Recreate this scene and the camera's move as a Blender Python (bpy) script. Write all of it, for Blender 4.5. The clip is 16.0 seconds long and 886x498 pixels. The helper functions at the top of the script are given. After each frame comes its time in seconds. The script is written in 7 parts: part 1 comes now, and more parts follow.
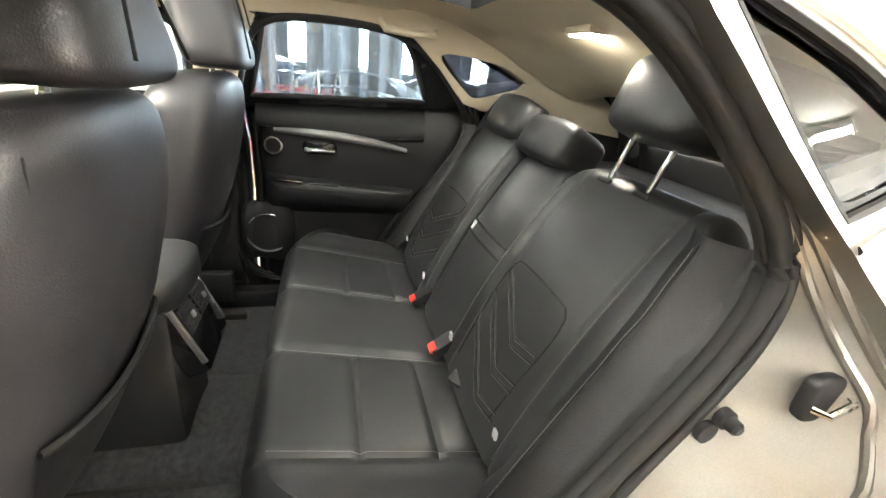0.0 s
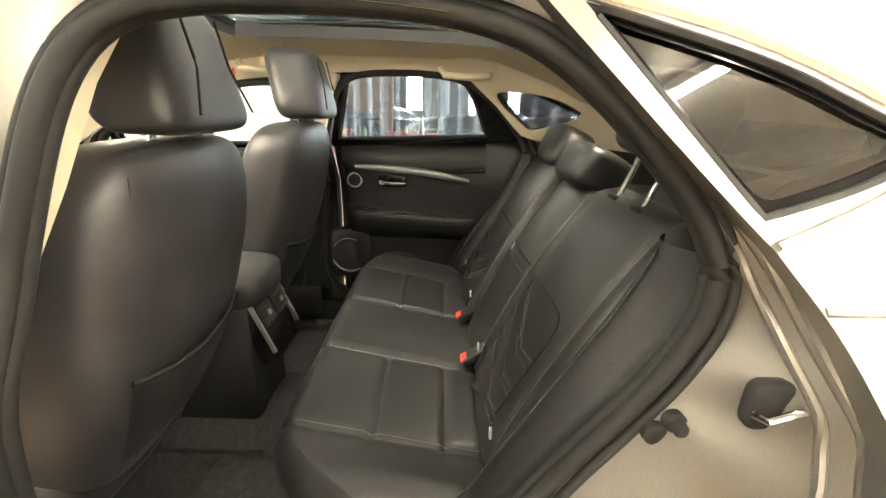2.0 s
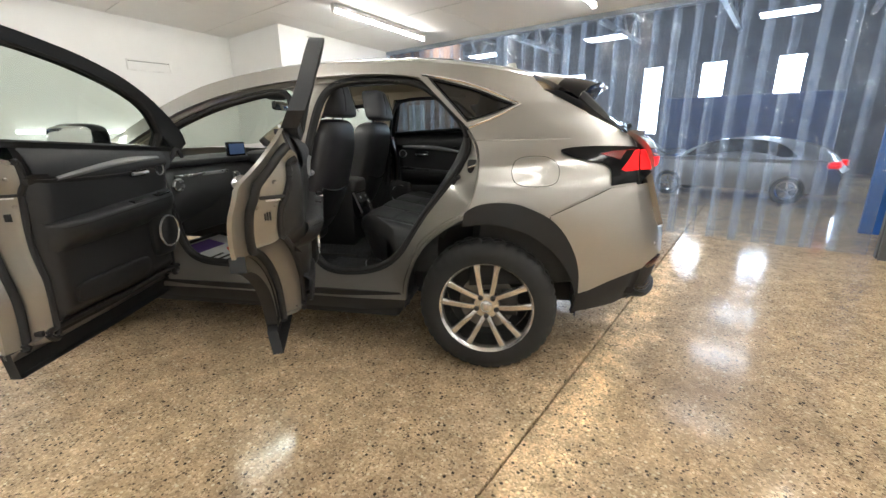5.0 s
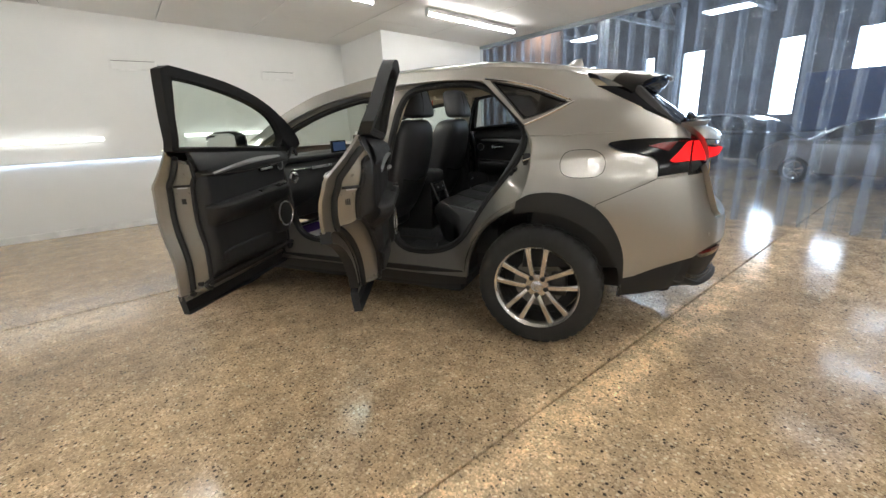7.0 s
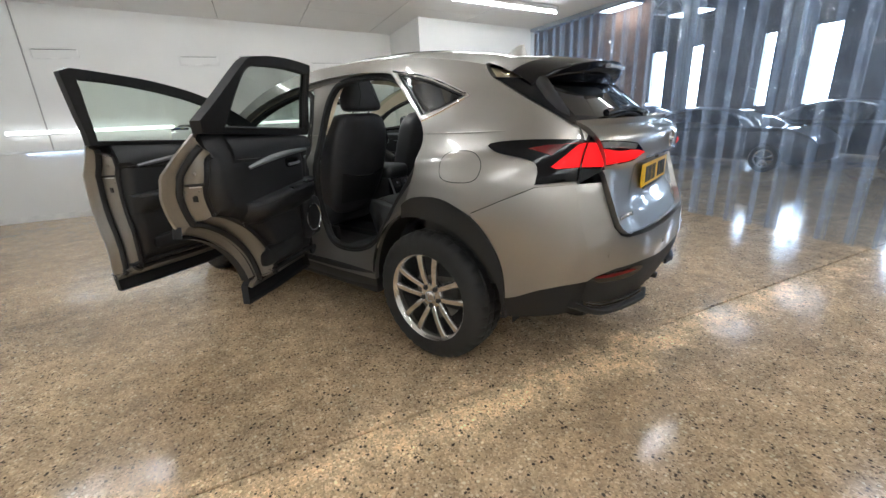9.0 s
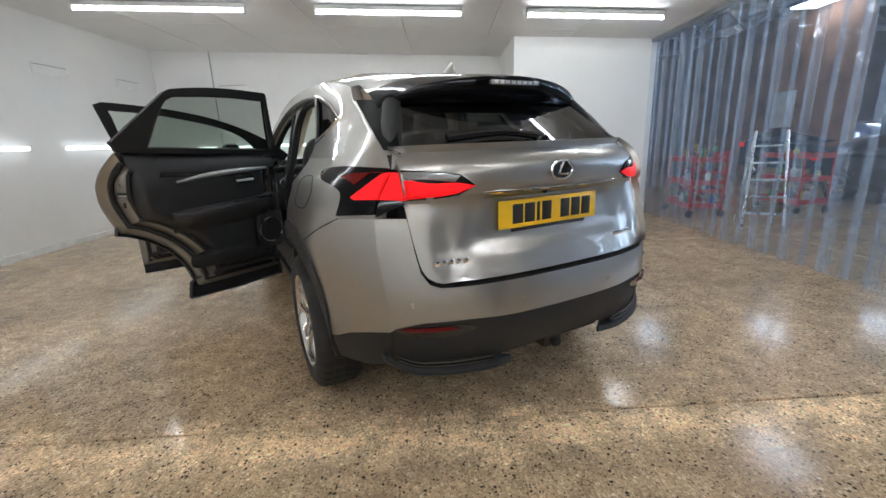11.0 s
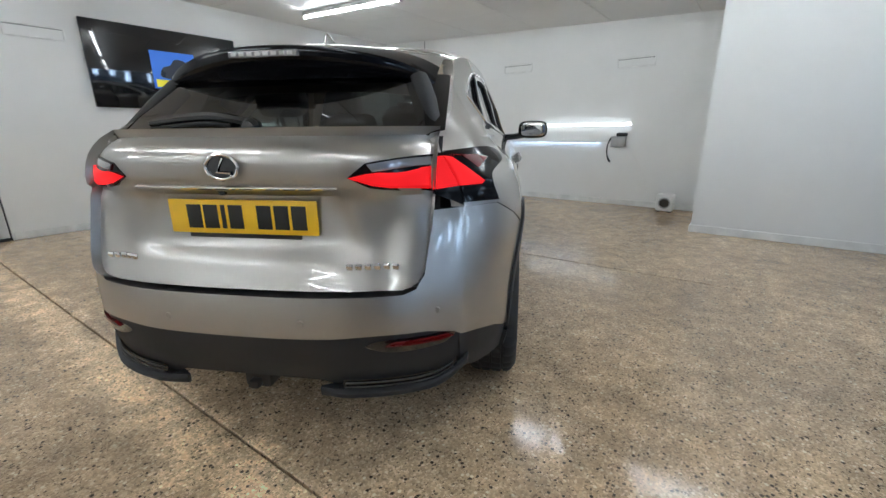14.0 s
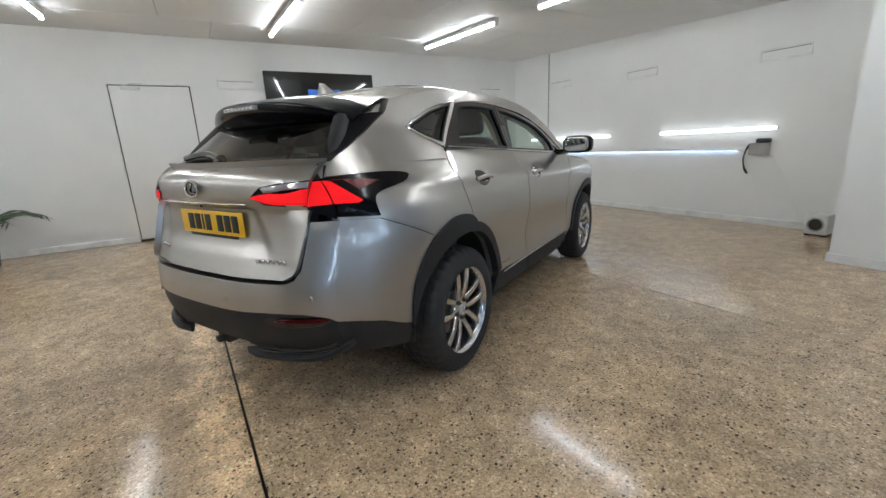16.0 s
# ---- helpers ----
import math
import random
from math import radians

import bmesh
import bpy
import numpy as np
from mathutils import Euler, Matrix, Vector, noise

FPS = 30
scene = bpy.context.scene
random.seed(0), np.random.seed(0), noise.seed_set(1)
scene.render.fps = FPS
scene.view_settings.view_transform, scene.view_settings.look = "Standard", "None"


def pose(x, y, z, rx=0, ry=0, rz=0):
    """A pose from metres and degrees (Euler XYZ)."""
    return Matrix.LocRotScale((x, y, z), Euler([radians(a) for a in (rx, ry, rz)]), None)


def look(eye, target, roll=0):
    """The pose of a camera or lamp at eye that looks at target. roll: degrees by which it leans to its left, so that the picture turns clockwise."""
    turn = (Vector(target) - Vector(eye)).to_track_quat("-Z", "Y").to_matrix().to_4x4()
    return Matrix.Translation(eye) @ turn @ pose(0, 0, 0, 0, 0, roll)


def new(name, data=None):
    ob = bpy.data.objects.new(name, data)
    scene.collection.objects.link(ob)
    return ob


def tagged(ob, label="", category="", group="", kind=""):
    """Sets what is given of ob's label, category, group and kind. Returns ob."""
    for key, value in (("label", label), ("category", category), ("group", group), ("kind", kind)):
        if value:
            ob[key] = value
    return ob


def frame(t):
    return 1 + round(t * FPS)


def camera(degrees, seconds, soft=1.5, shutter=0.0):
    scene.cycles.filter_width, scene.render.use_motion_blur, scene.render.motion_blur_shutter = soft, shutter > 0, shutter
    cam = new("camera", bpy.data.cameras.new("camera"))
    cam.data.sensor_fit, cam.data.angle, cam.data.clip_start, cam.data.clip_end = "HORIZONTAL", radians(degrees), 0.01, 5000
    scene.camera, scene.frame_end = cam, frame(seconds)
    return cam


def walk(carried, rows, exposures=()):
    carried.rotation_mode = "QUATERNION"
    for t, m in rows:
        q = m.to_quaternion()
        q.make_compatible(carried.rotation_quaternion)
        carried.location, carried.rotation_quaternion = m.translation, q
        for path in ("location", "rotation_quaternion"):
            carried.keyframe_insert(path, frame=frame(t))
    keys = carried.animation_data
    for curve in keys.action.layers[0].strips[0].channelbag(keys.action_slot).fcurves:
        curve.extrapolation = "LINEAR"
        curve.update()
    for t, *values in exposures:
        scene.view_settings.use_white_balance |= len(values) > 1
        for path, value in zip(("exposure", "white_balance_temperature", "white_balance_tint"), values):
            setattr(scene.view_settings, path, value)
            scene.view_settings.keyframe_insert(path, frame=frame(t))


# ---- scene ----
cam = camera(93.9, 16.0)
EXPOSURES = [(0.0, 2.75, 6350, 8), (1.5, 2.8, 6750, 8), (2.0, 2.55, 7400, 8), (2.5, 2.1, 7900, 8), (3.0, 1.6, 7100, 8), (3.5, 1.27, 6150, 8), (4.0, 1.02, 5850, 8), (5.0, 0.74, 6100, 8), (7.5, 0.28, 6050, 8), (9.0, 0.2, 5750, 8), (12.0, 0.06, 5600, 8), (14.0, 0.05, 5450, 6), (16.0, -0.02, 5650, 7)]
PATH = [
    (0, (-1.015, 0.687, 1.395), (0.742, 0.144, 0.61), 6.8),
    (0.5, (-1.017, 0.684, 1.398), (0.778, 0.237, 0.637), 6.0),
    (1, (-1.02, 0.659, 1.4), (0.812, 0.338, 0.664), 4.9),
    (1.5, (-1.056, 0.604, 1.401), (0.808, 0.432, 0.697), 3.6),
    (2, (-1.161, 0.494, 1.399), (0.727, 0.474, 0.74), 2.1),
    (2.5, (-1.329, 0.357, 1.394), (0.564, 0.478, 0.76), 1.0),
    (3, (-1.578, 0.174, 1.4), (0.321, 0.375, 0.804), 0.4),
    (3.5, (-1.87, 0.037, 1.421), (0.034, 0.298, 0.866), -0.2),
    (4, (-2.233, -0.006, 1.347), (-0.318, 0.268, 0.839), 0.3),
    (4.5, (-2.562, -0.106, 1.266), (-0.663, 0.237, 0.741), -0.5),
    (5, (-2.881, -0.167, 1.236), (-0.991, 0.204, 0.697), -0.6),
    (7.3, (-3.118, -0.507, 1.281), (-1.395, 0.329, 0.706), -2.7),
    (7.5, (-3.098, -0.536, 1.281), (-1.371, 0.287, 0.698), -2.4),
    (8, (-2.883, -0.761, 1.259), (-1.224, 0.185, 0.665), -2.7),
    (8.5, (-2.645, -1.022, 1.282), (-1.066, 0.051, 0.685), -2.7),
    (9, (-2.414, -1.349, 1.285), (-0.932, -0.154, 0.671), -2.6),
    (9.5, (-2.109, -1.566, 1.277), (-0.714, -0.267, 0.671), -2.1),
    (9.7, (-1.987, -1.651, 1.289), (-0.631, -0.311, 0.681), -2.0),
    (11.8, (-0.759, -2.314, 1.23), (-0.148, -0.479, 0.72), -2.6),
    (12, (-0.658, -2.325, 1.287), (-0.097, -0.493, 0.713), -2.7),
    (12.5, (-0.305, -2.321, 1.262), (0.064, -0.438, 0.698), -2.3),
    (13, (0.055, -2.27, 1.265), (0.23, -0.36, 0.697), -1.4),
    (13.5, (0.476, -2.221, 1.253), (0.418, -0.299, 0.703), -1.2),
    (14, (0.857, -2.054, 1.226), (0.544, -0.156, 0.677), -0.6),
    (14.5, (1.171, -1.871, 1.223), (0.582, -0.034, 0.697), -0.9),
    (15, (1.487, -1.82, 1.243), (0.65, -0.073, 0.745), -1.5),
    (15.5, (1.747, -1.867, 1.249), (0.77, -0.19, 0.766), -2.1),
    (16, (1.986, -1.916, 1.267), (0.939, -0.281, 0.784), -2.7),
]
walk(cam, [(t, look(eye, target, roll)) for t, eye, target, roll in PATH], EXPOSURES)

# ---- world and daylight ----
world = bpy.data.worlds.new("world")
scene.world = world
world.use_nodes = True
wn = world.node_tree
sky = wn.nodes.new("ShaderNodeTexSky")
sky.sky_type, sky.sun_disc, sky.sun_elevation, sky.sun_rotation = "NISHITA", False, radians(35), radians(120)
wn.nodes["Background"].inputs["Strength"].default_value = 0.12
wn.links.new(sky.outputs["Color"], wn.nodes["Background"].inputs["Color"])

TUBE_LIGHT = 44.0    # ceiling tubes
WALL_LIGHT = 3.5     # tubes along the walls
DAYLIGHT = 18.0       # warehouse windows and rooflights


# ---- materials ----
def nodes_of(name):
    m = bpy.data.materials.new(name)
    m.use_nodes = True
    t = m.node_tree
    return m, t, t.nodes["Principled BSDF"]


def link(t, a, b):
    t.links.new(a, b)


def tex(t, kind, scale, detail=2.0, rough=0.5, coord="Object"):
    c = t.nodes.new("ShaderNodeTexCoord")
    n = t.nodes.new(kind)
    n.inputs["Scale"].default_value = scale
    if kind == "ShaderNodeTexNoise":
        n.inputs["Detail"].default_value = detail
        n.inputs["Roughness"].default_value = rough
    link(t, c.outputs[coord], n.inputs["Vector"])
    return n


def ramp(t, src, *stops):
    r = t.nodes.new("ShaderNodeValToRGB")
    e = r.color_ramp.elements
    e.remove(e[1])
    for i, (p, c) in enumerate(stops):
        k = e[0] if i == 0 else e.new(p)
        k.position = p
        k.color = (*c, 1) if not isinstance(c, float) else (c, c, c, 1)
    link(t, src, r.inputs["Fac"])
    return r


def bump(t, src, b, strength=0.3, dist=0.002):
    n = t.nodes.new("ShaderNodeBump")
    n.inputs["Strength"].default_value, n.inputs["Distance"].default_value = strength, dist
    link(t, src, n.inputs["Height"])
    link(t, n.outputs["Normal"], b.inputs["Normal"])
    return n


def plain(name, color, rough=0.5, metal=0.0, vary=0.12, scale=6.0, grain=0.0, gscale=400.0, coat=0.0, spec=0.5):
    """A surface with a slow drift of tone and, where grain is given, a fine relief."""
    m, t, b = nodes_of(name)
    n = tex(t, "ShaderNodeTexNoise", scale, 4.0)
    lo, hi = [max(0, c * (1 - vary)) for c in color], [min(1, c * (1 + vary)) for c in color]
    r = ramp(t, n.outputs["Fac"], (0.3, tuple(lo)), (0.7, tuple(hi)))
    link(t, r.outputs["Color"], b.inputs["Base Color"])
    rr = ramp(t, n.outputs["Fac"], (0.3, float(max(0.0, rough - 0.05))), (0.7, float(min(1, rough + 0.05))))
    link(t, rr.outputs["Color"], b.inputs["Roughness"])
    b.inputs["Metallic"].default_value = metal
    b.inputs["Coat Weight"].default_value = coat
    b.inputs["Coat Roughness"].default_value = 0.04
    b.inputs["Specular IOR Level"].default_value = spec
    if grain:
        g = tex(t, "ShaderNodeTexNoise", gscale, 2.0)
        bump(t, g.outputs["Fac"], b, grain, 0.001)
    return m


def leather(name, color, rough=0.42):
    m, t, b = nodes_of(name)
    v = tex(t, "ShaderNodeTexVoronoi", 420.0)
    n = tex(t, "ShaderNodeTexNoise", 9.0, 3.0)
    r = ramp(t, n.outputs["Fac"], (0.3, tuple(c * 0.8 for c in color)), (0.7, tuple(c * 1.2 for c in color)))
    link(t, r.outputs["Color"], b.inputs["Base Color"])
    rr = ramp(t, n.outputs["Fac"], (0.3, rough - 0.06), (0.7, rough + 0.08))
    link(t, rr.outputs["Color"], b.inputs["Roughness"])
    a = t.nodes.new("ShaderNodeMath")
    a.operation = "MULTIPLY_ADD"
    link(t, n.outputs["Fac"], a.inputs[0])
    a.inputs[1].default_value = 1.5
    link(t, v.outputs["Distance"], a.inputs[2])
    bump(t, a.outputs[0], b, 0.22, 0.0012)
    return m


def car_paint(name, color, metal=0.9):
    m, t, b = nodes_of(name)
    v = tex(t, "ShaderNodeTexVoronoi", 1500.0)
    r = ramp(t, v.outputs["Color"], (0.0, tuple(c * 0.86 for c in color)), (1.0, tuple(min(1, c * 1.12) for c in color)))
    link(t, r.outputs["Color"], b.inputs["Base Color"])
    b.inputs["Metallic"].default_value = metal
    b.inputs["Roughness"].default_value = 0.33
    b.inputs["Coat Weight"].default_value = 1.0
    b.inputs["Coat Roughness"].default_value = 0.03
    n = tex(t, "ShaderNodeTexNoise", 900.0, 1.0)
    bump(t, n.outputs["Fac"], b, 0.03, 0.0005)
    return m


def see_through(name, tint, gloss=0.02, ior=1.45, power=1.0, haze=0.0, ripple=False):
    """Thin glass or clear plastic: what lies behind shows through, with a sheen on top."""
    m = bpy.data.materials.new(name)
    m.use_nodes = True
    t = m.node_tree
    t.nodes.remove(t.nodes["Principled BSDF"])
    tr, gl, mx = (t.nodes.new("ShaderNodeBsdf" + k) if k != "Mix" else t.nodes.new("ShaderNodeMixShader") for k in ("Transparent", "Glossy", "Mix"))
    tr.inputs["Color"].default_value = (*tint, 1)
    gl.inputs["Roughness"].default_value = gloss
    gl.inputs["Color"].default_value = (power, power, power, 1)
    if ripple:
        # slow kinks in the hanging plastic bend its highlights
        n = tex(t, "ShaderNodeTexNoise", 2.2, 2.0)
        bp = t.nodes.new("ShaderNodeBump")
        bp.inputs["Strength"].default_value, bp.inputs["Distance"].default_value = 0.8, 0.22
        link(t, n.outputs["Fac"], bp.inputs["Height"])
        link(t, bp.outputs["Normal"], gl.inputs["Normal"])
    # sheen that grows towards the grazing angle, alike from both sides
    f = t.nodes.new("ShaderNodeLayerWeight")
    f.inputs["Blend"].default_value = 0.5
    pw, sc = t.nodes.new("ShaderNodeMath"), t.nodes.new("ShaderNodeMath")
    pw.operation, sc.operation = "POWER", "MULTIPLY_ADD"
    link(t, f.outputs["Facing"], pw.inputs[0])
    pw.inputs[1].default_value = 5.0
    link(t, pw.outputs[0], sc.inputs[0])
    base = ((ior - 1) / (ior + 1)) ** 2 * 1.8
    sc.inputs[1].default_value, sc.inputs[2].default_value = 0.85 * min(1, (ior - 1) / 0.45) - base, base
    link(t, sc.outputs[0], mx.inputs["Fac"])
    link(t, tr.outputs[0], mx.inputs[1])
    link(t, gl.outputs[0], mx.inputs[2])
    last = mx
    if haze:
        df, m2 = t.nodes.new("ShaderNodeBsdfTranslucent"), t.nodes.new("ShaderNodeMixShader")
        df.inputs["Color"].default_value = (0.75, 0.82, 0.95, 1)
        m2.inputs["Fac"].default_value = haze
        link(t, mx.outputs[0], m2.inputs[1])
        link(t, df.outputs[0], m2.inputs[2])
        last = m2
    link(t, last.outputs[0], t.nodes["Material Output"].inputs["Surface"])
    return m


def lamp_mat(name, color, strength, spec=0.5):
    m, t, b = nodes_of(name)
    b.inputs["Base Color"].default_value = (*color, 1)
    b.inputs["Emission Color"].default_value = (*color, 1)
    b.inputs["Emission Strength"].default_value = strength
    b.inputs["Specular IOR Level"].default_value = spec
    return m


def floor_mat():
    """Ground and polished concrete with its stones laid bare."""
    m, t, b = nodes_of("polished aggregate concrete")
    v1, v2 = tex(t, "ShaderNodeTexVoronoi", 62.0), tex(t, "ShaderNodeTexVoronoi", 140.0)
    big, mid = tex(t, "ShaderNodeTexNoise", 0.8, 5.0, 0.6), tex(t, "ShaderNodeTexNoise", 7.0, 5.0, 0.65)
    # each cell of the first pattern is a stone of its own tone
    sep = t.nodes.new("ShaderNodeSeparateColor")
    link(t, v1.outputs["Color"], sep.inputs[0])
    stone = ramp(t, sep.outputs[0], (0.0, (0.040, 0.032, 0.025)), (0.06, (0.085, 0.068, 0.05)), (0.085, (0.40, 0.292, 0.186)),
                 (0.5, (0.555, 0.405, 0.25)), (0.85, (0.665, 0.497, 0.315)), (1.0, (0.82, 0.735, 0.52)))
    sep2 = t.nodes.new("ShaderNodeSeparateColor")
    link(t, v2.outputs["Color"], sep2.inputs[0])
    fines = ramp(t, sep2.outputs[1], (0.0, (0.07, 0.054, 0.04)), (0.11, (0.395, 0.29, 0.182)), (0.7, (0.585, 0.44, 0.275)), (1.0, (0.76, 0.60, 0.41)))
    edge = ramp(t, v1.outputs["Distance"], (0.35, 0.0), (0.5, 1.0))
    mix = t.nodes.new("ShaderNodeMix")
    mix.data_type = "RGBA"
    link(t, edge.outputs["Color"], mix.inputs["Factor"])
    link(t, stone.outputs["Color"], mix.inputs["A"])
    link(t, fines.outputs["Color"], mix.inputs["B"])
    # pale worn drifts, and darker damp ones
    worn = ramp(t, big.outputs["Fac"], (0.28, (0.60, 0.60, 0.62)), (0.5, (0.86, 0.86, 0.86)), (0.66, (1.0, 1.0, 1.0)))
    pale = ramp(t, mid.outputs["Fac"], (0.33, (0.78, 0.77, 0.76)), (0.66, (1.26, 1.23, 1.19)))
    # scuffed pale band along the joint behind the car
    pos = t.nodes.new("ShaderNodeTexCoord")
    axis = t.nodes.new("ShaderNodeSeparateXYZ")
    link(t, pos.outputs["Object"], axis.inputs[0])
    far = t.nodes.new("ShaderNodeMath")
    far.operation = "SUBTRACT"
    link(t, axis.outputs["Y"], far.inputs[0])
    far.inputs[1].default_value = -0.90
    gap = t.nodes.new("ShaderNodeMath")
    gap.operation = "ABSOLUTE"
    link(t, far.outputs[0], gap.inputs[0])
    jag = t.nodes.new("ShaderNodeMath")
    jag.operation = "MULTIPLY_ADD"
    rag = tex(t, "ShaderNodeTexNoise", 5.0, 6.0, 0.75)
    link(t, rag.outputs["Fac"], jag.inputs[0])
    jag.inputs[1].default_value = 0.75
    link(t, gap.outputs[0], jag.inputs[2])
    band = ramp(t, jag.outputs[0], (0.38, (1.8, 1.78, 1.74)), (0.56, (1.0, 1.0, 1.0)))
    for r in (worn, pale, band):
        mu = t.nodes.new("ShaderNodeMix")
        mu.data_type, mu.blend_type = "RGBA", "MULTIPLY"
        mu.inputs["Factor"].default_value = 1.0
        link(t, mix.outputs["Result"], mu.inputs["A"])
        link(t, r.outputs["Color"], mu.inputs["B"])
        mix = mu
    link(t, mix.outputs["Result"], b.inputs["Base Color"])
    rr = ramp(t, mid.outputs["Fac"], (0.3, 0.09), (0.55, 0.15), (0.75, 0.30))
    link(t, rr.outputs["Color"], b.inputs["Roughness"])
    b.inputs["Specular IOR Level"].default_value = 0.42
    bump(t, mid.outputs["Fac"], b, 0.07, 0.002)
    return m


def wall_mat(name, color, rough):
    m, t, b = nodes_of(name)
    n, f = tex(t, "ShaderNodeTexNoise", 1.3, 5.0, 0.6), tex(t, "ShaderNodeTexNoise", 60.0, 3.0)
    r = ramp(t, n.outputs["Fac"], (0.25, tuple(c * 0.93 for c in color)), (0.75, color))
    link(t, r.outputs["Color"], b.inputs["Base Color"])
    b.inputs["Roughness"].default_value = rough
    a = t.nodes.new("ShaderNodeMath")
    a.operation = "MULTIPLY_ADD"
    link(t, n.outputs["Fac"], a.inputs[0])
    a.inputs[1].default_value = 6.0
    link(t, f.outputs["Fac"], a.inputs[2])
    bump(t, a.outputs[0], b, 0.15, 0.004)
    return m


FLOOR = floor_mat()
WALL = wall_mat("white painted wall", (0.80, 0.80, 0.79), 0.45)
CEILING = wall_mat("white ceiling board", (0.80, 0.80, 0.79), 0.6)
SHED = plain("dark painted shed cladding", (0.145, 0.15, 0.163), 0.6, vary=0.3, scale=1.5)
STEEL = plain("grey painted steelwork", (0.25, 0.28, 0.32), 0.5, vary=0.2, scale=3)
PAINT = car_paint("champagne silver metallic paint", (0.378, 0.363, 0.340))
# the same body paint, darkened for the shade on jambs and shut faces
SHADEPAINT = car_paint("shaded champagne silver paint", (0.27, 0.252, 0.225), 0.65)
PLASTIC = plain("black grained plastic", (0.011, 0.011, 0.012), 0.6, vary=0.2, grain=0.25, gscale=700)
GLOSS = plain("gloss black trim", (0.006, 0.006, 0.007), 0.08, vary=0.1, coat=1.0)
BLACKGLASS = plain("black glass panel", (0.004, 0.004, 0.005), 0.10, vary=0.1, spec=0.22)
RUBBER = plain("black rubber", (0.014, 0.014, 0.014), 0.7, vary=0.3, grain=0.2, gscale=300)
TYRE = plain("tyre rubber", (0.017, 0.0165, 0.016), 0.75, vary=0.25, scale=20, grain=0.3, gscale=500)
ALLOY = plain("silver alloy", (0.60, 0.585, 0.565), 0.20, 0.95, vary=0.06, coat=0.6)
DARKMETAL = plain("dull dark metal", (0.06, 0.055, 0.05), 0.5, 0.7, vary=0.3)
DISC = plain("brake disc iron", (0.22, 0.20, 0.18), 0.4, 0.9, vary=0.3, scale=20)
CHROME = plain("chrome", (0.82, 0.82, 0.83), 0.06, 1.0, vary=0.03)
SATIN = plain("satin silver trim", (0.62, 0.62, 0.63), 0.28, 0.9, vary=0.05)
LEATHER = leather("black leather", (0.026, 0.0265, 0.028), 0.36)
LEATHER2 = leather("dark grey soft trim", (0.0145, 0.0145, 0.016), 0.48)
SEATBACK = leather("grey black seat shell leather", (0.034, 0.033, 0.036), 0.40)
CREAM = plain("cream woven headlining", (0.70, 0.61, 0.46), 0.9, vary=0.05, grain=0.3, gscale=900)
CARPET = plain("black carpet", (0.040, 0.040, 0.041), 0.95, vary=0.4, scale=60, grain=0.8, gscale=1200)
THREAD = plain("pale grey thread", (0.34, 0.33, 0.31), 0.7, vary=0.1)
DIMSATIN = plain("satin trim strip", (0.30, 0.305, 0.31), 0.32, 0.6, vary=0.05)
SEAM = plain("dark seam", (0.006, 0.006, 0.006), 0.8)
REDPLASTIC = plain("red plastic", (0.75, 0.05, 0.035), 0.4)
REDLENS = lamp_mat("red tail lamp lens", (0.72, 0.006, 0.008), 0.72, 0.15)
DARKRED = plain("dark red reflector", (0.12, 0.004, 0.004), 0.25, spec=0.3)
CLEARLENS = plain("smoked clear lamp lens", (0.36, 0.36, 0.38), 0.12, 0.6, coat=1.0)
PLATE = plain("yellow plate", (0.85, 0.52, 0.01), 0.35, vary=0.04)
INK = plain("black ink", (0.012, 0.012, 0.012), 0.5)
GLASS = see_through("clear window glass", (0.72, 0.80, 0.74), 0.01)
TINT = see_through("privacy window glass", (0.46, 0.50, 0.47), 0.01, 1.5)
DARKTINT = see_through("dark privacy glass", (0.125, 0.128, 0.13), 0.01, 1.5)
ROOFGLASS = see_through("sunroof glass", (0.075, 0.10, 0.105), 0.01, 1.5)
PVC = see_through("clear plastic strip", (0.90, 0.94, 0.98), 0.03, 1.32, 1.0, haze=0.13, ripple=True)
PVCSHEEN = see_through("hazy sheen ribbon", (0.86, 0.90, 0.95), 0.06, 1.45, 1.0, haze=0.20, ripple=True)
TUBE = lamp_mat("lit tube", (1.0, 0.95, 0.86), TUBE_LIGHT)
WALLTUBE = lamp_mat("lit wall tube", (1.0, 0.97, 0.90), WALL_LIGHT)
MAPLAMP = lamp_mat("lit map lamp", (1.0, 0.93, 0.78), 42.0)
DAY = lamp_mat("daylit window", (0.80, 0.90, 1.0), DAYLIGHT)
HIGHBAY = lamp_mat("lit high bay panel", (0.90, 0.95, 1.0), 9.0)
SCREEN = plain("black screen glass", (0.006, 0.006, 0.007), 0.08, coat=1.0)
WHITEPLASTIC = plain("white plastic", (0.75, 0.75, 0.74), 0.4)
GREYPLASTIC = plain("grey plastic", (0.35, 0.35, 0.35), 0.5)


# ---- mesh helpers ----
def part(name, bm, material, parent=None, label="", smooth=True, m=None):
    """Links a bmesh as one mesh object under a thing or a part."""
    me = bpy.data.meshes.new(name)
    bm.to_mesh(me)
    bm.free()
    for k in material if isinstance(material, (list, tuple)) else (material,):
        me.materials.append(k)
    if smooth:
        me.polygons.foreach_set("use_smooth", [True] * len(me.polygons))
        me.set_sharp_from_angle(angle=radians(38))
    ob = new(name, me)
    if parent:
        ob.parent = parent
    if m is not None:
        ob.matrix_basis = m
    if label:
        ob["label"] = label
    return ob


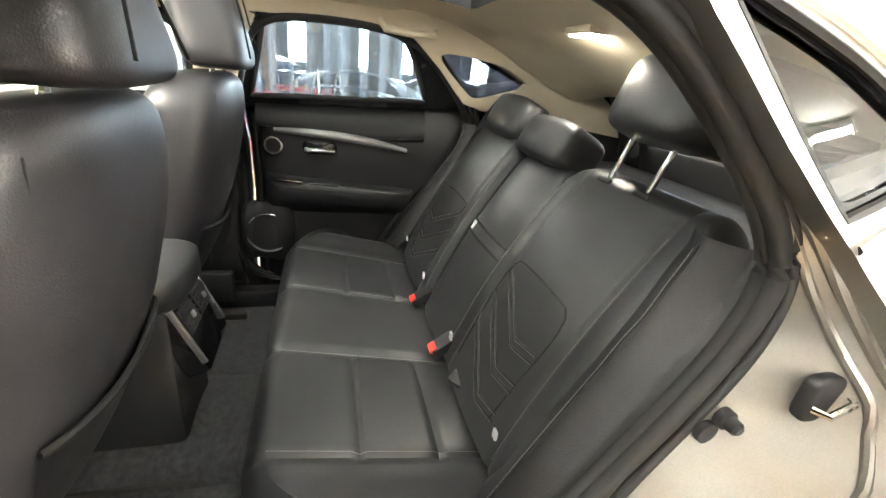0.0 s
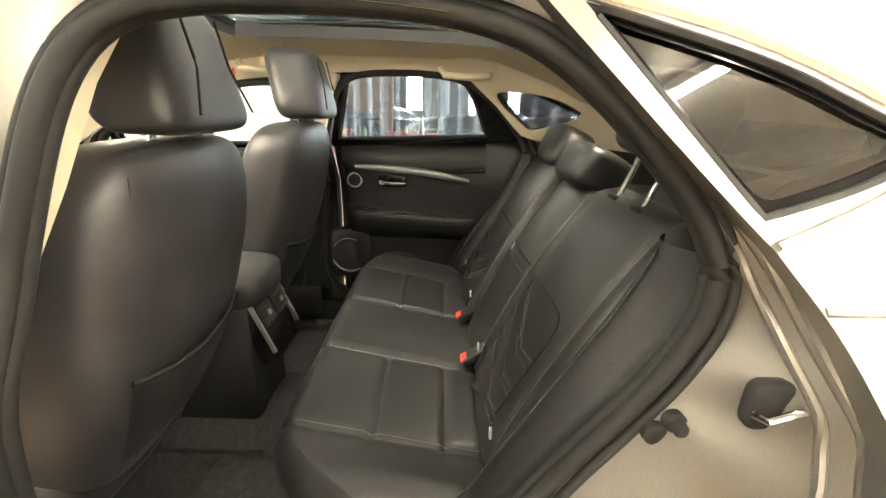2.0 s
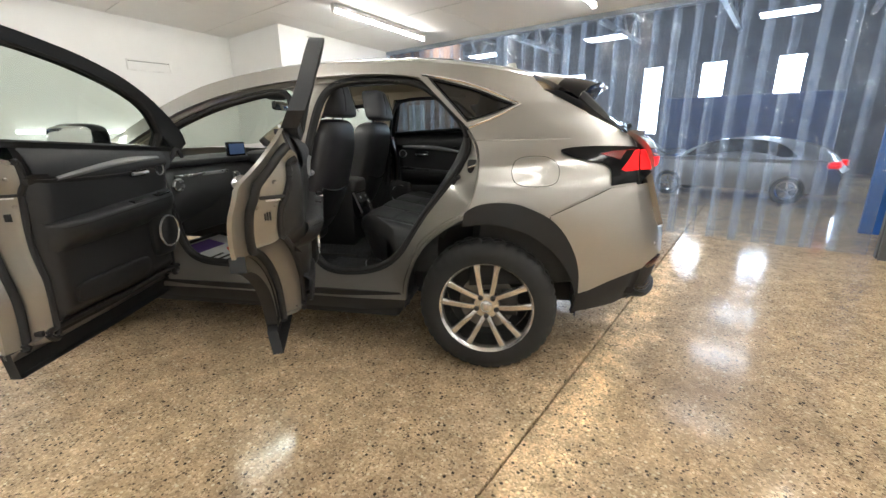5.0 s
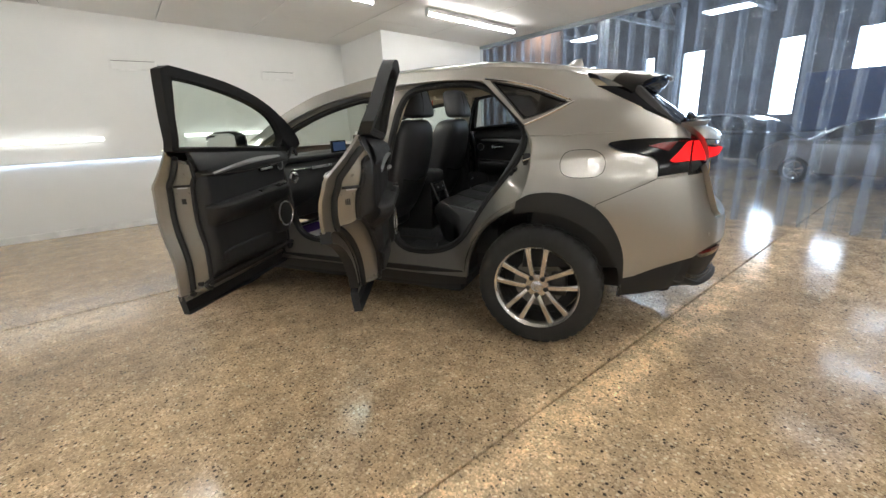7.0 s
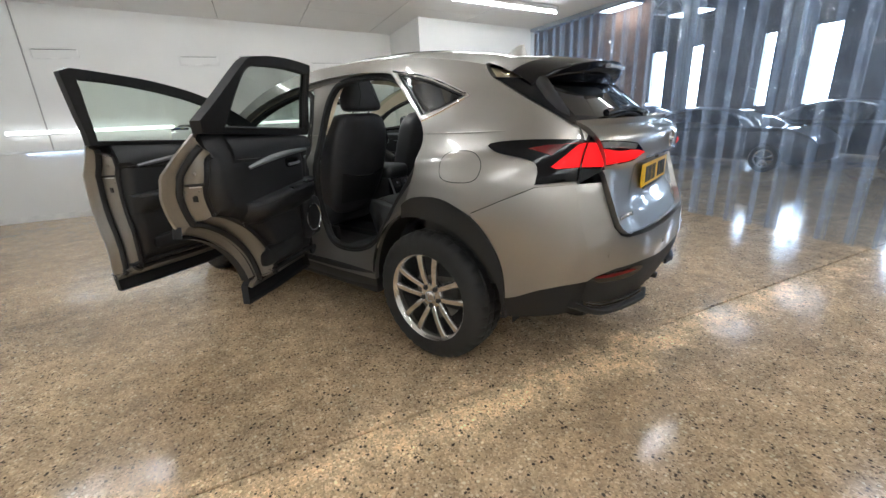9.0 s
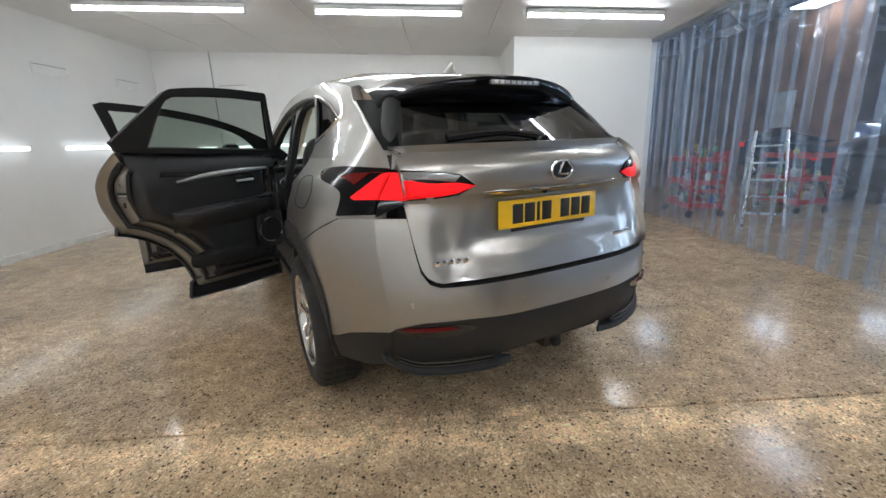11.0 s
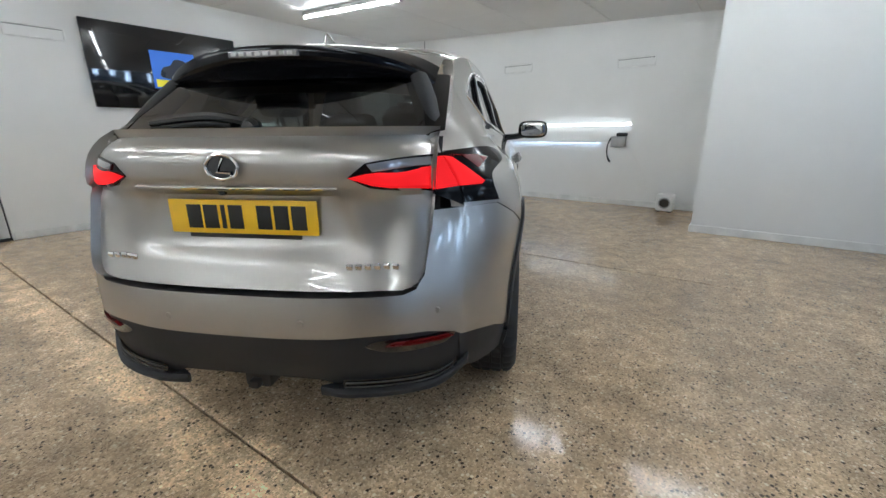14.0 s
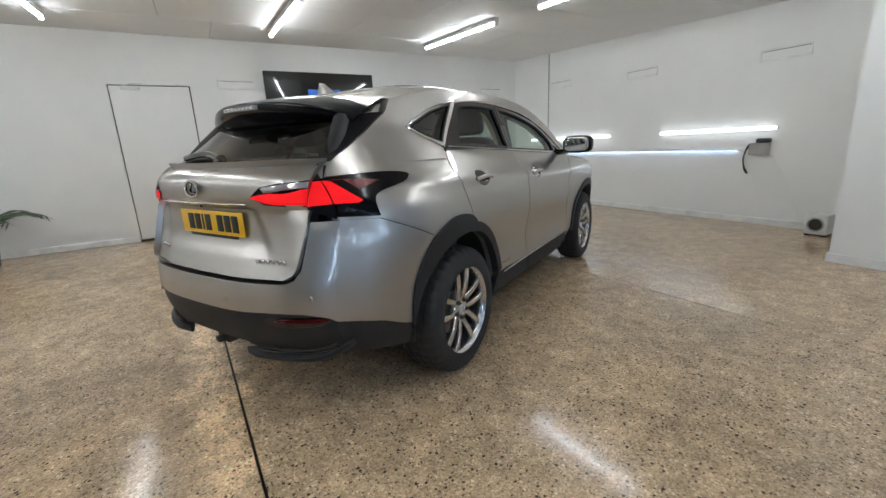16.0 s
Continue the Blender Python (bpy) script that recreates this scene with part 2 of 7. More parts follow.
def box(bm, x0, x1, y0, y1, z0, z1, r=0.0, mat=0, m=None, seg=2):
    made = bmesh.ops.create_cube(bm, size=1.0)["verts"]
    for v in made:
        v.co = Vector(((x0 + x1) / 2 + v.co.x * (x1 - x0), (y0 + y1) / 2 + v.co.y * (y1 - y0), (z0 + z1) / 2 + v.co.z * (z1 - z0)))
    faces = {f for v in made for f in v.link_faces}
    for f in faces:
        f.material_index = mat
    if r:
        res = bmesh.ops.bevel(bm, geom=list({e for v in made for e in v.link_edges}), offset=r, segments=seg, affect="EDGES", profile=0.5)
        made = list({v for f in res["faces"] for v in f.verts} | {v for v in made if v.is_valid})
        for f in {f for v in made for f in v.link_faces}:
            f.material_index = mat
    if m is not None:
        for v in made:
            v.co = m @ v.co
    return made


def boxed(*a, **k):
    bm = bmesh.new()
    box(bm, *a, **k)
    return bm


def turned(bm, profile, axis="x", seg=48, mat=0, at=(0, 0, 0)):
    """A ring of faces from a profile of (along the axis, radius)."""
    rings = []
    for a, r in profile:
        ring = []
        for k in range(seg):
            c, s = math.cos(2 * math.pi * k / seg), math.sin(2 * math.pi * k / seg)
            p = {"x": (a, r * c, r * s), "y": (r * c, a, r * s), "z": (r * c, r * s, a)}[axis]
            ring.append(bm.verts.new((p[0] + at[0], p[1] + at[1], p[2] + at[2])))
        rings.append(ring)
    for i in range(len(rings) - 1):
        for k in range(seg):
            j = (k + 1) % seg
            f = bm.faces.new((rings[i][k], rings[i][j], rings[i + 1][j], rings[i + 1][k]))
            f.material_index = mat
    return rings


def capped(bm, profile, axis="x", seg=24, mat=0, at=(0, 0, 0)):
    rings = turned(bm, profile, axis, seg, mat, at)
    for ring in (rings[0], rings[-1]):
        bm.faces.new(ring).material_index = mat
    return rings


def tube(bm, pts, r, seg=8, mat=0, closed=False):
    """A round bar along a line of points."""
    pts = [Vector(p) for p in pts]
    rings, n = [], len(pts)
    up = Vector((0.13, 0.21, 0.97))
    for i, p in enumerate(pts):
        a, b = pts[(i - 1) % n if closed else max(i - 1, 0)], pts[(i + 1) % n if closed else min(i + 1, n - 1)]
        d = (b - a).normalized()
        s = d.cross(up)
        if s.length < 0.05:
            s = d.cross(Vector((1, 0, 0)))
        s.normalize()
        u = s.cross(d)
        rings.append([bm.verts.new(p + r * (math.cos(2 * math.pi * k / seg) * s + math.sin(2 * math.pi * k / seg) * u)) for k in range(seg)])
    for i in range(n if closed else n - 1):
        A, B = rings[i], rings[(i + 1) % n]
        for k in range(seg):
            bm.faces.new((A[k], A[(k + 1) % seg], B[(k + 1) % seg], B[k])).material_index = mat
    if not closed:
        bm.faces.new(rings[0]).material_index = mat
        bm.faces.new(rings[-1]).material_index = mat


def grid_sheet(bm, nu, nv, fn, mat=0, closed_u=False):
    """A sheet of quads from fn(u, v) over the unit square."""
    V = [[bm.verts.new(fn(i / nu, j / nv)) for j in range(nv + 1)] for i in range(nu + (0 if closed_u else 1))]
    n = len(V)
    for i in range(nu):
        for j in range(nv):
            bm.faces.new((V[i][j], V[(i + 1) % n][j], V[(i + 1) % n][j + 1], V[i][j + 1])).material_index = mat
    return V


def spline(pts, closed=True, step=0.02):
    """A smooth line through points; a point with a third entry is a corner."""
    n, out = len(pts), []
    P = [Vector(p[:2]) for p in pts]
    hard = [len(p) > 2 for p in pts]
    for i in range(n if closed else n - 1):
        j = (i + 1) % n
        a, b = P[i], P[j]
        ta = Vector((0, 0)) if hard[i] or (not closed and i == 0) else (b - P[i - 1]) * 0.5
        tb = Vector((0, 0)) if hard[j] or (not closed and j == n - 1) else (P[(j + 1) % n] - a) * 0.5
        L = (b - a).length
        if not hard[i] and ta.length > L:
            ta = ta * (L / ta.length)
        if not hard[j] and tb.length > L:
            tb = tb * (L / tb.length)
        if ta.length == 0 and tb.length > 0:
            ta = (b - a) * 1.5 - tb * 0.5
        elif tb.length == 0 and ta.length > 0:
            tb = (b - a) * 1.5 - ta * 0.5
        elif ta.length == 0:
            ta = tb = b - a
        k = max(1, round(L / step))
        for s in range(k):
            u = s / k
            out.append((2 * u ** 3 - 3 * u ** 2 + 1) * a + (u ** 3 - 2 * u ** 2 + u) * ta + (3 * u ** 2 - 2 * u ** 3) * b + (u ** 3 - u ** 2) * tb)
    if not closed:
        out.append(P[-1])
    return [(p.x, p.y) for p in out]


def inside(p, loop):
    x, y, hit = p[0], p[1], False
    for i in range(len(loop)):
        (x0, y0), (x1, y1) = loop[i - 1], loop[i]
        if (y0 > y) != (y1 > y) and x < (x1 - x0) * (y - y0) / (y1 - y0) + x0:
            hit = not hit
    return hit


def panel(bm, outline, lift, thick=0.0, holes=(), step=0.035, mat=0, edge_mat=None, flip=False, into=None):
    """A sheet cut to an outline with holes, laid on the surface lift(a, b), with a turned-in edge of that thickness.
    into: the direction of the thickness; by default against the surface's own normal."""
    loops = [list(outline), *[list(h) for h in holes]]
    pts, edges = [], []
    for lp in loops:
        base = len(pts)
        pts += lp
        edges += [(base + i, base + (i + 1) % len(lp)) for i in range(len(lp))]
    A, B = [p[0] for p in loops[0]], [p[1] for p in loops[0]]
    a = min(A) + step * 0.5
    border = np.array(pts)
    while a < max(A):
        b = min(B) + step * 0.5
        while b < max(B):
            if inside((a, b), loops[0]) and not any(inside((a, b), h) for h in loops[1:]):
                if np.min(np.abs(border - (a, b)).sum(axis=1)) > step * 0.55:
                    pts.append((a, b))
            b += step
        a += step
    co, _, faces, _, _, _ = geometry.delaunay_2d_cdt([Vector(p) for p in pts], edges, [], 0, 1e-6)
    vs = [bm.verts.new(lift(p.x, p.y)) for p in co]
    P2 = [(p.x, p.y) for p in co]
    made = []
    for f in faces:
        c = (sum(P2[i][0] for i in f) / len(f), sum(P2[i][1] for i in f) / len(f))
        if inside(c, loops[0]) and not any(inside(c, h) for h in loops[1:]):
            ids = f[::-1] if flip else f
            made.append(bm.faces.new([vs[i] for i in ids]))
            made[-1].material_index = mat
    for v in [v for v in vs if not v.link_faces]:
        bm.verts.remove(v)
    if thick:
        for f in made:
            f.normal_update()
        rim = [e for e in {e for f in made for e in f.edges} if len(e.link_faces) == 1]
        new_v = {}
        for e in rim:
            for v in e.verts:
                if v not in new_v:
                    n = Vector(into) if into else -sum((f.normal for f in v.link_faces), Vector()).normalized()
                    new_v[v] = bm.verts.new(v.co + n * thick)
        for e in rim:
            lp = e.link_loops[0]
            p, q = lp.vert, lp.link_loop_next.vert
            bm.faces.new((q, p, new_v[p], new_v[q])).material_index = mat if edge_mat is None else edge_mat
    return made


def outline_bar(bm, loop, lift, r, closed=True, mat=0, seg=6):
    tube(bm, [lift(a, b) for a, b in loop], r, seg, mat, closed)


def empty(name, m=None, label="", category="", group="", kind=""):
    ob = new(name)
    ob.empty_display_size = 0.2
    if m is not None:
        ob.matrix_basis = m
    return tagged(ob, label, category, group, kind)
from mathutils import geometry

# ---- the showroom bay: X along the rear wall, Y towards it, turned against the car ----
ROOM = Matrix.Rotation(radians(-28), 4, "Z")
SLABS = Matrix.Rotation(radians(-25.7), 4, "Z")     # the floor joints run askew to the walls
X_LEFT, X_CURTAIN, Y_BACK, Y_PIER, X_PIER, Y_FRONT = -5.38, 3.25, 5.9, 4.4, 1.13, -5.2


def ceil_z(x):
    return 2.815 - 0.05 * x


def in_room(x, y, z, rz=0):
    return ROOM @ pose(x, y, z, 0, 0, rz)


# floor: slabs with open joints over a dark bed
floor = tagged(part("floor", boxed(-10, 26, -16, 22, -0.2, -0.03), DARKMETAL, m=SLABS, smooth=False),
               "polished concrete floor slabs with exposed brown aggregate", "floor", kind="structure")
FLOOR_X = (-10, X_CURTAIN + 0.9, 9.0, 26)
FLOOR_Y = (-16, -7.05, -3.92, -0.785, 2.35, 5.49, 22)
for i in range(len(FLOOR_X) - 1):
    for j in range(len(FLOOR_Y) - 1):
        x0, x1, y0, y1 = FLOOR_X[i], FLOOR_X[i + 1], FLOOR_Y[j], FLOOR_Y[j + 1]
        g = 0.0055
        part("slab", boxed(x0 + g, x1 - g, y0 + g, y1 - g, -0.1, 0, r=0.004, seg=1), FLOOR, floor, smooth=False)


def wall(name, label, boxes, material=WALL):
    bm = bmesh.new()
    for b in boxes:
        box(bm, *b)
    return tagged(part(name, bm, material, m=ROOM, smooth=False), label, "wall", kind="structure")


H = 3.4
D0, D1, DH = -1.76, -0.70, 2.37     # door opening in the left wall
wall("wall_west", "white painted showroom wall with a flush door", [
    (X_LEFT - 0.15, X_LEFT, Y_FRONT, D0, 0, H), (X_LEFT - 0.15, X_LEFT, D1, Y_BACK + 0.15, 0, H), (X_LEFT - 0.15, X_LEFT, D0, D1, DH, H)])
wall("wall_north", "white painted rear wall of the showroom", [(X_LEFT, X_PIER, Y_BACK, Y_BACK + 0.15, 0, H)])
wall("wall_pier", "white painted projecting wall beside the strip curtain", [(X_PIER, X_CURTAIN + 0.06, Y_PIER, Y_BACK + 0.15, 0, H)])
wall("wall_south", "white painted wall behind the viewer", [(X_LEFT, X_CURTAIN + 0.1, Y_FRONT - 0.15, Y_FRONT, 0, H)])
wall("wall_east", "dark end wall beside the strip curtain", [(X_CURTAIN, X_CURTAIN + 0.12, Y_FRONT, -2.35, 0, H)], SHED)

# door leaf in the left wall
leaf = tagged(part("door_1", boxed(X_LEFT - 0.05, X_LEFT - 0.004, D0 + 0.016, D1 - 0.016, 0.035, DH - 0.016, r=0.003), WALL, m=ROOM),
              "closed flush white door in the white wall", "door", kind="structure")
part("dark_gap", boxed(X_LEFT - 0.12, X_LEFT - 0.06, D0, D1, 0.0, DH), INK, leaf)
bm = bmesh.new()
box(bm, X_LEFT, X_LEFT + 0.05, D0 + 0.16, D0 + 0.40, DH - 0.07, DH - 0.02, r=0.006)
tube(bm, [(X_LEFT + 0.03, D0 + 0.2, DH - 0.02), (X_LEFT + 0.12, D0 + 0.32, DH + 0.0), (X_LEFT + 0.02, D0 + 0.44, DH + 0.01)], 0.008)
part("door_closer", bm, WHITEPLASTIC, leaf)
bm = bmesh.new()
capped(bm, [(0, 0.025), (0.012, 0.025)], "x", 16, at=(X_LEFT, D1 - 0.09, 1.05))
tube(bm, [(X_LEFT + 0.01, D1 - 0.09, 1.05), (X_LEFT + 0.05, D1 - 0.09, 1.05), (X_LEFT + 0.05, D1 - 0.2, 1.05)], 0.008)
part("handle", bm, SATIN, leaf, "satin steel lever handle")
part("threshold", boxed(X_LEFT - 0.03, X_LEFT + 0.02, D0, D1, 0, 0.028, r=0.004), INK, leaf)

# skirting
bm = bmesh.new()
for b in ((X_LEFT, X_LEFT + 0.018, Y_FRONT, D0 - 0.02, 0, 0.09), (X_LEFT, X_LEFT + 0.018, D1 + 0.02, Y_BACK, 0, 0.09),
          (X_LEFT + 0.02, X_PIER, Y_BACK - 0.018, Y_BACK, 0, 0.09), (X_PIER - 0.018, X_PIER, Y_PIER, Y_BACK - 0.02, 0, 0.09),
          (X_PIER - 0.018, X_CURTAIN, Y_PIER - 0.018, Y_PIER, 0, 0.09)):
    box(bm, *b, r=0.004, seg=1)
tagged(part("baseboard", bm, WHITEPLASTIC, m=ROOM), "white painted skirting along the showroom walls", "skirting", kind="structure")

# ceiling boards, sloping down to the curtain
bm = bmesh.new()
nx, x = 0, X_LEFT
while x < X_CURTAIN - 0.05:
    x1 = min(x + 1.22, X_CURTAIN + 0.02)
    y = Y_FRONT - (0.6 if nx % 2 else 0)
    while y < Y_BACK:
        y1 = min(y + 2.44, Y_BACK)
        made = box(bm, x + 0.0045, x1 - 0.0045, max(y, Y_FRONT) + 0.003, y1 - 0.003, 0, 0.03, r=0.003, seg=1)
        for v in made:
            v.co.z += ceil_z(v.co.x)
        y = y1
    x, nx = x1, nx + 1
for v in box(bm, X_LEFT - 0.1, X_CURTAIN + 0.05, Y_FRONT - 0.1, Y_BACK + 0.1, 0.022, 0.08, mat=1):
    v.co.z += ceil_z(v.co.x)
tagged(part("ceiling", bm, [CEILING, DARKMETAL], m=ROOM, smooth=False), "white board ceiling with fine joints sloping to the curtain", "ceiling", kind="structure")
bm = bmesh.new()
box(bm, X_CURTAIN - 0.03, X_CURTAIN + 0.09, Y_FRONT, Y_PIER, ceil_z(X_CURTAIN) - 0.05, ceil_z(X_CURTAIN) - 0.004)
tagged(part("trim", bm, STEEL, m=ROOM, smooth=False), "grey steel edge where the ceiling ends", "trim", kind="structure")

# panel above the ceiling edge, closing the bay from the warehouse
wall("wall_above", "dark infill above the curtain opening", [(X_CURTAIN + 0.1, X_CURTAIN + 0.2, -6, Y_PIER + 1.6, ceil_z(X_CURTAIN) + 0.0, 5.6)], SHED)


# ceiling tubes
def ceiling_light(m, length):
    ob = empty("ceiling_light", m, "lit white fluorescent batten on the ceiling", "light", "ceiling battens")
    part("housing", boxed(0, length, -0.035, 0.035, 0.02, 0.075, r=0.006), WHITEPLASTIC, ob)
    bm = bmesh.new()
    capped(bm, [(0.01, 0.010), (0.02, 0.018), (length - 0.02, 0.018), (length - 0.01, 0.010)], "x", 12)
    part("tube", bm, TUBE, ob, "glowing white tube")
    for e in (0.0, length - 0.02):
        part("end_cap", boxed(e, e + 0.02, -0.03, 0.03, -0.03, 0.03, r=0.006), WHITEPLASTIC, ob)
    return ob


TILT = math.degrees(math.atan(0.05))
for yrow in (3.03, 0.45, -2.1, -4.4):
    for x0, L in ((-4.35, 2.05), (-1.48, 1.75), (1.04, 1.66)):
        ceiling_light(ROOM @ pose(x0, yrow, ceil_z(x0) - 0.082, 0, TILT, 0), L)


# tubes along the walls, joined by a thin conduit
def wall_light(m, length):
    ob = empty("wall_light", m, "lit white tube light fixed along the wall", "light", "wall tubes")
    part("bracket", boxed(0, length, -0.03, -0.001, -0.02, 0.02, r=0.004), WHITEPLASTIC, ob)
    bm = bmesh.new()
    capped(bm, [(0.0, 0.012), (0.01, 0.024), (length - 0.01, 0.024), (length, 0.012)], "x", 12, at=(0, -0.052, 0))
    part("tube", bm, WALLTUBE, ob, "glowing white tube")
    return ob


for x0, L in ((-4.75, 2.1), (-1.66, 1.62)):
    wall_light(in_room(x0, Y_BACK, 1.30), L)
for y0, L in ((1.45, 1.6), (3.6, 1.6)):
    wall_light(in_room(X_LEFT, y0, 1.36, 90), L)
bm = bmesh.new()
box(bm, X_LEFT + 0.02, -0.25, Y_BACK - 0.03, Y_BACK - 0.002, 1.01, 1.04, r=0.005)
trunk = tagged(part("cable_trunking", bm, WHITEPLASTIC, m=ROOM), "slim white cable trunking with an added glowing strip below", "trunking")
# unseen glowing sliver, added to cast a bluish light down the wall
part("added_glow_strip", boxed(-4.6, -0.5, Y_BACK - 0.026, Y_BACK - 0.010, 1.0086, 1.0094), lamp_mat("added cool glow", (0.62, 0.78, 1.0), 7.0), trunk, "added glowing strip for the bluish light on the wall")
bm = bmesh.new()
box(bm, -4.285, -4.27, Y_BACK - 0.02, Y_BACK - 0.002, 1.05, ceil_z(-4.28) - 0.005, r=0.004)
tagged(part("cable_trunking", bm, GREYPLASTIC, m=ROOM), "thin grey vertical cable trunking on the rear wall", "trunking")

# socket box with a hanging lead
sock = empty("socket_box", in_room(-0.2, Y_BACK, 1.02), "grey wall socket box with a black looped lead", "socket box")
part("case", boxed(-0.12, 0.1, -0.1, -0.001, -0.07, 0.09, r=0.012), GREYPLASTIC, sock)
part("cap", boxed(-0.04, 0.12, -0.12, -0.02, 0.092, 0.15, r=0.02), INK, sock)
bm = bmesh.new()
tube(bm, [(-0.1 - 0.08 * math.sin(a) ** 2, -0.08, 0.08 - 0.22 * (1 - math.cos(a)) * 0.9) if a < math.pi else (-0.1 + 0.07 * math.sin(a), -0.09, 0.08 - 0.22 * (1 - math.cos(a)) * 0.9)
          for a in [k * 2 * math.pi / 24 for k in range(25)]], 0.008)
part("lead", bm, INK, sock)
bm = bmesh.new()
tube(bm, [(0.1 + 0.45 * u, -0.012 - 0.08 * math.sin(u * 3), -0.06 - 0.85 * u ** 1.6) for u in [k / 12 for k in range(13)]], 0.003)
part("thin_cable", bm, WHITEPLASTIC, sock)

heater = empty("fan_heater", in_room(0.62, Y_BACK - 0.25, 0), "small white fan heater standing on the floor", "heater")
part("case", boxed(-0.12, 0.12, -0.1, 0.1, 0.015, 0.27, r=0.03), WHITEPLASTIC, heater)
bm = bmesh.new()
turned(bm, [(-0.101, 0.085), (-0.115, 0.08), (-0.115, 0.07), (-0.101, 0.068)], "y", 24, at=(0, 0, 0.14))
part("grille_ring", bm, GREYPLASTIC, heater)
bm = bmesh.new()
capped(bm, [(-0.1005, 0.067), (-0.103, 0.06)], "y", 20, at=(0, 0, 0.14))
part("grille", bm, DARKMETAL, heater)
for fx in (-0.08, 0.08):
    part("foot", boxed(fx - 0.02, fx + 0.02, -0.08, 0.08, 0, 0.016), INK, heater)


# narrow vents high on the walls
def vent(m, w):
    ob = empty("wall_vent", m, "narrow white wall vent with a shadow gap", "vent", "wall vents")
    bm = bmesh.new()
    for b in ((0, w, -0.018, 0, 0.13, 0.15), (0, w, -0.018, 0, 0, 0.02), (0, 0.02, -0.018, 0, 0.021, 0.129), (w - 0.02, w, -0.018, 0, 0.021, 0.129)):
        box(bm, *b, r=0.003, seg=1)
    part("frame_rim", bm, WHITEPLASTIC, ob)
    part("flap", boxed(0.022, w - 0.022, -0.01, -0.002, 0.022, 0.122), WALL, ob)
    part("gap_line", boxed(0.022, w - 0.022, -0.006, -0.001, 0.1225, 0.1285), INK, ob)


for x0, z0 in ((-2.38, 2.22), (-0.36, 2.14), (-4.2, 2.3)):
    vent(in_room(x0, Y_BACK, z0), 0.56)
for y0 in (-0.30, 3.42, 4.9):
    vent(in_room(X_LEFT, y0, 2.33, 90), 0.56)

# television
tv = empty("wall_television", in_room(X_LEFT, 0.40, 1.57, 90), "large black wall television showing a blue car picture", "television")
part("cabinet", boxed(0, 1.95, -0.07, -0.01, 0, 1.07, r=0.012), SCREEN, tv)
BLUE = lamp_mat("lit blue picture", (0.03, 0.09, 0.32), 1.0)
part("picture", boxed(0.72, 1.30, -0.0735, -0.0705, 0.28, 0.78), BLUE, tv, "glowing blue picture", smooth=False)
bm = bmesh.new()
made = panel(bm, spline([(0.82, 0.45), (0.86, 0.56), (0.96, 0.60), (1.03, 0.68), (1.16, 0.67), (1.23, 0.58), (1.25, 0.45), (1.16, 0.42), (0.9, 0.42)], step=0.03), lambda a, b: Vector((a, -0.0745, b)), step=0.1)
part("car_picture", bm, plain("dark blue picture", (0.01, 0.015, 0.035), 0.3), tv)
part("picture_caption", boxed(0.75, 0.95, -0.0755, -0.074, 0.30, 0.40), lamp_mat("lit yellow caption", (0.5, 0.42, 0.02), 0.8), tv, smooth=False)

# palm in the corner
palm = empty("potted_palm", in_room(-4.75, -3.35, 0), "green palm with long narrow leaves in a dark pot", "plant")
bm = bmesh.new()
capped(bm, [(0, 0.13), (0.02, 0.14), (0.34, 0.18), (0.36, 0.18), (0.36, 0.16), (0.32, 0.155)], "z", 24)
part("pot", bm, INK, palm)
LEAF = plain("palm leaf green", (0.05, 0.085, 0.035), 0.5, vary=0.3)
rnd = random.Random(4)
for k in range(12):
    bm = bmesh.new()
    a, ln, lift_up = k * 2.4 + rnd.uniform(-0.3, 0.3), rnd.uniform(0.55, 0.85), rnd.uniform(0.45, 1.0)
    spine = [Vector((math.cos(a) * ln * u, math.sin(a) * ln * u, 0.33 + lift_up * (1.5 * u - 1.05 * u * u))) for u in [i / 14 for i in range(15)]]
    tube(bm, spine, 0.006, 5)
    side = Vector((-math.sin(a), math.cos(a), 0))
    for i in range(3, 15):
        for s in (-1, 1):
            d = (side * s + (spine[i] - spine[i - 1]).normalized() * 0.9).normalized() * (0.24 * math.sin(0.35 + 2.5 * i / 15)) - Vector((0, 0, 0.05))
            w = (spine[i] - spine[i - 1]).normalized() * 0.011
            p = spine[i]
            q = [bm.verts.new(c) for c in (p - w, p + d * 0.5 - w * 1.2 + Vector((0, 0, 0.006)), p + d, p + d * 0.5 + w * 1.2 + Vector((0, 0, 0.006)), p + w)]
            bm.faces.new(q)
    part("frond", bm, LEAF, palm)

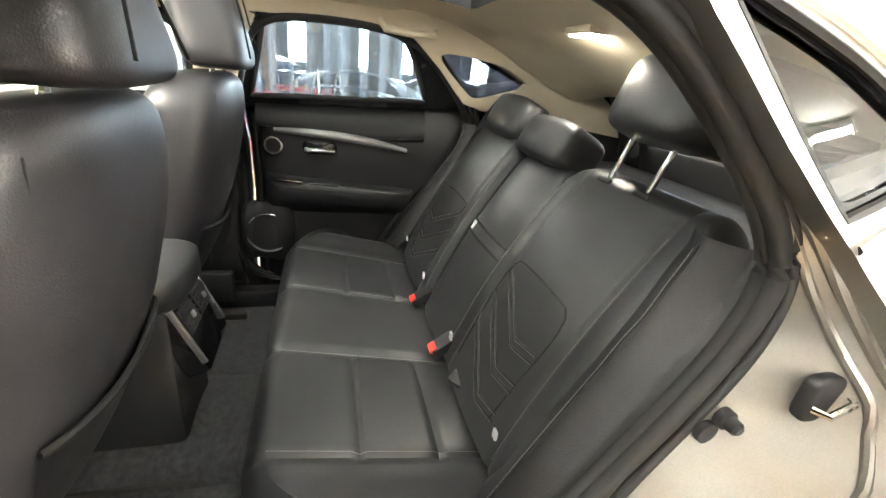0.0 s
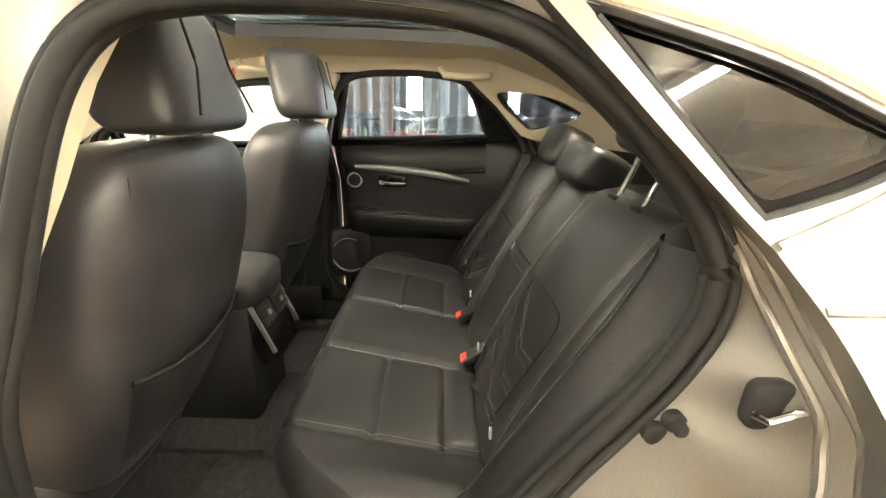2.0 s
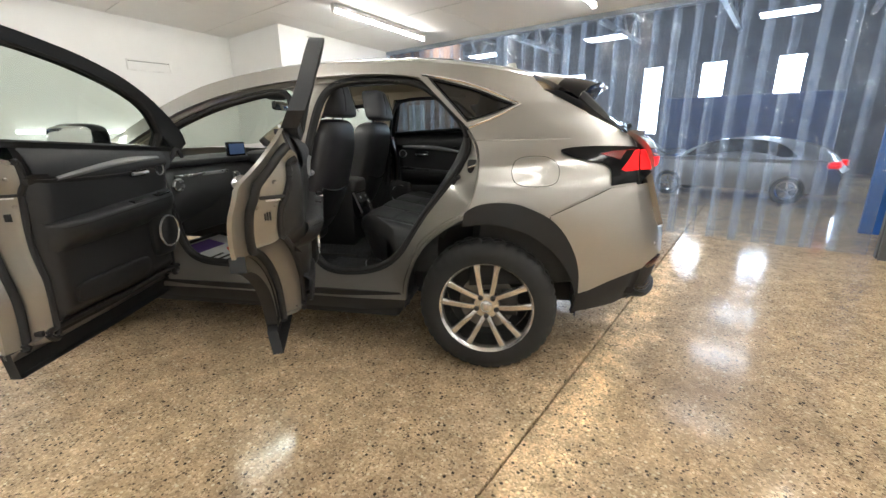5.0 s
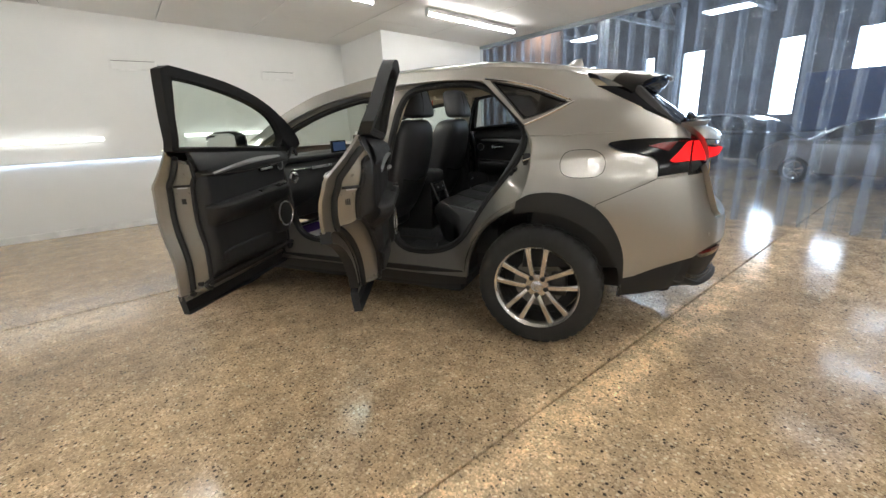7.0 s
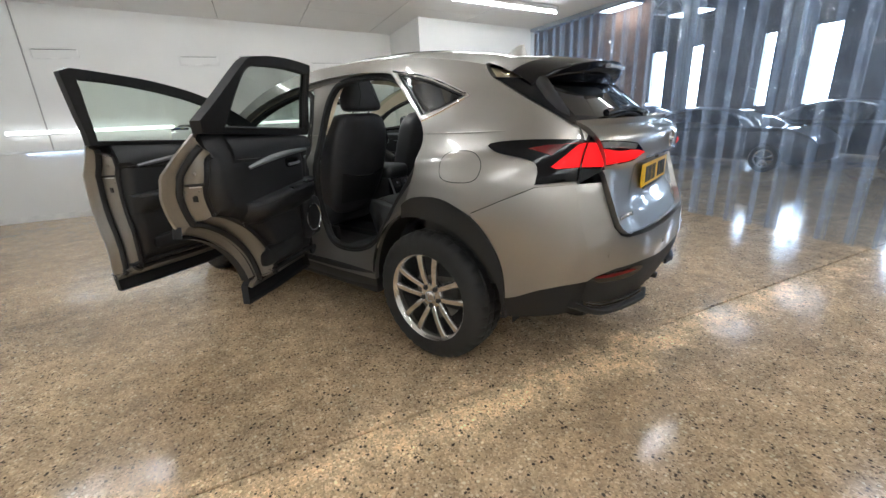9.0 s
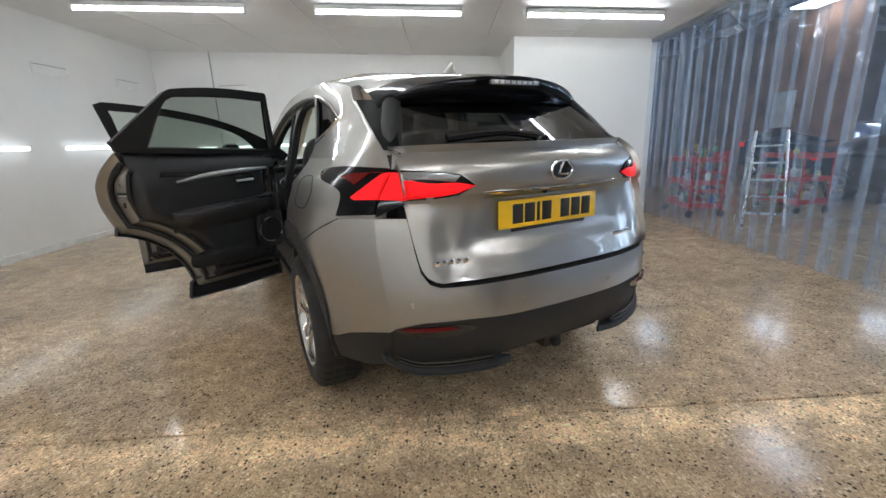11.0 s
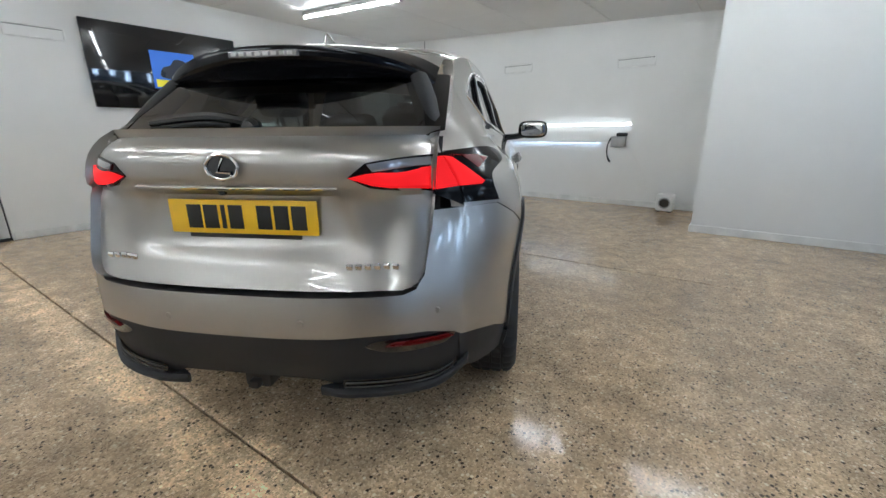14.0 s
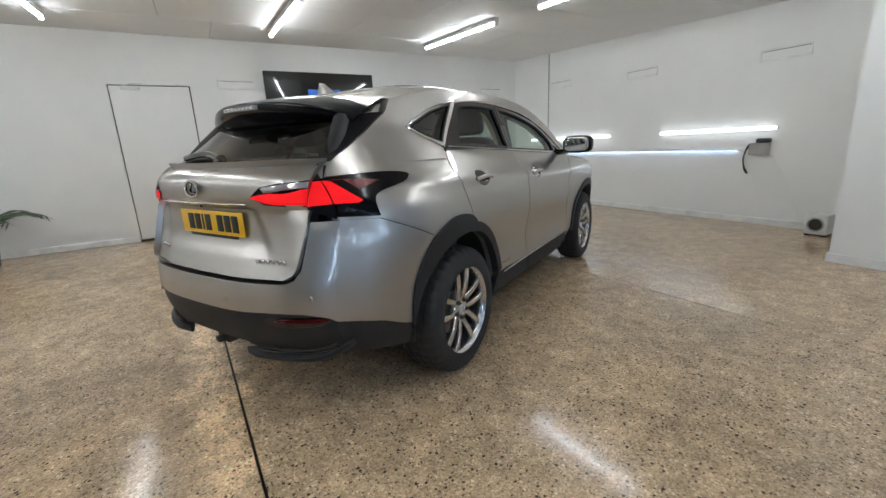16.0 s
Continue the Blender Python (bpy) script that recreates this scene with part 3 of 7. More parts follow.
# ---- strip curtain ----
curtain = empty("strip_curtain", ROOM.copy(), "clear plastic strip curtain hanging from a steel rail", "curtain")
zt = ceil_z(X_CURTAIN) - 0.06
part("rail", boxed(X_CURTAIN - 0.02, X_CURTAIN + 0.02, -2.3, 4.36, zt, zt + 0.05, r=0.004), STEEL, curtain)
rnd = random.Random(11)
y, k = -2.28, 0
while y < 4.3:
    bm = bmesh.new()
    w, off, ph, bow = 0.30, 0.012 if k % 2 else -0.012, rnd.uniform(0, 6), rnd.uniform(0.010, 0.022) * (1 if k % 2 else -1)
    z0, lean = 0.012 + rnd.uniform(0, 0.015), rnd.uniform(-0.012, 0.012)

    def strip_at(u, v):
        zz = z0 + (zt - z0) * v
        ripple = 0.004 * math.sin(7 * v + ph) * (1 - v)
        return (X_CURTAIN + off + bow * (1 - (2 * u - 1) ** 2) + ripple, y + w * u + lean * (1 - v), zz)

    grid_sheet(bm, 6, 14, strip_at)
    strip = part("strip", bm, PVC, curtain)
    strip.visible_shadow = False
    # hazy ribbons added along the edges imitate the pale light bands of the overlaps
    bm = bmesh.new()
    for u0, u1 in ((0.0, rnd.uniform(0.015, 0.04)), (1 - rnd.uniform(0.10, 0.24), 1.0)):
        grid_sheet(bm, 3, 14, lambda a, v: Vector(strip_at(u0 + (u1 - u0) * a, v)) + Vector((-0.004 - 0.006 * a, 0, 0)))
    part("sheen_ribbon", bm, PVCSHEEN, strip).visible_shadow = False
    y, k = y + 0.215, k + 1
for yy in (-2.42,):
    tagged(part("steel_post", boxed(X_CURTAIN - 0.06, X_CURTAIN + 0.06, yy - 0.06, yy + 0.06, 0, zt + 0.05, r=0.005), SHED, m=ROOM), "dark steel post at the end of the curtain", "post")

# ---- warehouse behind the curtain ----
WX0, WX1, WY0, WY1, WZ = X_CURTAIN + 0.2, 14.2, -10, 16, 5.2
WINDOWS = [(11.0, 0.65), (9.5, 0.75), (6.85, 0.34), (5.3, 0.66), (2.55, 0.6), (0.75, 0.66), (-1.2, 0.62), (-4.6, 0.7), (-6.4, 0.7)]
boxes, ys = [], WY0
for wy, ww in sorted(WINDOWS):
    boxes += [(WX1, WX1 + 0.25, ys, wy - ww / 2, 0, WZ), (WX1, WX1 + 0.25, wy - ww / 2, wy + ww / 2, 0, 1.15), (WX1, WX1 + 0.25, wy - ww / 2, wy + ww / 2, 3.35, WZ)]
    ys = wy + ww / 2
boxes.append((WX1, WX1 + 0.25, ys, WY1, 0, WZ))
wall("wall_far_warehouse", "dark blue clad far wall of the warehouse", boxes, SHED)
wall("wall_side_warehouse", "dark warehouse side walls", [(WX0, WX1, WY0 - 0.2, WY0, 0, WZ), (WX0, WX1, WY1, WY1 + 0.2, 0, WZ), (WX0 - 0.1, WX0, Y_BACK + 0.2, WY1, 0, WZ), (WX0 - 0.1, WX0, WY0, Y_FRONT - 0.2, 0, WZ)], SHED)
n = 0
for wy, ww in WINDOWS:
    n += 1
    win = tagged(part("window_%d" % n, boxed(WX1 + 0.2, WX1 + 0.23, wy - ww / 2, wy + ww / 2, 1.15, 3.35), DAY, m=ROOM, smooth=False), "tall bright daylit warehouse window with bars", "window", kind="structure")
    for zz in (1.68, 2.22, 2.76):
        part("glazing_bar", boxed(WX1 + 0.12, WX1 + 0.16, wy - ww / 2, wy + ww / 2, zz, zz + 0.03), STEEL, win)
    part("glazing_bar", boxed(WX1 + 0.125, WX1 + 0.132, wy - 0.012, wy + 0.012, 1.15, 3.35), STEEL, win)
bm = bmesh.new()
box(bm, WX0 - 0.1, WX1 + 0.2, WY0, WY1, WZ, WZ + 0.1)
for k in range(9):
    yy = WY0 + 1.5 + k * 2.9
    box(bm, WX0, WX1, yy - 0.06, yy + 0.06, 4.15, 4.28)
    box(bm, WX0, WX1, yy - 0.05, yy + 0.05, 4.85, 4.95)
    for q in range(7):
        tube(bm, [(WX0 + 0.3 + q * 1.5, yy, 4.25), (WX0 + 1.05 + q * 1.5, yy, 4.88), (WX0 + 1.8 + q * 1.5, yy, 4.25)], 0.035, 6)
for k in range(8):
    box(bm, WX0 + 0.6 + k * 1.35, WX0 + 0.68 + k * 1.35, WY0, WY1, 4.96, 5.1)
tagged(part("ceiling_warehouse", bm, [plain("dull grey roof sheet", (0.24, 0.25, 0.27), 0.6, vary=0.2)], m=ROOM, smooth=False), "grey warehouse roof with steel trusses", "roof", kind="structure")
for k, (xx, yy) in enumerate(((5.4, -5.5), (5.4, -1.0), (5.4, 3.4), (5.4, 7.8), (8.6, -5.5), (8.6, -1.0), (8.6, 3.4), (8.6, 7.8), (11.6, -1.0), (11.6, 3.4), (11.6, 7.8))):
    hb = empty("high_bay_light", in_room(xx, yy, 4.0), "bright rectangular high bay light under the roof", "light", "high bay lights")
    part("panel", boxed(-0.3, 0.3, -0.55, 0.55, -0.02, 0), HIGHBAY, hb, "glowing white panel", smooth=False)
    part("housing", boxed(-0.34, 0.34, -0.6, 0.6, 0.002, 0.08, r=0.01), STEEL, hb)
    bm = bmesh.new()
    for s in (-0.4, 0.4):
        tube(bm, [(0, s, 0.08), (0, s, 1.2)], 0.008, 6)
    part("hanger", bm, STEEL, hb)
for xx in (7.2, 11.0):
    for yy in (-3.6, 4.4, 10.5):
        tagged(part("steel_column", boxed(xx - 0.1, xx + 0.1, yy - 0.1, yy + 0.1, 0, 4.15, r=0.008), STEEL, m=ROOM), "grey steel column holding the warehouse roof", "column", "columns")
tagged(part("storage_container", boxed(11.8, 13.6, -2.4, 1.5, 0, 2.15, r=0.02), plain("navy container steel", (0.02, 0.05, 0.16), 0.5, vary=0.2), m=ROOM), "dark navy steel storage container on the floor", "container")
tagged(part("blue_partition", boxed(4.6, 4.7, -4.4, -2.35, 0, 3.2, r=0.005), plain("bright blue painted panel", (0.03, 0.16, 0.55), 0.45, vary=0.15), m=ROOM), "bright blue partition panel behind the curtain", "panel")


# parked cars beyond the curtain
def parked_car(label, paint, m, L=4.3, W=1.76, Hh=1.45):
    ob = empty("parked_car", m, label, "car", "parked cars")
    bm = bmesh.new()
    hood, deck = 0.94, 1.0

    def top(u):
        # height of the shoulder line and of the roof along the car
        sh = 0.62 + 0.34 * min(1, u / 0.12) ** 0.6 if u < 0.12 else 0.96 if u < 0.93 else 0.96 - 0.25 * ((u - 0.93) / 0.07) ** 2
        cab = math.sin(math.pi * min(1, max(0, (u - 0.24) / 0.72))) ** 0.55 if 0.24 < u < 0.96 else 0
        return sh, sh + (Hh - 0.96) * cab

    def skin(u, v):
        sh, rf = top(u)
        x = (u - 0.5) * L
        ang = v * math.pi
        half = W / 2 * (1 - 0.28 * abs(2 * u - 1) ** 5)
        c, s = math.cos(ang), math.sin(ang)
        if v < 0.25 or v > 0.75:
            k = (v if v < 0.25 else 1 - v) / 0.25
            return (x, (1 if v < 0.5 else -1) * half * (0.93 + 0.07 * math.sin(k * math.pi)), 0.26 + (sh - 0.26) * k)
        k = (v - 0.25) / 0.5
        cc = math.cos(k * math.pi)
        wide = half * (1 - 0.22 * (1 - abs(cc)))
        return (x, wide * math.copysign(abs(cc) ** 0.45, cc), sh + (rf - sh) * (1 - abs(cc) ** 2.6))

    grid_sheet(bm, 44, 36, skin)
    for e in (0.0, 1.0):
        ring = [bm.verts.new(skin(e, j / 36)) for j in range(37)]
        bm.faces.new(ring)
    body = part("body", bm, paint, ob)
    for s in (-1, 1):
        bm = bmesh.new()
        loop = spline([(-0.85, 1.0, 0), (-0.35, 1.33), (0.3, 1.39), (0.95, 1.30), (1.35, 1.02, 0), (0.3, 0.98)], step=0.06)
        panel(bm, loop, lambda a, b: Vector((a, s * (W / 2 * 0.985 - (b - 0.96) * 0.42), b * Hh / 1.45)), step=0.15, flip=s > 0)
        part("side_glass", bm, GLOSS, body)
    for x in (-L / 2 + 0.85, L / 2 - 0.8):
        for s in (-1, 1):
            bm = bmesh.new()
            turned(bm, [(s * (W / 2 - 0.2), 0.2), (s * (W / 2 - 0.2), 0.3), (s * (W / 2 - 0.03), 0.31), (s * (W / 2 + 0.005), 0.28), (s * (W / 2 - 0.01), 0.21)], "y", 28, at=(x, 0, 0.31))
            w = part("wheel", bm, TYRE, ob)
            bm = bmesh.new()
            turned(bm, [(s * (W / 2 - 0.02), 0.205), (s * (W / 2 + 0.002), 0.2), (s * (W / 2 - 0.015), 0.175)], "y", 24, at=(x, 0, 0.31))
            for k in range(5):
                a = k * 2 * math.pi / 5 + 0.3
                tube(bm, [(x + 0.03 * math.cos(a), s * (W / 2 - 0.02), 0.31 + 0.03 * math.sin(a)), (x + 0.185 * math.cos(a), s * (W / 2 - 0.01), 0.31 + 0.185 * math.sin(a))], 0.022, 6)
            part("rim", bm, ALLOY, w)
    for s in (-1, 1):
        part("tail_lamp", boxed(L / 2 - 0.24, L / 2 - 0.04, s * 0.56 - 0.16, s * 0.56 + 0.16, 0.80, 0.93, r=0.03), REDLENS, ob)
        part("headlamp", boxed(-L / 2 + 0.08, -L / 2 + 0.3, s * 0.52 - 0.14, s * 0.52 + 0.14, 0.62, 0.74, r=0.03), CLEARLENS, ob)
    return ob


parked_car("silver hatchback parked in the warehouse", car_paint("silver paint", (0.27, 0.27, 0.29)), in_room(7.45, -0.75, 0, -100) @ Matrix.Scale(0.78, 4), 4.1, 1.7)
dark = car_paint("dark grey paint", (0.05, 0.055, 0.065))
parked_car("dark grey saloon parked in the warehouse", dark, in_room(7.7, 3.7, 0, 98) @ Matrix.Scale(0.84, 4), 4.4)
parked_car("black car parked beside the far windows", car_paint("black paint", (0.015, 0.017, 0.02)), in_room(9.9, 2.2, 0, 80) @ Matrix.Scale(0.84, 4), 4.4, 1.8, 1.5)
parked_car("dark blue car parked deep in the warehouse", car_paint("dark blue paint", (0.02, 0.04, 0.10)), in_room(9.8, 8.2, 0, 95), 4.4)

# workshop clutter near the pier
RED = plain("red trolley paint", (0.45, 0.03, 0.03), 0.4, vary=0.2)
CLUTTER = [plain("%s plastic" % n, c, 0.4) for n, c in (("green", (0.05, 0.22, 0.08)), ("white bottle", (0.6, 0.6, 0.58)), ("blue bottle", (0.04, 0.10, 0.35)), ("yellow", (0.55, 0.40, 0.03)), ("black bottle", (0.02, 0.02, 0.022)))]


def bottle(m, h, r, material, words):
    bm = bmesh.new()
    capped(bm, [(0, r * 0.92), (0.01, r), (h * 0.62, r), (h * 0.76, r * 0.45), (h * 0.86, r * 0.36)], "z", 14)
    ob = tagged(part("spray_bottle", bm, material, m=m), words, "bottle", "bottles on the trolleys")
    bm = bmesh.new()
    capped(bm, [(h * 0.86, r * 0.40), (h, r * 0.36)], "z", 12)
    part("cap", bm, CLUTTER[4], ob)


def trolley(m):
    ob = empty("tool_trolley", m, "red steel workshop trolley with open shelves", "trolley", "workshop trolleys")
    for z in (0.14, 0.48, 0.82):
        bm = bmesh.new()
        box(bm, -0.24, 0.24, -0.38, 0.38, z, z + 0.012)
        for b in ((-0.24, 0.24, -0.38, -0.37), (-0.24, 0.24, 0.37, 0.38), (-0.24, -0.23, -0.369, 0.369), (0.23, 0.24, -0.369, 0.369)):
            box(bm, *b, z + 0.0125, z + 0.07)
        part("shelf", bm, RED, ob)
    for sx in (-1, 1):
        for sy in (-1, 1):
            bm = bmesh.new()
            tube(bm, [(sx * 0.235, sy * 0.375, 0.10), (sx * 0.235, sy * 0.375, 0.92)], 0.014, 8)
            leg_ = part("leg", bm, RED, ob)
            bm = bmesh.new()
            capped(bm, [(-0.016, 0.05), (0.016, 0.05)], "y", 14, at=(sx * 0.235, sy * 0.375, 0.05))
            part("castor", bm, INK, leg_)
    return ob


rnd = random.Random(7)
for tx, ty, rz in ((3.95, 4.12, -4), (5.05, 5.7, -6), (5.5, 4.1, 4)):
    base = in_room(tx, ty, 0, rz)
    trolley(base)
    for z in (0.153, 0.493, 0.833):
        for k in range(4):
            c_ = rnd.randrange(5)
            bottle(base @ pose(rnd.uniform(-0.15, 0.15), -0.28 + 0.18 * k, z), rnd.uniform(0.16, 0.26), rnd.uniform(0.03, 0.05), CLUTTER[c_],
                   ("green", "white", "blue", "yellow", "black")[c_] + " plastic bottle standing on a red trolley")
ladder = empty("step_ladder", in_room(4.15, 2.95, 0, 65) @ Matrix.Scale(0.92, 4), "aluminium step ladder standing open", "ladder")
for s in (-1, 1):
    bm = bmesh.new()
    tube(bm, [(-0.25, s * 0.24, 0.0), (0.0, s * 0.18, 1.35)], 0.018, 6)
    part("rail", bm, SATIN, ladder)
    bm = bmesh.new()
    tube(bm, [(0.35, s * 0.24, 0.0), (0.04, s * 0.18, 1.3)], 0.014, 6)
    part("rear_leg", bm, SATIN, ladder)
for k in range(5):
    u = 0.16 + 0.17 * k
    part("tread", boxed(-0.25 + 0.25 * u - 0.04, -0.25 + 0.25 * u + 0.04, -0.235 + 0.05 * u, 0.235 - 0.05 * u, 1.35 * u, 1.35 * u + 0.025, r=0.004), SATIN, ladder)
tagged(part("brown_cladding_panel", boxed(9.0, 9.1, 7.0, 15.5, 0, 4.1), plain("rusty brown cladding", (0.30, 0.165, 0.10), 0.7, vary=0.4, scale=2), m=ROOM, smooth=False), "brown clad partition deep in the warehouse", "partition")
tagged(part("notice_board", boxed(8.96, 8.99, 8.6, 9.3, 1.3, 2.2), WHITEPLASTIC, m=ROOM, smooth=False), "white notice sheet fixed to the partition", "notice")

# ---- the car: x to its right, y forwards, rear axle at y = 0, ground at z = 0 ----
def hermite(xs, ys):
    """A smooth curve through a few stations that does not overshoot."""
    n = len(xs)
    d = [(ys[i + 1] - ys[i]) / (xs[i + 1] - xs[i]) for i in range(n - 1)]
    m = [d[0]] + [0 if d[i - 1] * d[i] <= 0 else 2 * d[i - 1] * d[i] / (d[i - 1] + d[i]) for i in range(1, n - 1)] + [d[-1]]

    def at(x):
        x = min(max(x, xs[0]), xs[-1])
        i = min(max(0, sum(1 for q in xs if q <= x) - 1), n - 2)
        h = xs[i + 1] - xs[i]
        u = (x - xs[i]) / h
        return ((1 + 2 * u) * (1 - u) ** 2 * ys[i] + u * (1 - u) ** 2 * h * m[i] + u * u * (3 - 2 * u) * ys[i + 1] + u * u * (u - 1) * h * m[i + 1])
    return at


# half width and rear end by height; roof edge by station
half_width = hermite([0.20, 0.33, 0.45, 0.62, 0.85, 0.98, 1.05, 1.12, 1.18, 1.25, 1.35, 1.45, 1.53, 1.62],
                     [0.82, 0.868, 0.888, 0.892, 0.905, 0.895, 0.872, 0.828, 0.782, 0.738, 0.697, 0.661, 0.634, 0.598])
rear_end = hermite([0.25, 0.35, 0.45, 0.58, 0.70, 0.80, 0.90, 1.0, 1.08, 1.14, 1.22, 1.6],
                   [0.84, 0.91, 0.955, 0.985, 0.978, 0.945, 0.915, 0.89, 0.885, 0.89, 0.90, 0.90])
gate_end = hermite([0.70, 0.735, 0.80, 0.90, 1.0, 1.045, 1.062, 1.10, 1.14, 1.18, 1.22],
                   [0.945, 0.935, 0.905, 0.872, 0.862, 0.868, 0.897, 0.905, 0.907, 0.892, 0.825])
roof_edge = hermite([-0.30, -0.20, -0.06, 0.215, 0.5, 0.8, 1.12, 1.356, 1.61, 1.85, 2.11, 2.32],
                    [1.478, 1.505, 1.537, 1.58, 1.60, 1.602, 1.594, 1.567, 1.517, 1.43, 1.295, 1.175])


def bow(a, L):
    a = min(abs(a) / L, 1.0)
    return (1 - a ** 3) ** (1 / 3)


def side_x(y, z):
    w = half_width(z)
    if y < 0:
        w *= bow(y, rear_end(z))
    elif y > 2.45:
        w *= bow(y - 2.45, 1.22)
    # the cabin draws in towards the tail and is widest over the front seats
    g = min(1, max(0, (z - 1.13) / 0.25))
    w += g * (0.030 * min(1, max(0, (y - 0.3) / 0.7)) - 0.085 * max(0, 0.3 - max(y, -0.3)))
    # hollow along the doors, and the swell over the wheels
    w -= 0.022 * math.exp(-((z - 0.60) / 0.13) ** 2) * math.exp(-((y - 1.25) / 0.62) ** 4)
    w += 0.012 * math.exp(-((z - 0.86) / 0.16) ** 2) * (math.exp(-(y / 0.42) ** 2) + math.exp(-((y - 2.66) / 0.42) ** 2))
    # crease running back over the haunch
    w += 0.013 * math.exp(-((z - (1.075 - 0.05 * (y - 0.3))) / 0.03) ** 2) * (1 if -0.25 < y < 2.2 else math.exp(-((y + 0.25) / 0.18) ** 2))
    return w


def SL(s, inset=0.0):
    return lambda y, z: Vector((s * (side_x(y, z) - inset), y, z))


def rear_y(x, z, inset=0.0, end=rear_end):
    return -(end(z) - inset) * bow(x, half_width(z))


def RL(inset=0.0, end=rear_end):
    return lambda x, z: Vector((x, rear_y(x, z, inset, end), z))


def xs(z):
    return 0.794 * half_width(z)


def ys(z):
    return -0.794 * rear_end(z)


def roof_z(x, y):
    e = roof_edge(y)
    xe = side_x(y, e)
    return e + 0.062 * (1 - min(1, abs(x) / xe) ** 3.4)


def pillow(bm, c, h, e=0.4, f=0.4, nu=24, nv=16, warp=None, mat=0):
    """A soft block with rounded edges; warp moves its points."""
    def pw(a, k):
        return math.copysign(abs(a) ** k, a)
    rows = []
    for j in range(1, nv):
        v = -math.pi / 2 + math.pi * j / nv
        row = []
        for i in range(nu):
            u = 2 * math.pi * i / nu
            p = Vector((c[0] + h[0] * pw(math.cos(v), e) * pw(math.cos(u), f), c[1] + h[1] * pw(math.cos(v), e) * pw(math.sin(u), f), c[2] + h[2] * pw(math.sin(v), e)))
            row.append(bm.verts.new(warp(p) if warp else p))
        rows.append(row)
    ends = []
    for sgn, row in ((-1, rows[0]), (1, rows[-1])):
        p = Vector((c[0], c[1], c[2] + sgn * h[2]))
        v = bm.verts.new(warp(p) if warp else p)
        for i in range(nu):
            q = (row[i], row[(i + 1) % nu], v)
            bm.faces.new(q if sgn > 0 else q[::-1]).material_index = mat
    for j in range(len(rows) - 1):
        for i in range(nu):
            k = (i + 1) % nu
            bm.faces.new((rows[j][i], rows[j][k], rows[j + 1][k], rows[j + 1][i])).material_index = mat


car = empty("car", None, "champagne silver sport utility car with its near side doors open", "car")


def circle_arc(cy, cz, r, a0, a1, n=18):
    return [(cy + r * math.cos(radians(a0 + (a1 - a0) * k / n)), cz + r * math.sin(radians(a0 + (a1 - a0) * k / n))) for k in range(n + 1)]


def split_line(z0, z1, n=10):
    """The corner line between the side and the rear, as (y, z) on the side."""
    return [(ys(z0 + (z1 - z0) * k / n), z0 + (z1 - z0) * k / n) for k in range(n + 1)]


def belt(y):
    return 1.262 - 0.056 * (y - 0.1)


def weld(bm, d=0.0006):
    bmesh.ops.remove_doubles(bm, verts=bm.verts[:], dist=d)


def inward(loop, d):
    """The loop drawn in by d all round."""
    n, out = len(loop), []
    area = sum(loop[i - 1][0] * loop[i][1] - loop[i][0] * loop[i - 1][1] for i in range(n))
    sg = 1 if area > 0 else -1
    for i in range(n):
        a, b = Vector(loop[i - 1]), Vector(loop[(i + 1) % n])
        t = (b - a).normalized()
        out.append((loop[i][0] - sg * t.y * d, loop[i][1] + sg * t.x * d))
    return out


def even(loop, step):
    """The closed loop at even steps."""
    P = np.array(loop + loop[:1])
    d = np.concatenate(([0], np.cumsum(np.hypot(*(P[1:] - P[:-1]).T))))
    q = np.linspace(0, d[-1], int(d[-1] / step) + 1)[:-1]
    return list(zip(np.interp(q, d, P[:, 0]), np.interp(q, d, P[:, 1])))


def soft(loop, rounds):
    """The closed loop with its corners eased."""
    P = np.array(loop)
    for _ in range(rounds):
        P = (np.roll(P, 1, axis=0) + 2 * P + np.roll(P, -1, axis=0)) / 4
    return [tuple(p) for p in P]


def eased(pts, rounds=6):
    """A closed line in space with its kinks eased."""
    P = np.array([tuple(p) for p in pts])
    for _ in range(rounds):
        P = (np.roll(P, 1, axis=0) + 2 * P + np.roll(P, -1, axis=0)) / 4
    return [tuple(p) for p in P]


def near_loop(loop):
    """A function that gives the distance to the loop."""
    A = np.array(loop)
    D = np.roll(A, -1, axis=0) - A

    def at(y, z):
        W = np.array((y, z)) - A
        k = np.clip((W * D).sum(axis=1) / ((D * D).sum(axis=1) + 1e-12), 0, 1)
        return math.sqrt((((W - D * k[:, None]) ** 2).sum(axis=1)).min())
    return at


# lines of the side, as (station, height)
DOOR_TOP = [(0.391, 1.518), (0.55, 1.536), (0.72, 1.541), (0.94, 1.533), (1.139, 1.516), (1.36, 1.488), (1.61, 1.432), (1.85, 1.345), (2.06, 1.235), (2.20, 1.135)]
QUARTER_EDGE = [(0.391, 1.518, 0), (0.243, 1.376), (0.118, 1.256, 0), (0.062, 1.17), (0.047, 1.085), (0.056, 0.981), (0.098, 0.861), (0.125, 0.806, 0)]
REAR_TOP = [(2.32, 1.175), (2.11, 1.295), (1.85, 1.43), (1.61, 1.517), (1.356, 1.567), (1.12, 1.594), (0.8, 1.602), (0.5, 1.60), (0.215, 1.58), (-0.06, 1.537), (-0.20, 1.505)]
R_ARCH = 0.462
JAMB_FRONT = hermite([0.3, 0.9, 1.02, 1.12, 1.22, 1.34, 1.6], [0.13, 0.135, 0.130, 0.108, 0.068, 0.055, 0.048])
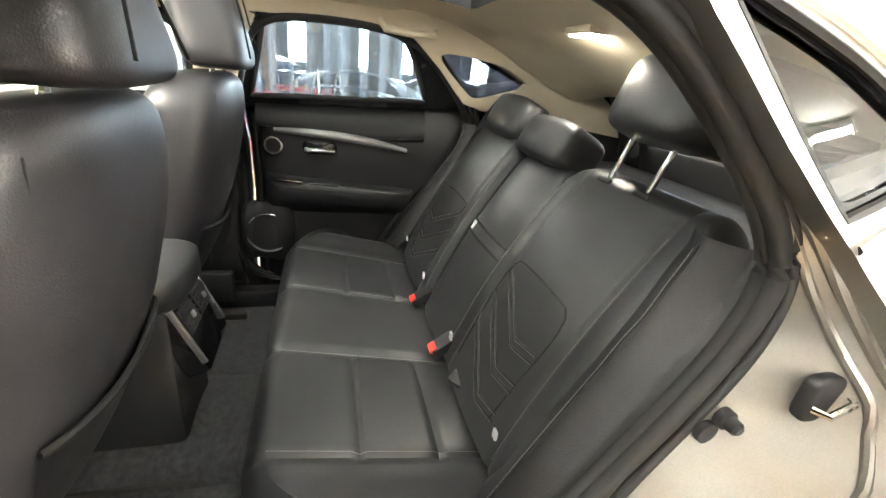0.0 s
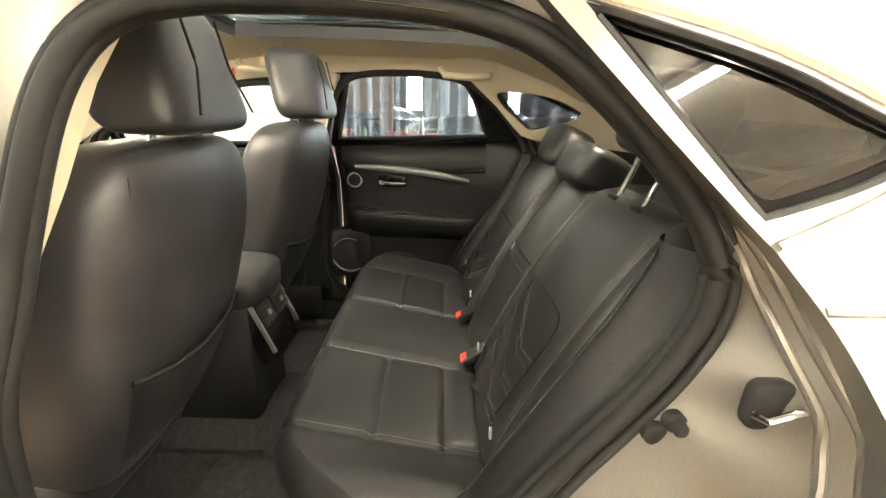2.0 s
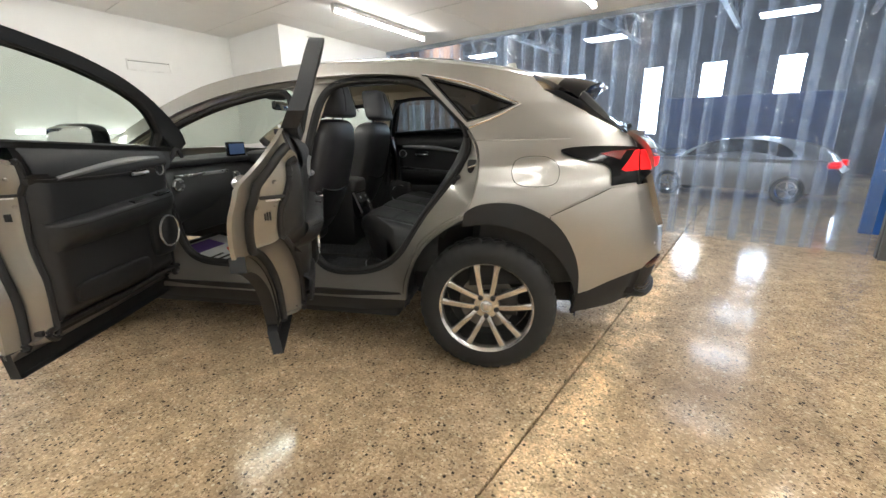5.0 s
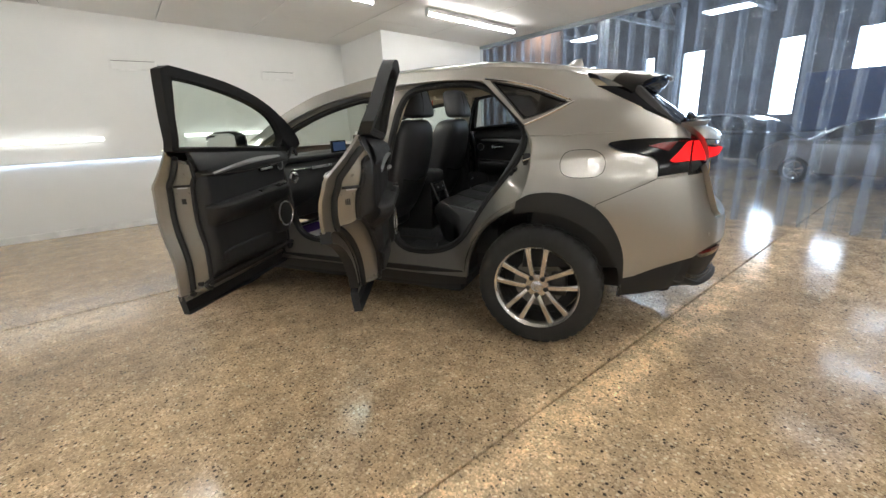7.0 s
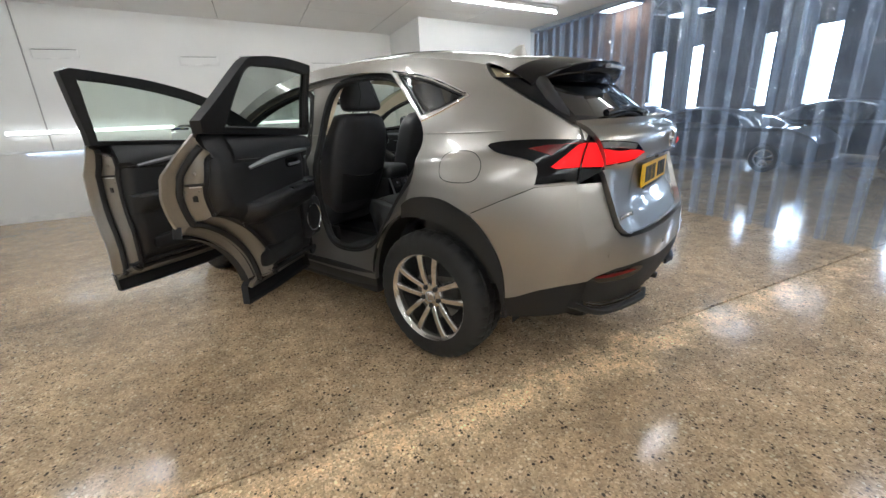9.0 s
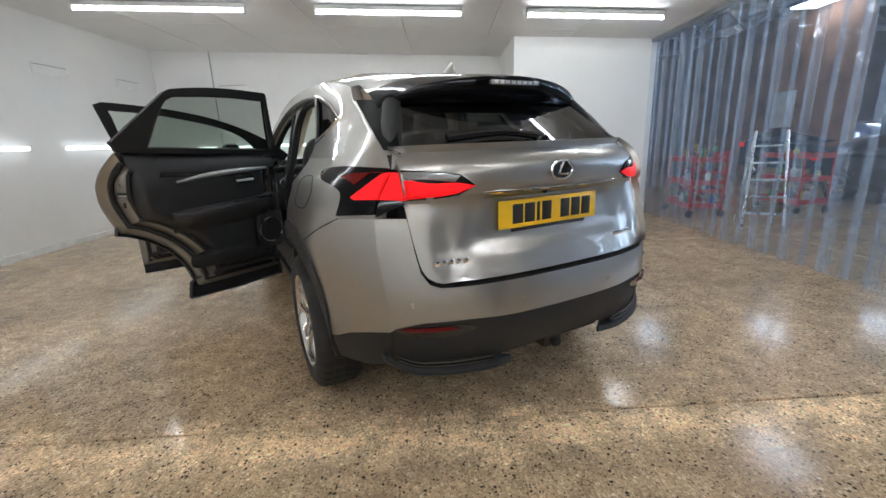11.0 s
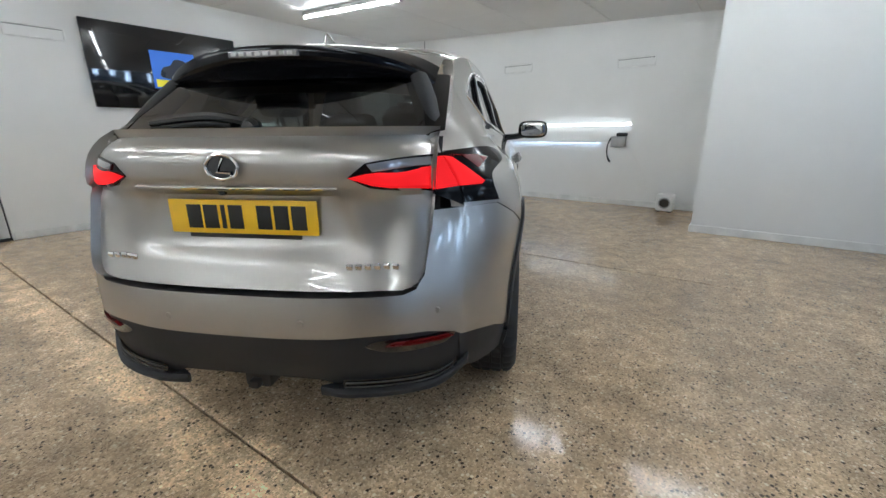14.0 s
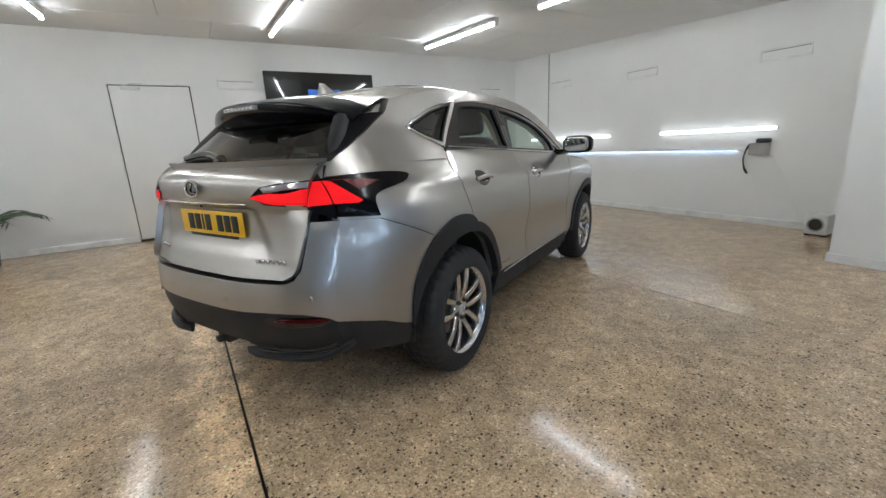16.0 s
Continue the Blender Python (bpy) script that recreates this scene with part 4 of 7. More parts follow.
JAMB_REAR = hermite([0.3, 0.55, 0.75, 0.95, 1.05, 1.12, 1.18, 1.25, 1.34, 1.6], [0.13, 0.15, 0.19, 0.215, 0.205, 0.165, 0.112, 0.068, 0.055, 0.048])


def jamb_depth(y, z):
    """How far the opening's edge lies inside the skin: deepest behind the rear door."""
    k = min(1, max(0, (0.75 - y) / 0.25))
    return JAMB_FRONT(z) + (JAMB_REAR(z) - JAMB_FRONT(z)) * k


for s, where in ((-1, "left"), (1, "right")):
    # body side: screen pillar, roof rail, rear pillar and quarter panel in one pressing
    top = [(y, roof_edge(y)) for y in np.linspace(2.30, -0.19, 60)]
    arch = circle_arc(0, 0.36, R_ARCH, 128, 74.5, 12)
    edge = spline(QUARTER_EDGE, closed=False)
    loop = (top + spline([(-0.19, roof_edge(-0.19), 0), (-0.215, 1.475), (-0.245, 1.442, 0), (-0.46, 1.325), (-0.65, 1.228, 0), (ys(1.20) + 0.002, 1.20, 0)], closed=False)[1:]
            + split_line(1.19, 0.985)[1:] + [(-0.57, 0.98), (-0.44, 0.922), (-0.298, 0.857)] + arch[1:] + edge[::-1][1:]
            + spline(DOOR_TOP, closed=False, step=0.04)[1:] + [(2.27, 1.13)])
    qhole = spline([(0.343, 1.512, 0), (0.225, 1.39), (0.128, 1.288, 0), (0.0, 1.325), (-0.108, 1.371, 0), (-0.02, 1.405), (0.12, 1.458)], step=0.02)
    bm = bmesh.new()
    panel(bm, loop, SL(s), 0.045, [qhole], 0.02, flip=s < 0, into=(-s, 0, 0))
    part("body_side", bm, PAINT, car)
    # fine crease along the shoulder
    bm = bmesh.new()
    tube(bm, [SL(s, 0.0035 + 0.004 * max(0, -y - 0.22) / 0.16)(y, 1.200 + 0.012 * max(0, -y - 0.1)) for y in np.linspace(0.075, -0.38, 26)], 0.0065, 10)
    part("shoulder_crease", bm, PAINT, car)
    # quarter window
    bm = bmesh.new()
    panel(bm, qhole, SL(s, 0.016), 0.0, step=0.06, flip=s < 0)
    qw = part("quarter_window", bm, DARKTINT, car)
    bm = bmesh.new()
    outline_bar(bm, qhole, SL(s, 0.006), 0.007)
    part("rubber_seal", bm, RUBBER, qw)
    bm = bmesh.new()
    panel(bm, inward(qhole, -0.004), SL(s, 0.010), 0.004, [soft(inward(qhole, 0.013), 3)], 0.02, flip=s < 0, into=(-s, 0, 0))
    part("black_border", bm, BLACKGLASS, qw, "black ceramic border of the quarter window")
    bm = bmesh.new()
    bright = spline([(0.375, 1.527, 0), (0.12, 1.475), (-0.135, 1.373, 0), (0.0, 1.308), (0.118, 1.262, 0)], closed=False, step=0.03)
    outline_bar(bm, bright, SL(s, -0.001), 0.0065, closed=False)
    part("bright_trim", bm, CHROME, qw, "chrome window surround")
    # arch moulding
    outer = spline([(0.112, 0.862, 0), (0.041, 0.902), (-0.07, 0.915), (-0.173, 0.899), (-0.307, 0.832), (-0.391, 0.729), (-0.442, 0.60), (-0.452, 0.455, 0), (-0.425, 0.345, 0)], closed=False)
    rear_arc = [p for p in circle_arc(0, 0.36, 0.448, 74, 182, 40)]
    bm = bmesh.new()
    panel(bm, outer + rear_arc[::-1], SL(s, -0.010), 0.05, step=0.04, flip=s < 0, into=(-s, 0, 0))
    part("arch_moulding", bm, PLASTIC, car, "black plastic wheel arch moulding")
    # rear bumper side and its black lower part are joined to the rear below
    # wheel housing
    for cy in (0.0, 2.66):
        bm = bmesh.new()
        arc = circle_arc(cy, 0.36, 0.46, -8, 188, 26)
        inn = [bm.verts.new((s * 0.50, a, b)) for a, b in arc]
        out = [bm.verts.new((s * (side_x(a, max(b, 0.3)) - 0.03), a, b)) for a, b in arc]
        for k in range(len(arc) - 1):
            bm.faces.new((inn[k], inn[k + 1], out[k + 1], out[k]))
        bm.faces.new(inn)
        part("wheel_housing", bm, RUBBER, car)
    # front wing
    arcf = circle_arc(2.66, 0.36, R_ARCH, 12, 168, 26)
    loop = ([(2.005, 0.36), (2.0, 0.62), (2.01, 0.9), (2.10, 1.03), (2.235, 1.125), (2.5, 1.10), (2.9, 1.04), (3.2, 0.96), (3.38, 0.86), (3.44, 0.7), (3.45, 0.45)] + arcf)
    bm = bmesh.new()
    panel(bm, loop, SL(s), 0.03, step=0.05, flip=s < 0, into=(-s, 0, 0))
    part("front_wing", bm, PAINT, car)
    bm = bmesh.new()
    panel(bm, circle_arc(2.66, 0.36, 0.51, 6, 176, 26) + circle_arc(2.66, 0.36, 0.448, 176, 6, 26), SL(s, -0.010), 0.05, step=0.05, flip=s < 0, into=(-s, 0, 0))
    part("arch_moulding", bm, PLASTIC, car, "black plastic wheel arch moulding")
    # sill below the doors
    bm = bmesh.new()
    sill = [(0.46, 0.30), (0.445, 0.37), (0.48, 0.395), (2.02, 0.39), (2.16, 0.38), (2.16, 0.29), (1.9, 0.27), (0.7, 0.27)]
    panel(bm, sill, lambda y, z: Vector((s * (0.845 - 0.5 * max(0, 0.33 - z)), y, z)), 0.12, step=0.08, flip=s < 0, into=(-s, 0, -0.2))
    part("sill_moulding", bm, PLASTIC, car)
    # jamb round both door openings, in body paint darkened for its shade
    rear_hole = spline([(0.885, 1.492), (0.70, 1.512), (0.50, 1.508), (0.40, 1.488), (0.335, 1.45), (0.235, 1.36), (0.155, 1.268), (0.122, 1.205), (0.136, 1.125), (0.20, 1.025), (0.275, 0.93), (0.36, 0.82), (0.435, 0.70), (0.50, 0.595), (0.585, 0.522), (0.72, 0.482), (0.90, 0.476), (0.99, 0.512), (1.035, 0.62), (1.045, 0.80), (1.035, 1.0), (1.005, 1.2), (0.945, 1.42)], step=0.02)
    front_hole = spline([(1.12, 1.468), (1.3, 1.452), (1.55, 1.40), (1.8, 1.315), (2.0, 1.215), (2.02, 1.12), (1.93, 0.95), (1.90, 0.65), (1.86, 0.52), (1.75, 0.49), (1.25, 0.485), (1.16, 0.53), (1.135, 0.7), (1.125, 1.3)], step=0.03)
    loop = (spline([(0.43, 1.545), (0.30, 1.455), (0.10, 1.27), (0.02, 1.09), (0.03, 0.97), (0.07, 0.855), (0.21, 0.768), (0.335, 0.655), (0.415, 0.50), (0.44, 0.36, 0)], closed=False)
            + [(0.8, 0.35), (1.2, 0.35), (1.6, 0.35), (2.03, 0.35), (2.06, 0.6), (2.08, 0.92), (2.2, 1.13)]
            + [(a, b + 0.03) for a, b in spline(DOOR_TOP, closed=False, step=0.05)[::-1]])
    to_rear, to_front, to_rim = near_loop(rear_hole), near_loop(front_hole), near_loop(loop)

    def jamb_lift(y, z, s=s):
        # a ledge that turns in from the outer skin towards the opening
        d_in, d_out = min(to_rear(y, z), to_front(y, z)), to_rim(y, z)
        t = d_out / (d_in + d_out + 1e-6)
        return Vector((s * (min(side_x(y, max(z, 0.5)), 0.90) - 0.03 - (jamb_depth(y, z) - 0.03) * t ** 0.95), y, z))

    bm = bmesh.new()
    panel(bm, loop, jamb_lift, 0.03, [rear_hole, front_hole], 0.024, flip=s < 0, into=(-s, 0, 0))
    jamb = part("door_jamb", bm, SHADEPAINT, car)
    for hole in (rear_hole, front_hole):
        # a double lipped rubber seal round each opening
        for name, off, dx, r in (("door_seal", 0.0, 0.003, 0.0135), ("outer_lip", -0.017, -0.001, 0.008), ("inner_seal", 0.003, -0.016, 0.013)):
            way = eased([jamb_lift(a, b) + Vector((s * dx, 0, 0)) for a, b in soft(inward(hole, off), 4)], 12)
            bm = bmesh.new()
            tube(bm, way, r, 12, closed=True)
            part(name, bm, RUBBER, jamb, "thick black rubber door seal" if name == "door_seal" else "")
    # pressed steps in the flange behind the rear door
    flange = [p for p in inward(loop, 0.018) if p[0] < 0.42 and 0.55 < p[1] < 1.30]
    for k, r in ((0, 0.009), (1, 0.007)):
        bm = bmesh.new()
        tube(bm, [jamb_lift(a + 0.024 * k, b) + Vector((s * 0.002, 0, 0)) for a, b in flange], r, 8)
        part("flange_step", bm, SHADEPAINT, jamb)

# small fittings on the open side's jamb: latch catch and rubber stop
q = jamb_lift(0.092, 1.072, -1)
bm = bmesh.new()
pillow(bm, q, (0.012, 0.028, 0.034), 0.5, 0.5, 24, 14)
catch = part("latch_catch", bm, PLASTIC, car, "black latch catch")
bm = bmesh.new()
tube(bm, [q + Vector(p) for p in ((-0.010, -0.024, 0.010), (-0.026, -0.020, 0.009), (-0.028, 0.018, -0.004), (-0.012, 0.023, -0.006))], 0.005)
part("striker", bm, CHROME, catch, "bright steel door striker")
q = jamb_lift(0.182, 1.0, -1)
bm = bmesh.new()
capped(bm, [(0.004, 0.015), (-0.008, 0.015), (-0.010, 0.011), (-0.022, 0.010), (-0.026, 0.006)], "x", 20, at=q + Vector((0, -0.010, 0.010)))
capped(bm, [(0.004, 0.017), (-0.006, 0.016), (-0.008, 0.010)], "x", 20, at=q + Vector((0, 0.012, -0.012)))
part("door_stop", bm, RUBBER, car, "black rubber door stop")

# ---- roof, sunroof, aerial ----
SR = (0.41, 0.25, 1.20)     # half width, rear and front of the glass
top_loop = ([(side_x(y, roof_edge(y)), y) for y in np.linspace(-0.19, 1.36, 30)] + [(x, 1.36 + 0.10 * (1 - (x / 0.6) ** 2)) for x in np.linspace(0.56, -0.56, 14)]
            + [(-side_x(y, roof_edge(y)), y) for y in np.linspace(1.36, -0.19, 30)] + [(x, -0.19) for x in np.linspace(-0.5, 0.5, 12)])
sun = spline([(-SR[0], SR[1], 0), (-SR[0], SR[2], 0), (SR[0], SR[2], 0), (SR[0], SR[1], 0)], step=0.06)
bm = bmesh.new()
panel(bm, top_loop, lambda x, y: Vector((x, y, roof_z(x, y))), 0.02, [sun], 0.05)
part("roof_panel", bm, PAINT, car)
bm = bmesh.new()
panel(bm, sun, lambda x, y: Vector((x, y, roof_z(x, y) + 0.002)), 0.006, step=0.08)
sr = part("sunroof", bm, ROOFGLASS, car, "tinted sunroof glass")
bm = bmesh.new()
outline_bar(bm, sun, lambda x, y: Vector((x, y, roof_z(x, y) - 0.012)), 0.016)
part("seal", bm, GLOSS, sr)
sr.visible_shadow = False
bm = bmesh.new()
grid_sheet(bm, 16, 10, lambda u, v: (0.030 * (1 - v) ** 0.8 * math.sin(2 * math.pi * u) * (0.5 + 0.5 * math.cos(math.pi * (math.cos(2 * math.pi * u) * 0.5))) * 1.4,
                                     -0.02 - 0.085 * math.cos(2 * math.pi * u) * (1 - 0.78 * v) - 0.045 * v, roof_z(0, -0.03) - 0.006 + 0.062 * v), closed_u=True)
part("aerial_fin", bm, PAINT, car, "small shark fin aerial")

# ---- screen, bonnet and nose ----
def screen_at(u, v):
    e = Vector((0.575, 1.345, 1.572)).lerp(Vector((0.745, 2.30, 1.165)), v)
    yc = (1.36 + 0.10) * (1 - v) + 2.42 * v
    x = (2 * u - 1) * e.x
    k = 1 - (2 * u - 1) ** 2
    return (x, e.y + (yc - e.y) * k, e.z + (0.055 * (1 - v) - 0.02 * v) * k + 0.03 * math.sin(math.pi * v))


bm = bmesh.new()
grid_sheet(bm, 18, 14, screen_at)
ws = part("windscreen", bm, GLASS, car, "clear windscreen")
ws.visible_shadow = False
bm = bmesh.new()
grid_sheet(bm, 20, 16, lambda u, v: ((2 * u - 1) * 0.80 * (1 - 0.12 * v * v), 2.32 + 0.10 * (1 - (2 * u - 1) ** 2) * (1 - v) + 1.08 * v + 0.16 * (1 - (2 * u - 1) ** 2) * v,
                                     1.115 + 0.03 * (1 - abs(2 * u - 1) ** 2.5) - 0.17 * v - 0.12 * v ** 4))
part("bonnet", bm, PAINT, car)
bm = bmesh.new()
grid_sheet(bm, 20, 12, lambda u, v: (math.sin((2 * u - 1) * 1.45) * 0.86, 2.9 + 0.78 * math.cos((2 * u - 1) * 1.45) ** 0.7 - 0.10 * (2 * v - 1) ** 2, 0.28 + 0.62 * v))
part("front_bumper", bm, PAINT, car)
part("underbody", boxed(-0.80, 0.80, 0.50, 2.2, 0.22, 0.30, r=0.03), RUBBER, car)
part("rear_underbody", boxed(-0.52, 0.52, -0.72, 0.5, 0.26, 0.44, r=0.05), RUBBER, car)

# ---- rear bumper ----
BLACK_LINE = hermite([0.0, 0.3, 0.45, 0.60, 0.70, 0.80], [0.604, 0.606, 0.612, 0.606, 0.575, 0.555])


zs_corner = np.linspace(0.985, 0.56, 12)
half = ([(x, 0.737) for x in np.linspace(0, 0.54, 12)] + [(0.575, 0.75), (0.598, 0.79), (0.606, 0.86), (0.612, 0.95), (0.615, 0.985)] + [(xs(z), z) for z in zs_corner])
zb = 0.56
low = [(x, BLACK_LINE(x)) for x in np.linspace(xs(zb) - 0.02, 0, 18)]
bm = bmesh.new()
loop = half + low
panel(bm, loop + [(-a, b) for a, b in loop[-2:0:-1]], RL(), 0.0, step=0.04, flip=True)
for s in (-1, 1):
    side = [(ys(z), z) for z in zs_corner] + [(-0.60, 0.515), (-0.50, 0.47), (-0.438, 0.452)] + circle_arc(0, 0.36, 0.455, 168, 131, 12)[0:] + [(-0.298, 0.855), (-0.44, 0.92), (-0.57, 0.978)]
    panel(bm, side, SL(s), 0.0, step=0.04, flip=s < 0)
weld(bm)
bumper = part("rear_bumper", bm, PAINT, car)
# ledge on top of the bumper below the tailgate
bm = bmesh.new()
grid_sheet(bm, 30, 2, lambda u, v: ((2 * u - 1) * 0.585, rear_y((2 * u - 1) * 0.585, 0.737) + 0.075 * v, 0.737 - 0.004 * v))
part("bumper_ledge", bm, PAINT, bumper)
# black lower part, leaning in under the car
def low_end(z):
    return rear_end(0.60) - 0.012 - 0.10 * max(0, (0.56 - z) / 0.22) ** 1.6


def bottom_z(x):
    x = abs(x)
    return 0.435 if x < 0.24 else 0.435 - 0.05 * min(1, (x - 0.24) / 0.10)


bm = bmesh.new()
def low_rear(x, z):
    return Vector((x, -low_end(z) * bow(x, half_width(0.6) - 0.006), z))


xcut = 0.70
loop = [(x, BLACK_LINE(x) + 0.004) for x in np.linspace(0, xcut, 22)] + [(x, bottom_z(x)) for x in np.linspace(xcut, 0, 22)]
panel(bm, loop + [(-a, b) for a, b in loop[-2:0:-1]], low_rear, 0.0, step=0.04, flip=True)
for s in (-1, 1):
    def low_side(t, v):
        # from the cut on the rear round to the arch
        zt, zb2 = 0.575 + (0.452 - 0.575) * t, 0.385 + (0.345 - 0.385) * t
        z = zb2 + (zt - zb2) * v
        y = -low_end(z) * bow(xcut, half_width(0.6) - 0.006) * (1 - t) + (-0.43 - 0.0 * v) * t
        x0 = xcut
        w = (half_width(0.5) - 0.004) * bow(y, low_end(z) + 0.0)
        x = x0 * (1 - min(1, t * 6)) + w * min(1, t * 6)
        return (s * (x - 0.05 * max(0, (0.45 - z) / 0.1) * 0.3), y, z)
    grid_sheet(bm, 16, 6, low_side)
weld(bm, 0.002)
bmesh.ops.recalc_face_normals(bm, faces=bm.faces[:])
valance = part("lower_bumper", bm, PLASTIC, car, "black plastic lower bumper")
for s in (-1, 1):
    # blade low on the corner, with a slot and two bright lines above it
    def blade_at(x):
        lift_up = 0.05 * max(0, (x - 0.60) / 0.12) ** 2
        return Vector((s * x, low_rear(x, 0.42).y - 0.006, 0.392 + lift_up))
    SECT = ((0.05, 0.010), (-0.022, 0.012), (-0.034, 0.004), (-0.034, -0.010), (-0.020, -0.020), (0.05, -0.020))
    bm = bmesh.new()
    stations = [(blade_at(x), min(1.0, (x - 0.235) / 0.10)) for x in np.linspace(0.25, 0.725, 20)]
    rows = [[bm.verts.new(p + Vector((0, b * w, c))) for b, c in SECT] for p, w in stations]
    for A, B in zip(rows, rows[1:]):
        for k in range(6):
            bm.faces.new((A[k], A[(k + 1) % 6], B[(k + 1) % 6], B[k]))
    bm.faces.new(rows[0])
    bm.faces.new(rows[-1])
    bmesh.ops.recalc_face_normals(bm, faces=bm.faces[:])
    part("corner_blade", bm, PLASTIC, valance, "black plastic blade below the bumper corner")
    bm = bmesh.new()
    grid_sheet(bm, 16, 2, lambda u, v: blade_at(0.33 + 0.36 * u) + Vector((0, -0.012 + 0.004 * v, 0.012 + 0.030 * v)))
    part("slot", bm, GLOSS, valance, "gloss black slot")
    bm = bmesh.new()
    for up_, back in ((0.020, -0.018), (0.034, -0.014)):
        tube(bm, [blade_at(x) + Vector((0, back, up_)) for x in np.linspace(0.34, 0.68, 14)], 0.0025, 6)
    part("slot_trim", bm, DARKMETAL, valance, "thin dull lines in the slot")
    # reflector and its recess
    bm = bmesh.new()
    rl = spline([(0.42, 0.574), (0.48, 0.590), (0.675, 0.584), (0.695, 0.572), (0.66, 0.546), (0.50, 0.545)], step=0.03)
    panel(bm, [(s * a, b) for a, b in rl], lambda x, z: low_rear(x, z) + Vector((0, -0.004, 0)), 0.0, step=0.05, flip=s > 0)
    part("reflector_recess", bm, GLOSS, valance)
    bm = bmesh.new()
    rl = spline([(0.485, 0.576), (0.51, 0.585), (0.665, 0.579), (0.682, 0.571), (0.64, 0.567)], step=0.03)
    panel(bm, [(s * a, b) for a, b in rl], lambda x, z: low_rear(x, z) + Vector((0, -0.012, 0)), 0.01, step=0.05, flip=s > 0)
    part("reflector", bm, DARKRED, valance, "dark red bumper reflector")
for x, z in ((-0.635, 0.672), (-0.23, 0.657), (0.23, 0.657), (0.635, 0.672)):
    bm = bmesh.new()
    y = rear_y(x, z)
    turned(bm, [(-0.0025, 0.0100), (-0.001, 0.0112), (0.004, 0.0112)], "y", 20, at=(x, y, z))
    capped(bm, [(-0.002, 0.0092), (-0.0005, 0.0095)], "y", 20, at=(x, y, z))
    part("parking_sensor", bm, PAINT, bumper)
bm = bmesh.new()
box(bm, -0.05, 0.05, -0.90, -0.80, 0.36, 0.44, r=0.012)
box(bm, -0.02, 0.02, -0.93, -0.89, 0.37, 0.40, r=0.008)
part("tow_bracket", bm, DARKMETAL, car)

# ---- tailgate ----
gate_half = [(x, 0.744) for x in np.linspace(0, 0.50, 12)] + spline([(0.535, 0.746, 0), (0.578, 0.770), (0.595, 0.82), (0.608, 0.95), (0.613, 1.05), (0.612, 1.215, 0)], closed=False) + [(x, 1.215) for x in np.linspace(0.58, 0, 12)]
bm = bmesh.new()


def gate_lift(x, z):
    p = RL(0, gate_end)(x, z)
    # its edges lie flush with the corners beside them
    e = min(1, max(0, (abs(x) - 0.46) / 0.14)) * min(1, max(0, (1.05 - z) / 0.05))
    p.y += (rear_y(x, z) + 0.004 - p.y) * e * e * (3 - 2 * e)
    # the sunken field round the plate
    wide_at = 0.31 + 0.42 * (1.055 - z)
    fx, fz = min(1, max(0, (wide_at + 0.05 - abs(x)) / 0.07)), min(1, max(0, (1.055 - z) / 0.02)) * min(1, max(0, (z - 0.815) / 0.075))
    p.y += 0.017 * fx * fx * (3 - 2 * fx) * fz * fz * (3 - 2 * fz)
    return p


panel(bm, gate_half + [(-a, b) for a, b in gate_half[-2:0:-1]], gate_lift, 0.03, step=0.02, flip=True)
gate = part("tailgate", bm, PAINT, car)
# dark shut line behind the gap
bm = bmesh.new()
for s in (-1, 1):
    grid_sheet(bm, 1, 24, lambda u, v: (s * (0.585 + 0.05 * u), rear_y(0.61, 0.75 + 0.46 * v) + 0.028, 0.75 + 0.46 * v))
grid_sheet(bm, 30, 1, lambda u, v: ((2 * u - 1) * 0.6, rear_y((2 * u - 1) * 0.6, 0.74) + 0.07, 0.735 + 0.03 * v))
part("shut_gap", bm, RUBBER, gate)


def glass_y(x, z):
    return -0.792 + (z - 1.215) * 1.25 + 0.33 * x * x


bm = bmesh.new()
grid_sheet(bm, 20, 10, lambda u, v: ((2 * u - 1) * (0.585 - 0.065 * v), glass_y((2 * u - 1) * (0.585 - 0.065 * v), 1.218 + 0.20 * v), 1.218 + 0.20 * v))
part("rear_window", bm, DARKTINT, gate, "dark tinted rear window").visible_shadow = False
bm = bmesh.new()
for z0, z1 in ((1.212, 1.228),):
    grid_sheet(bm, 24, 1, lambda u, v: ((2 * u - 1) * 0.59, glass_y((2 * u - 1) * 0.59, z0 + (z1 - z0) * v) - 0.004, z0 + (z1 - z0) * v))
part("window_border", bm, GLOSS, gate)
for s in (-1, 1):
    bm = bmesh.new()
    A, B, C, E = Vector((0.598, -0.240, 1.446)), Vector((0.637, -0.655, 1.228)), Vector((0.580, -0.684, 1.216)), Vector((0.516, -0.450, 1.420))

    def fin(u, v):
        p = A.lerp(B, u).lerp(E.lerp(C, u), v)
        n = Vector((0.55, -0.5, 0.6))
        p = p + n * 0.007 * math.sin(math.pi * v) * (1 - 0.5 * u)
        return (s * p.x, p.y, p.z)

    grid_sheet(bm, 16, 8, fin)
    bmesh.ops.recalc_face_normals(bm, faces=bm.faces[:])
    part("side_fin", bm, BLACKGLASS, gate, "gloss black fin beside the rear window")

# spoiler: painted top, black rear face and underside
def spoil_end(x):
    return -0.615 + 0.62 * x * x


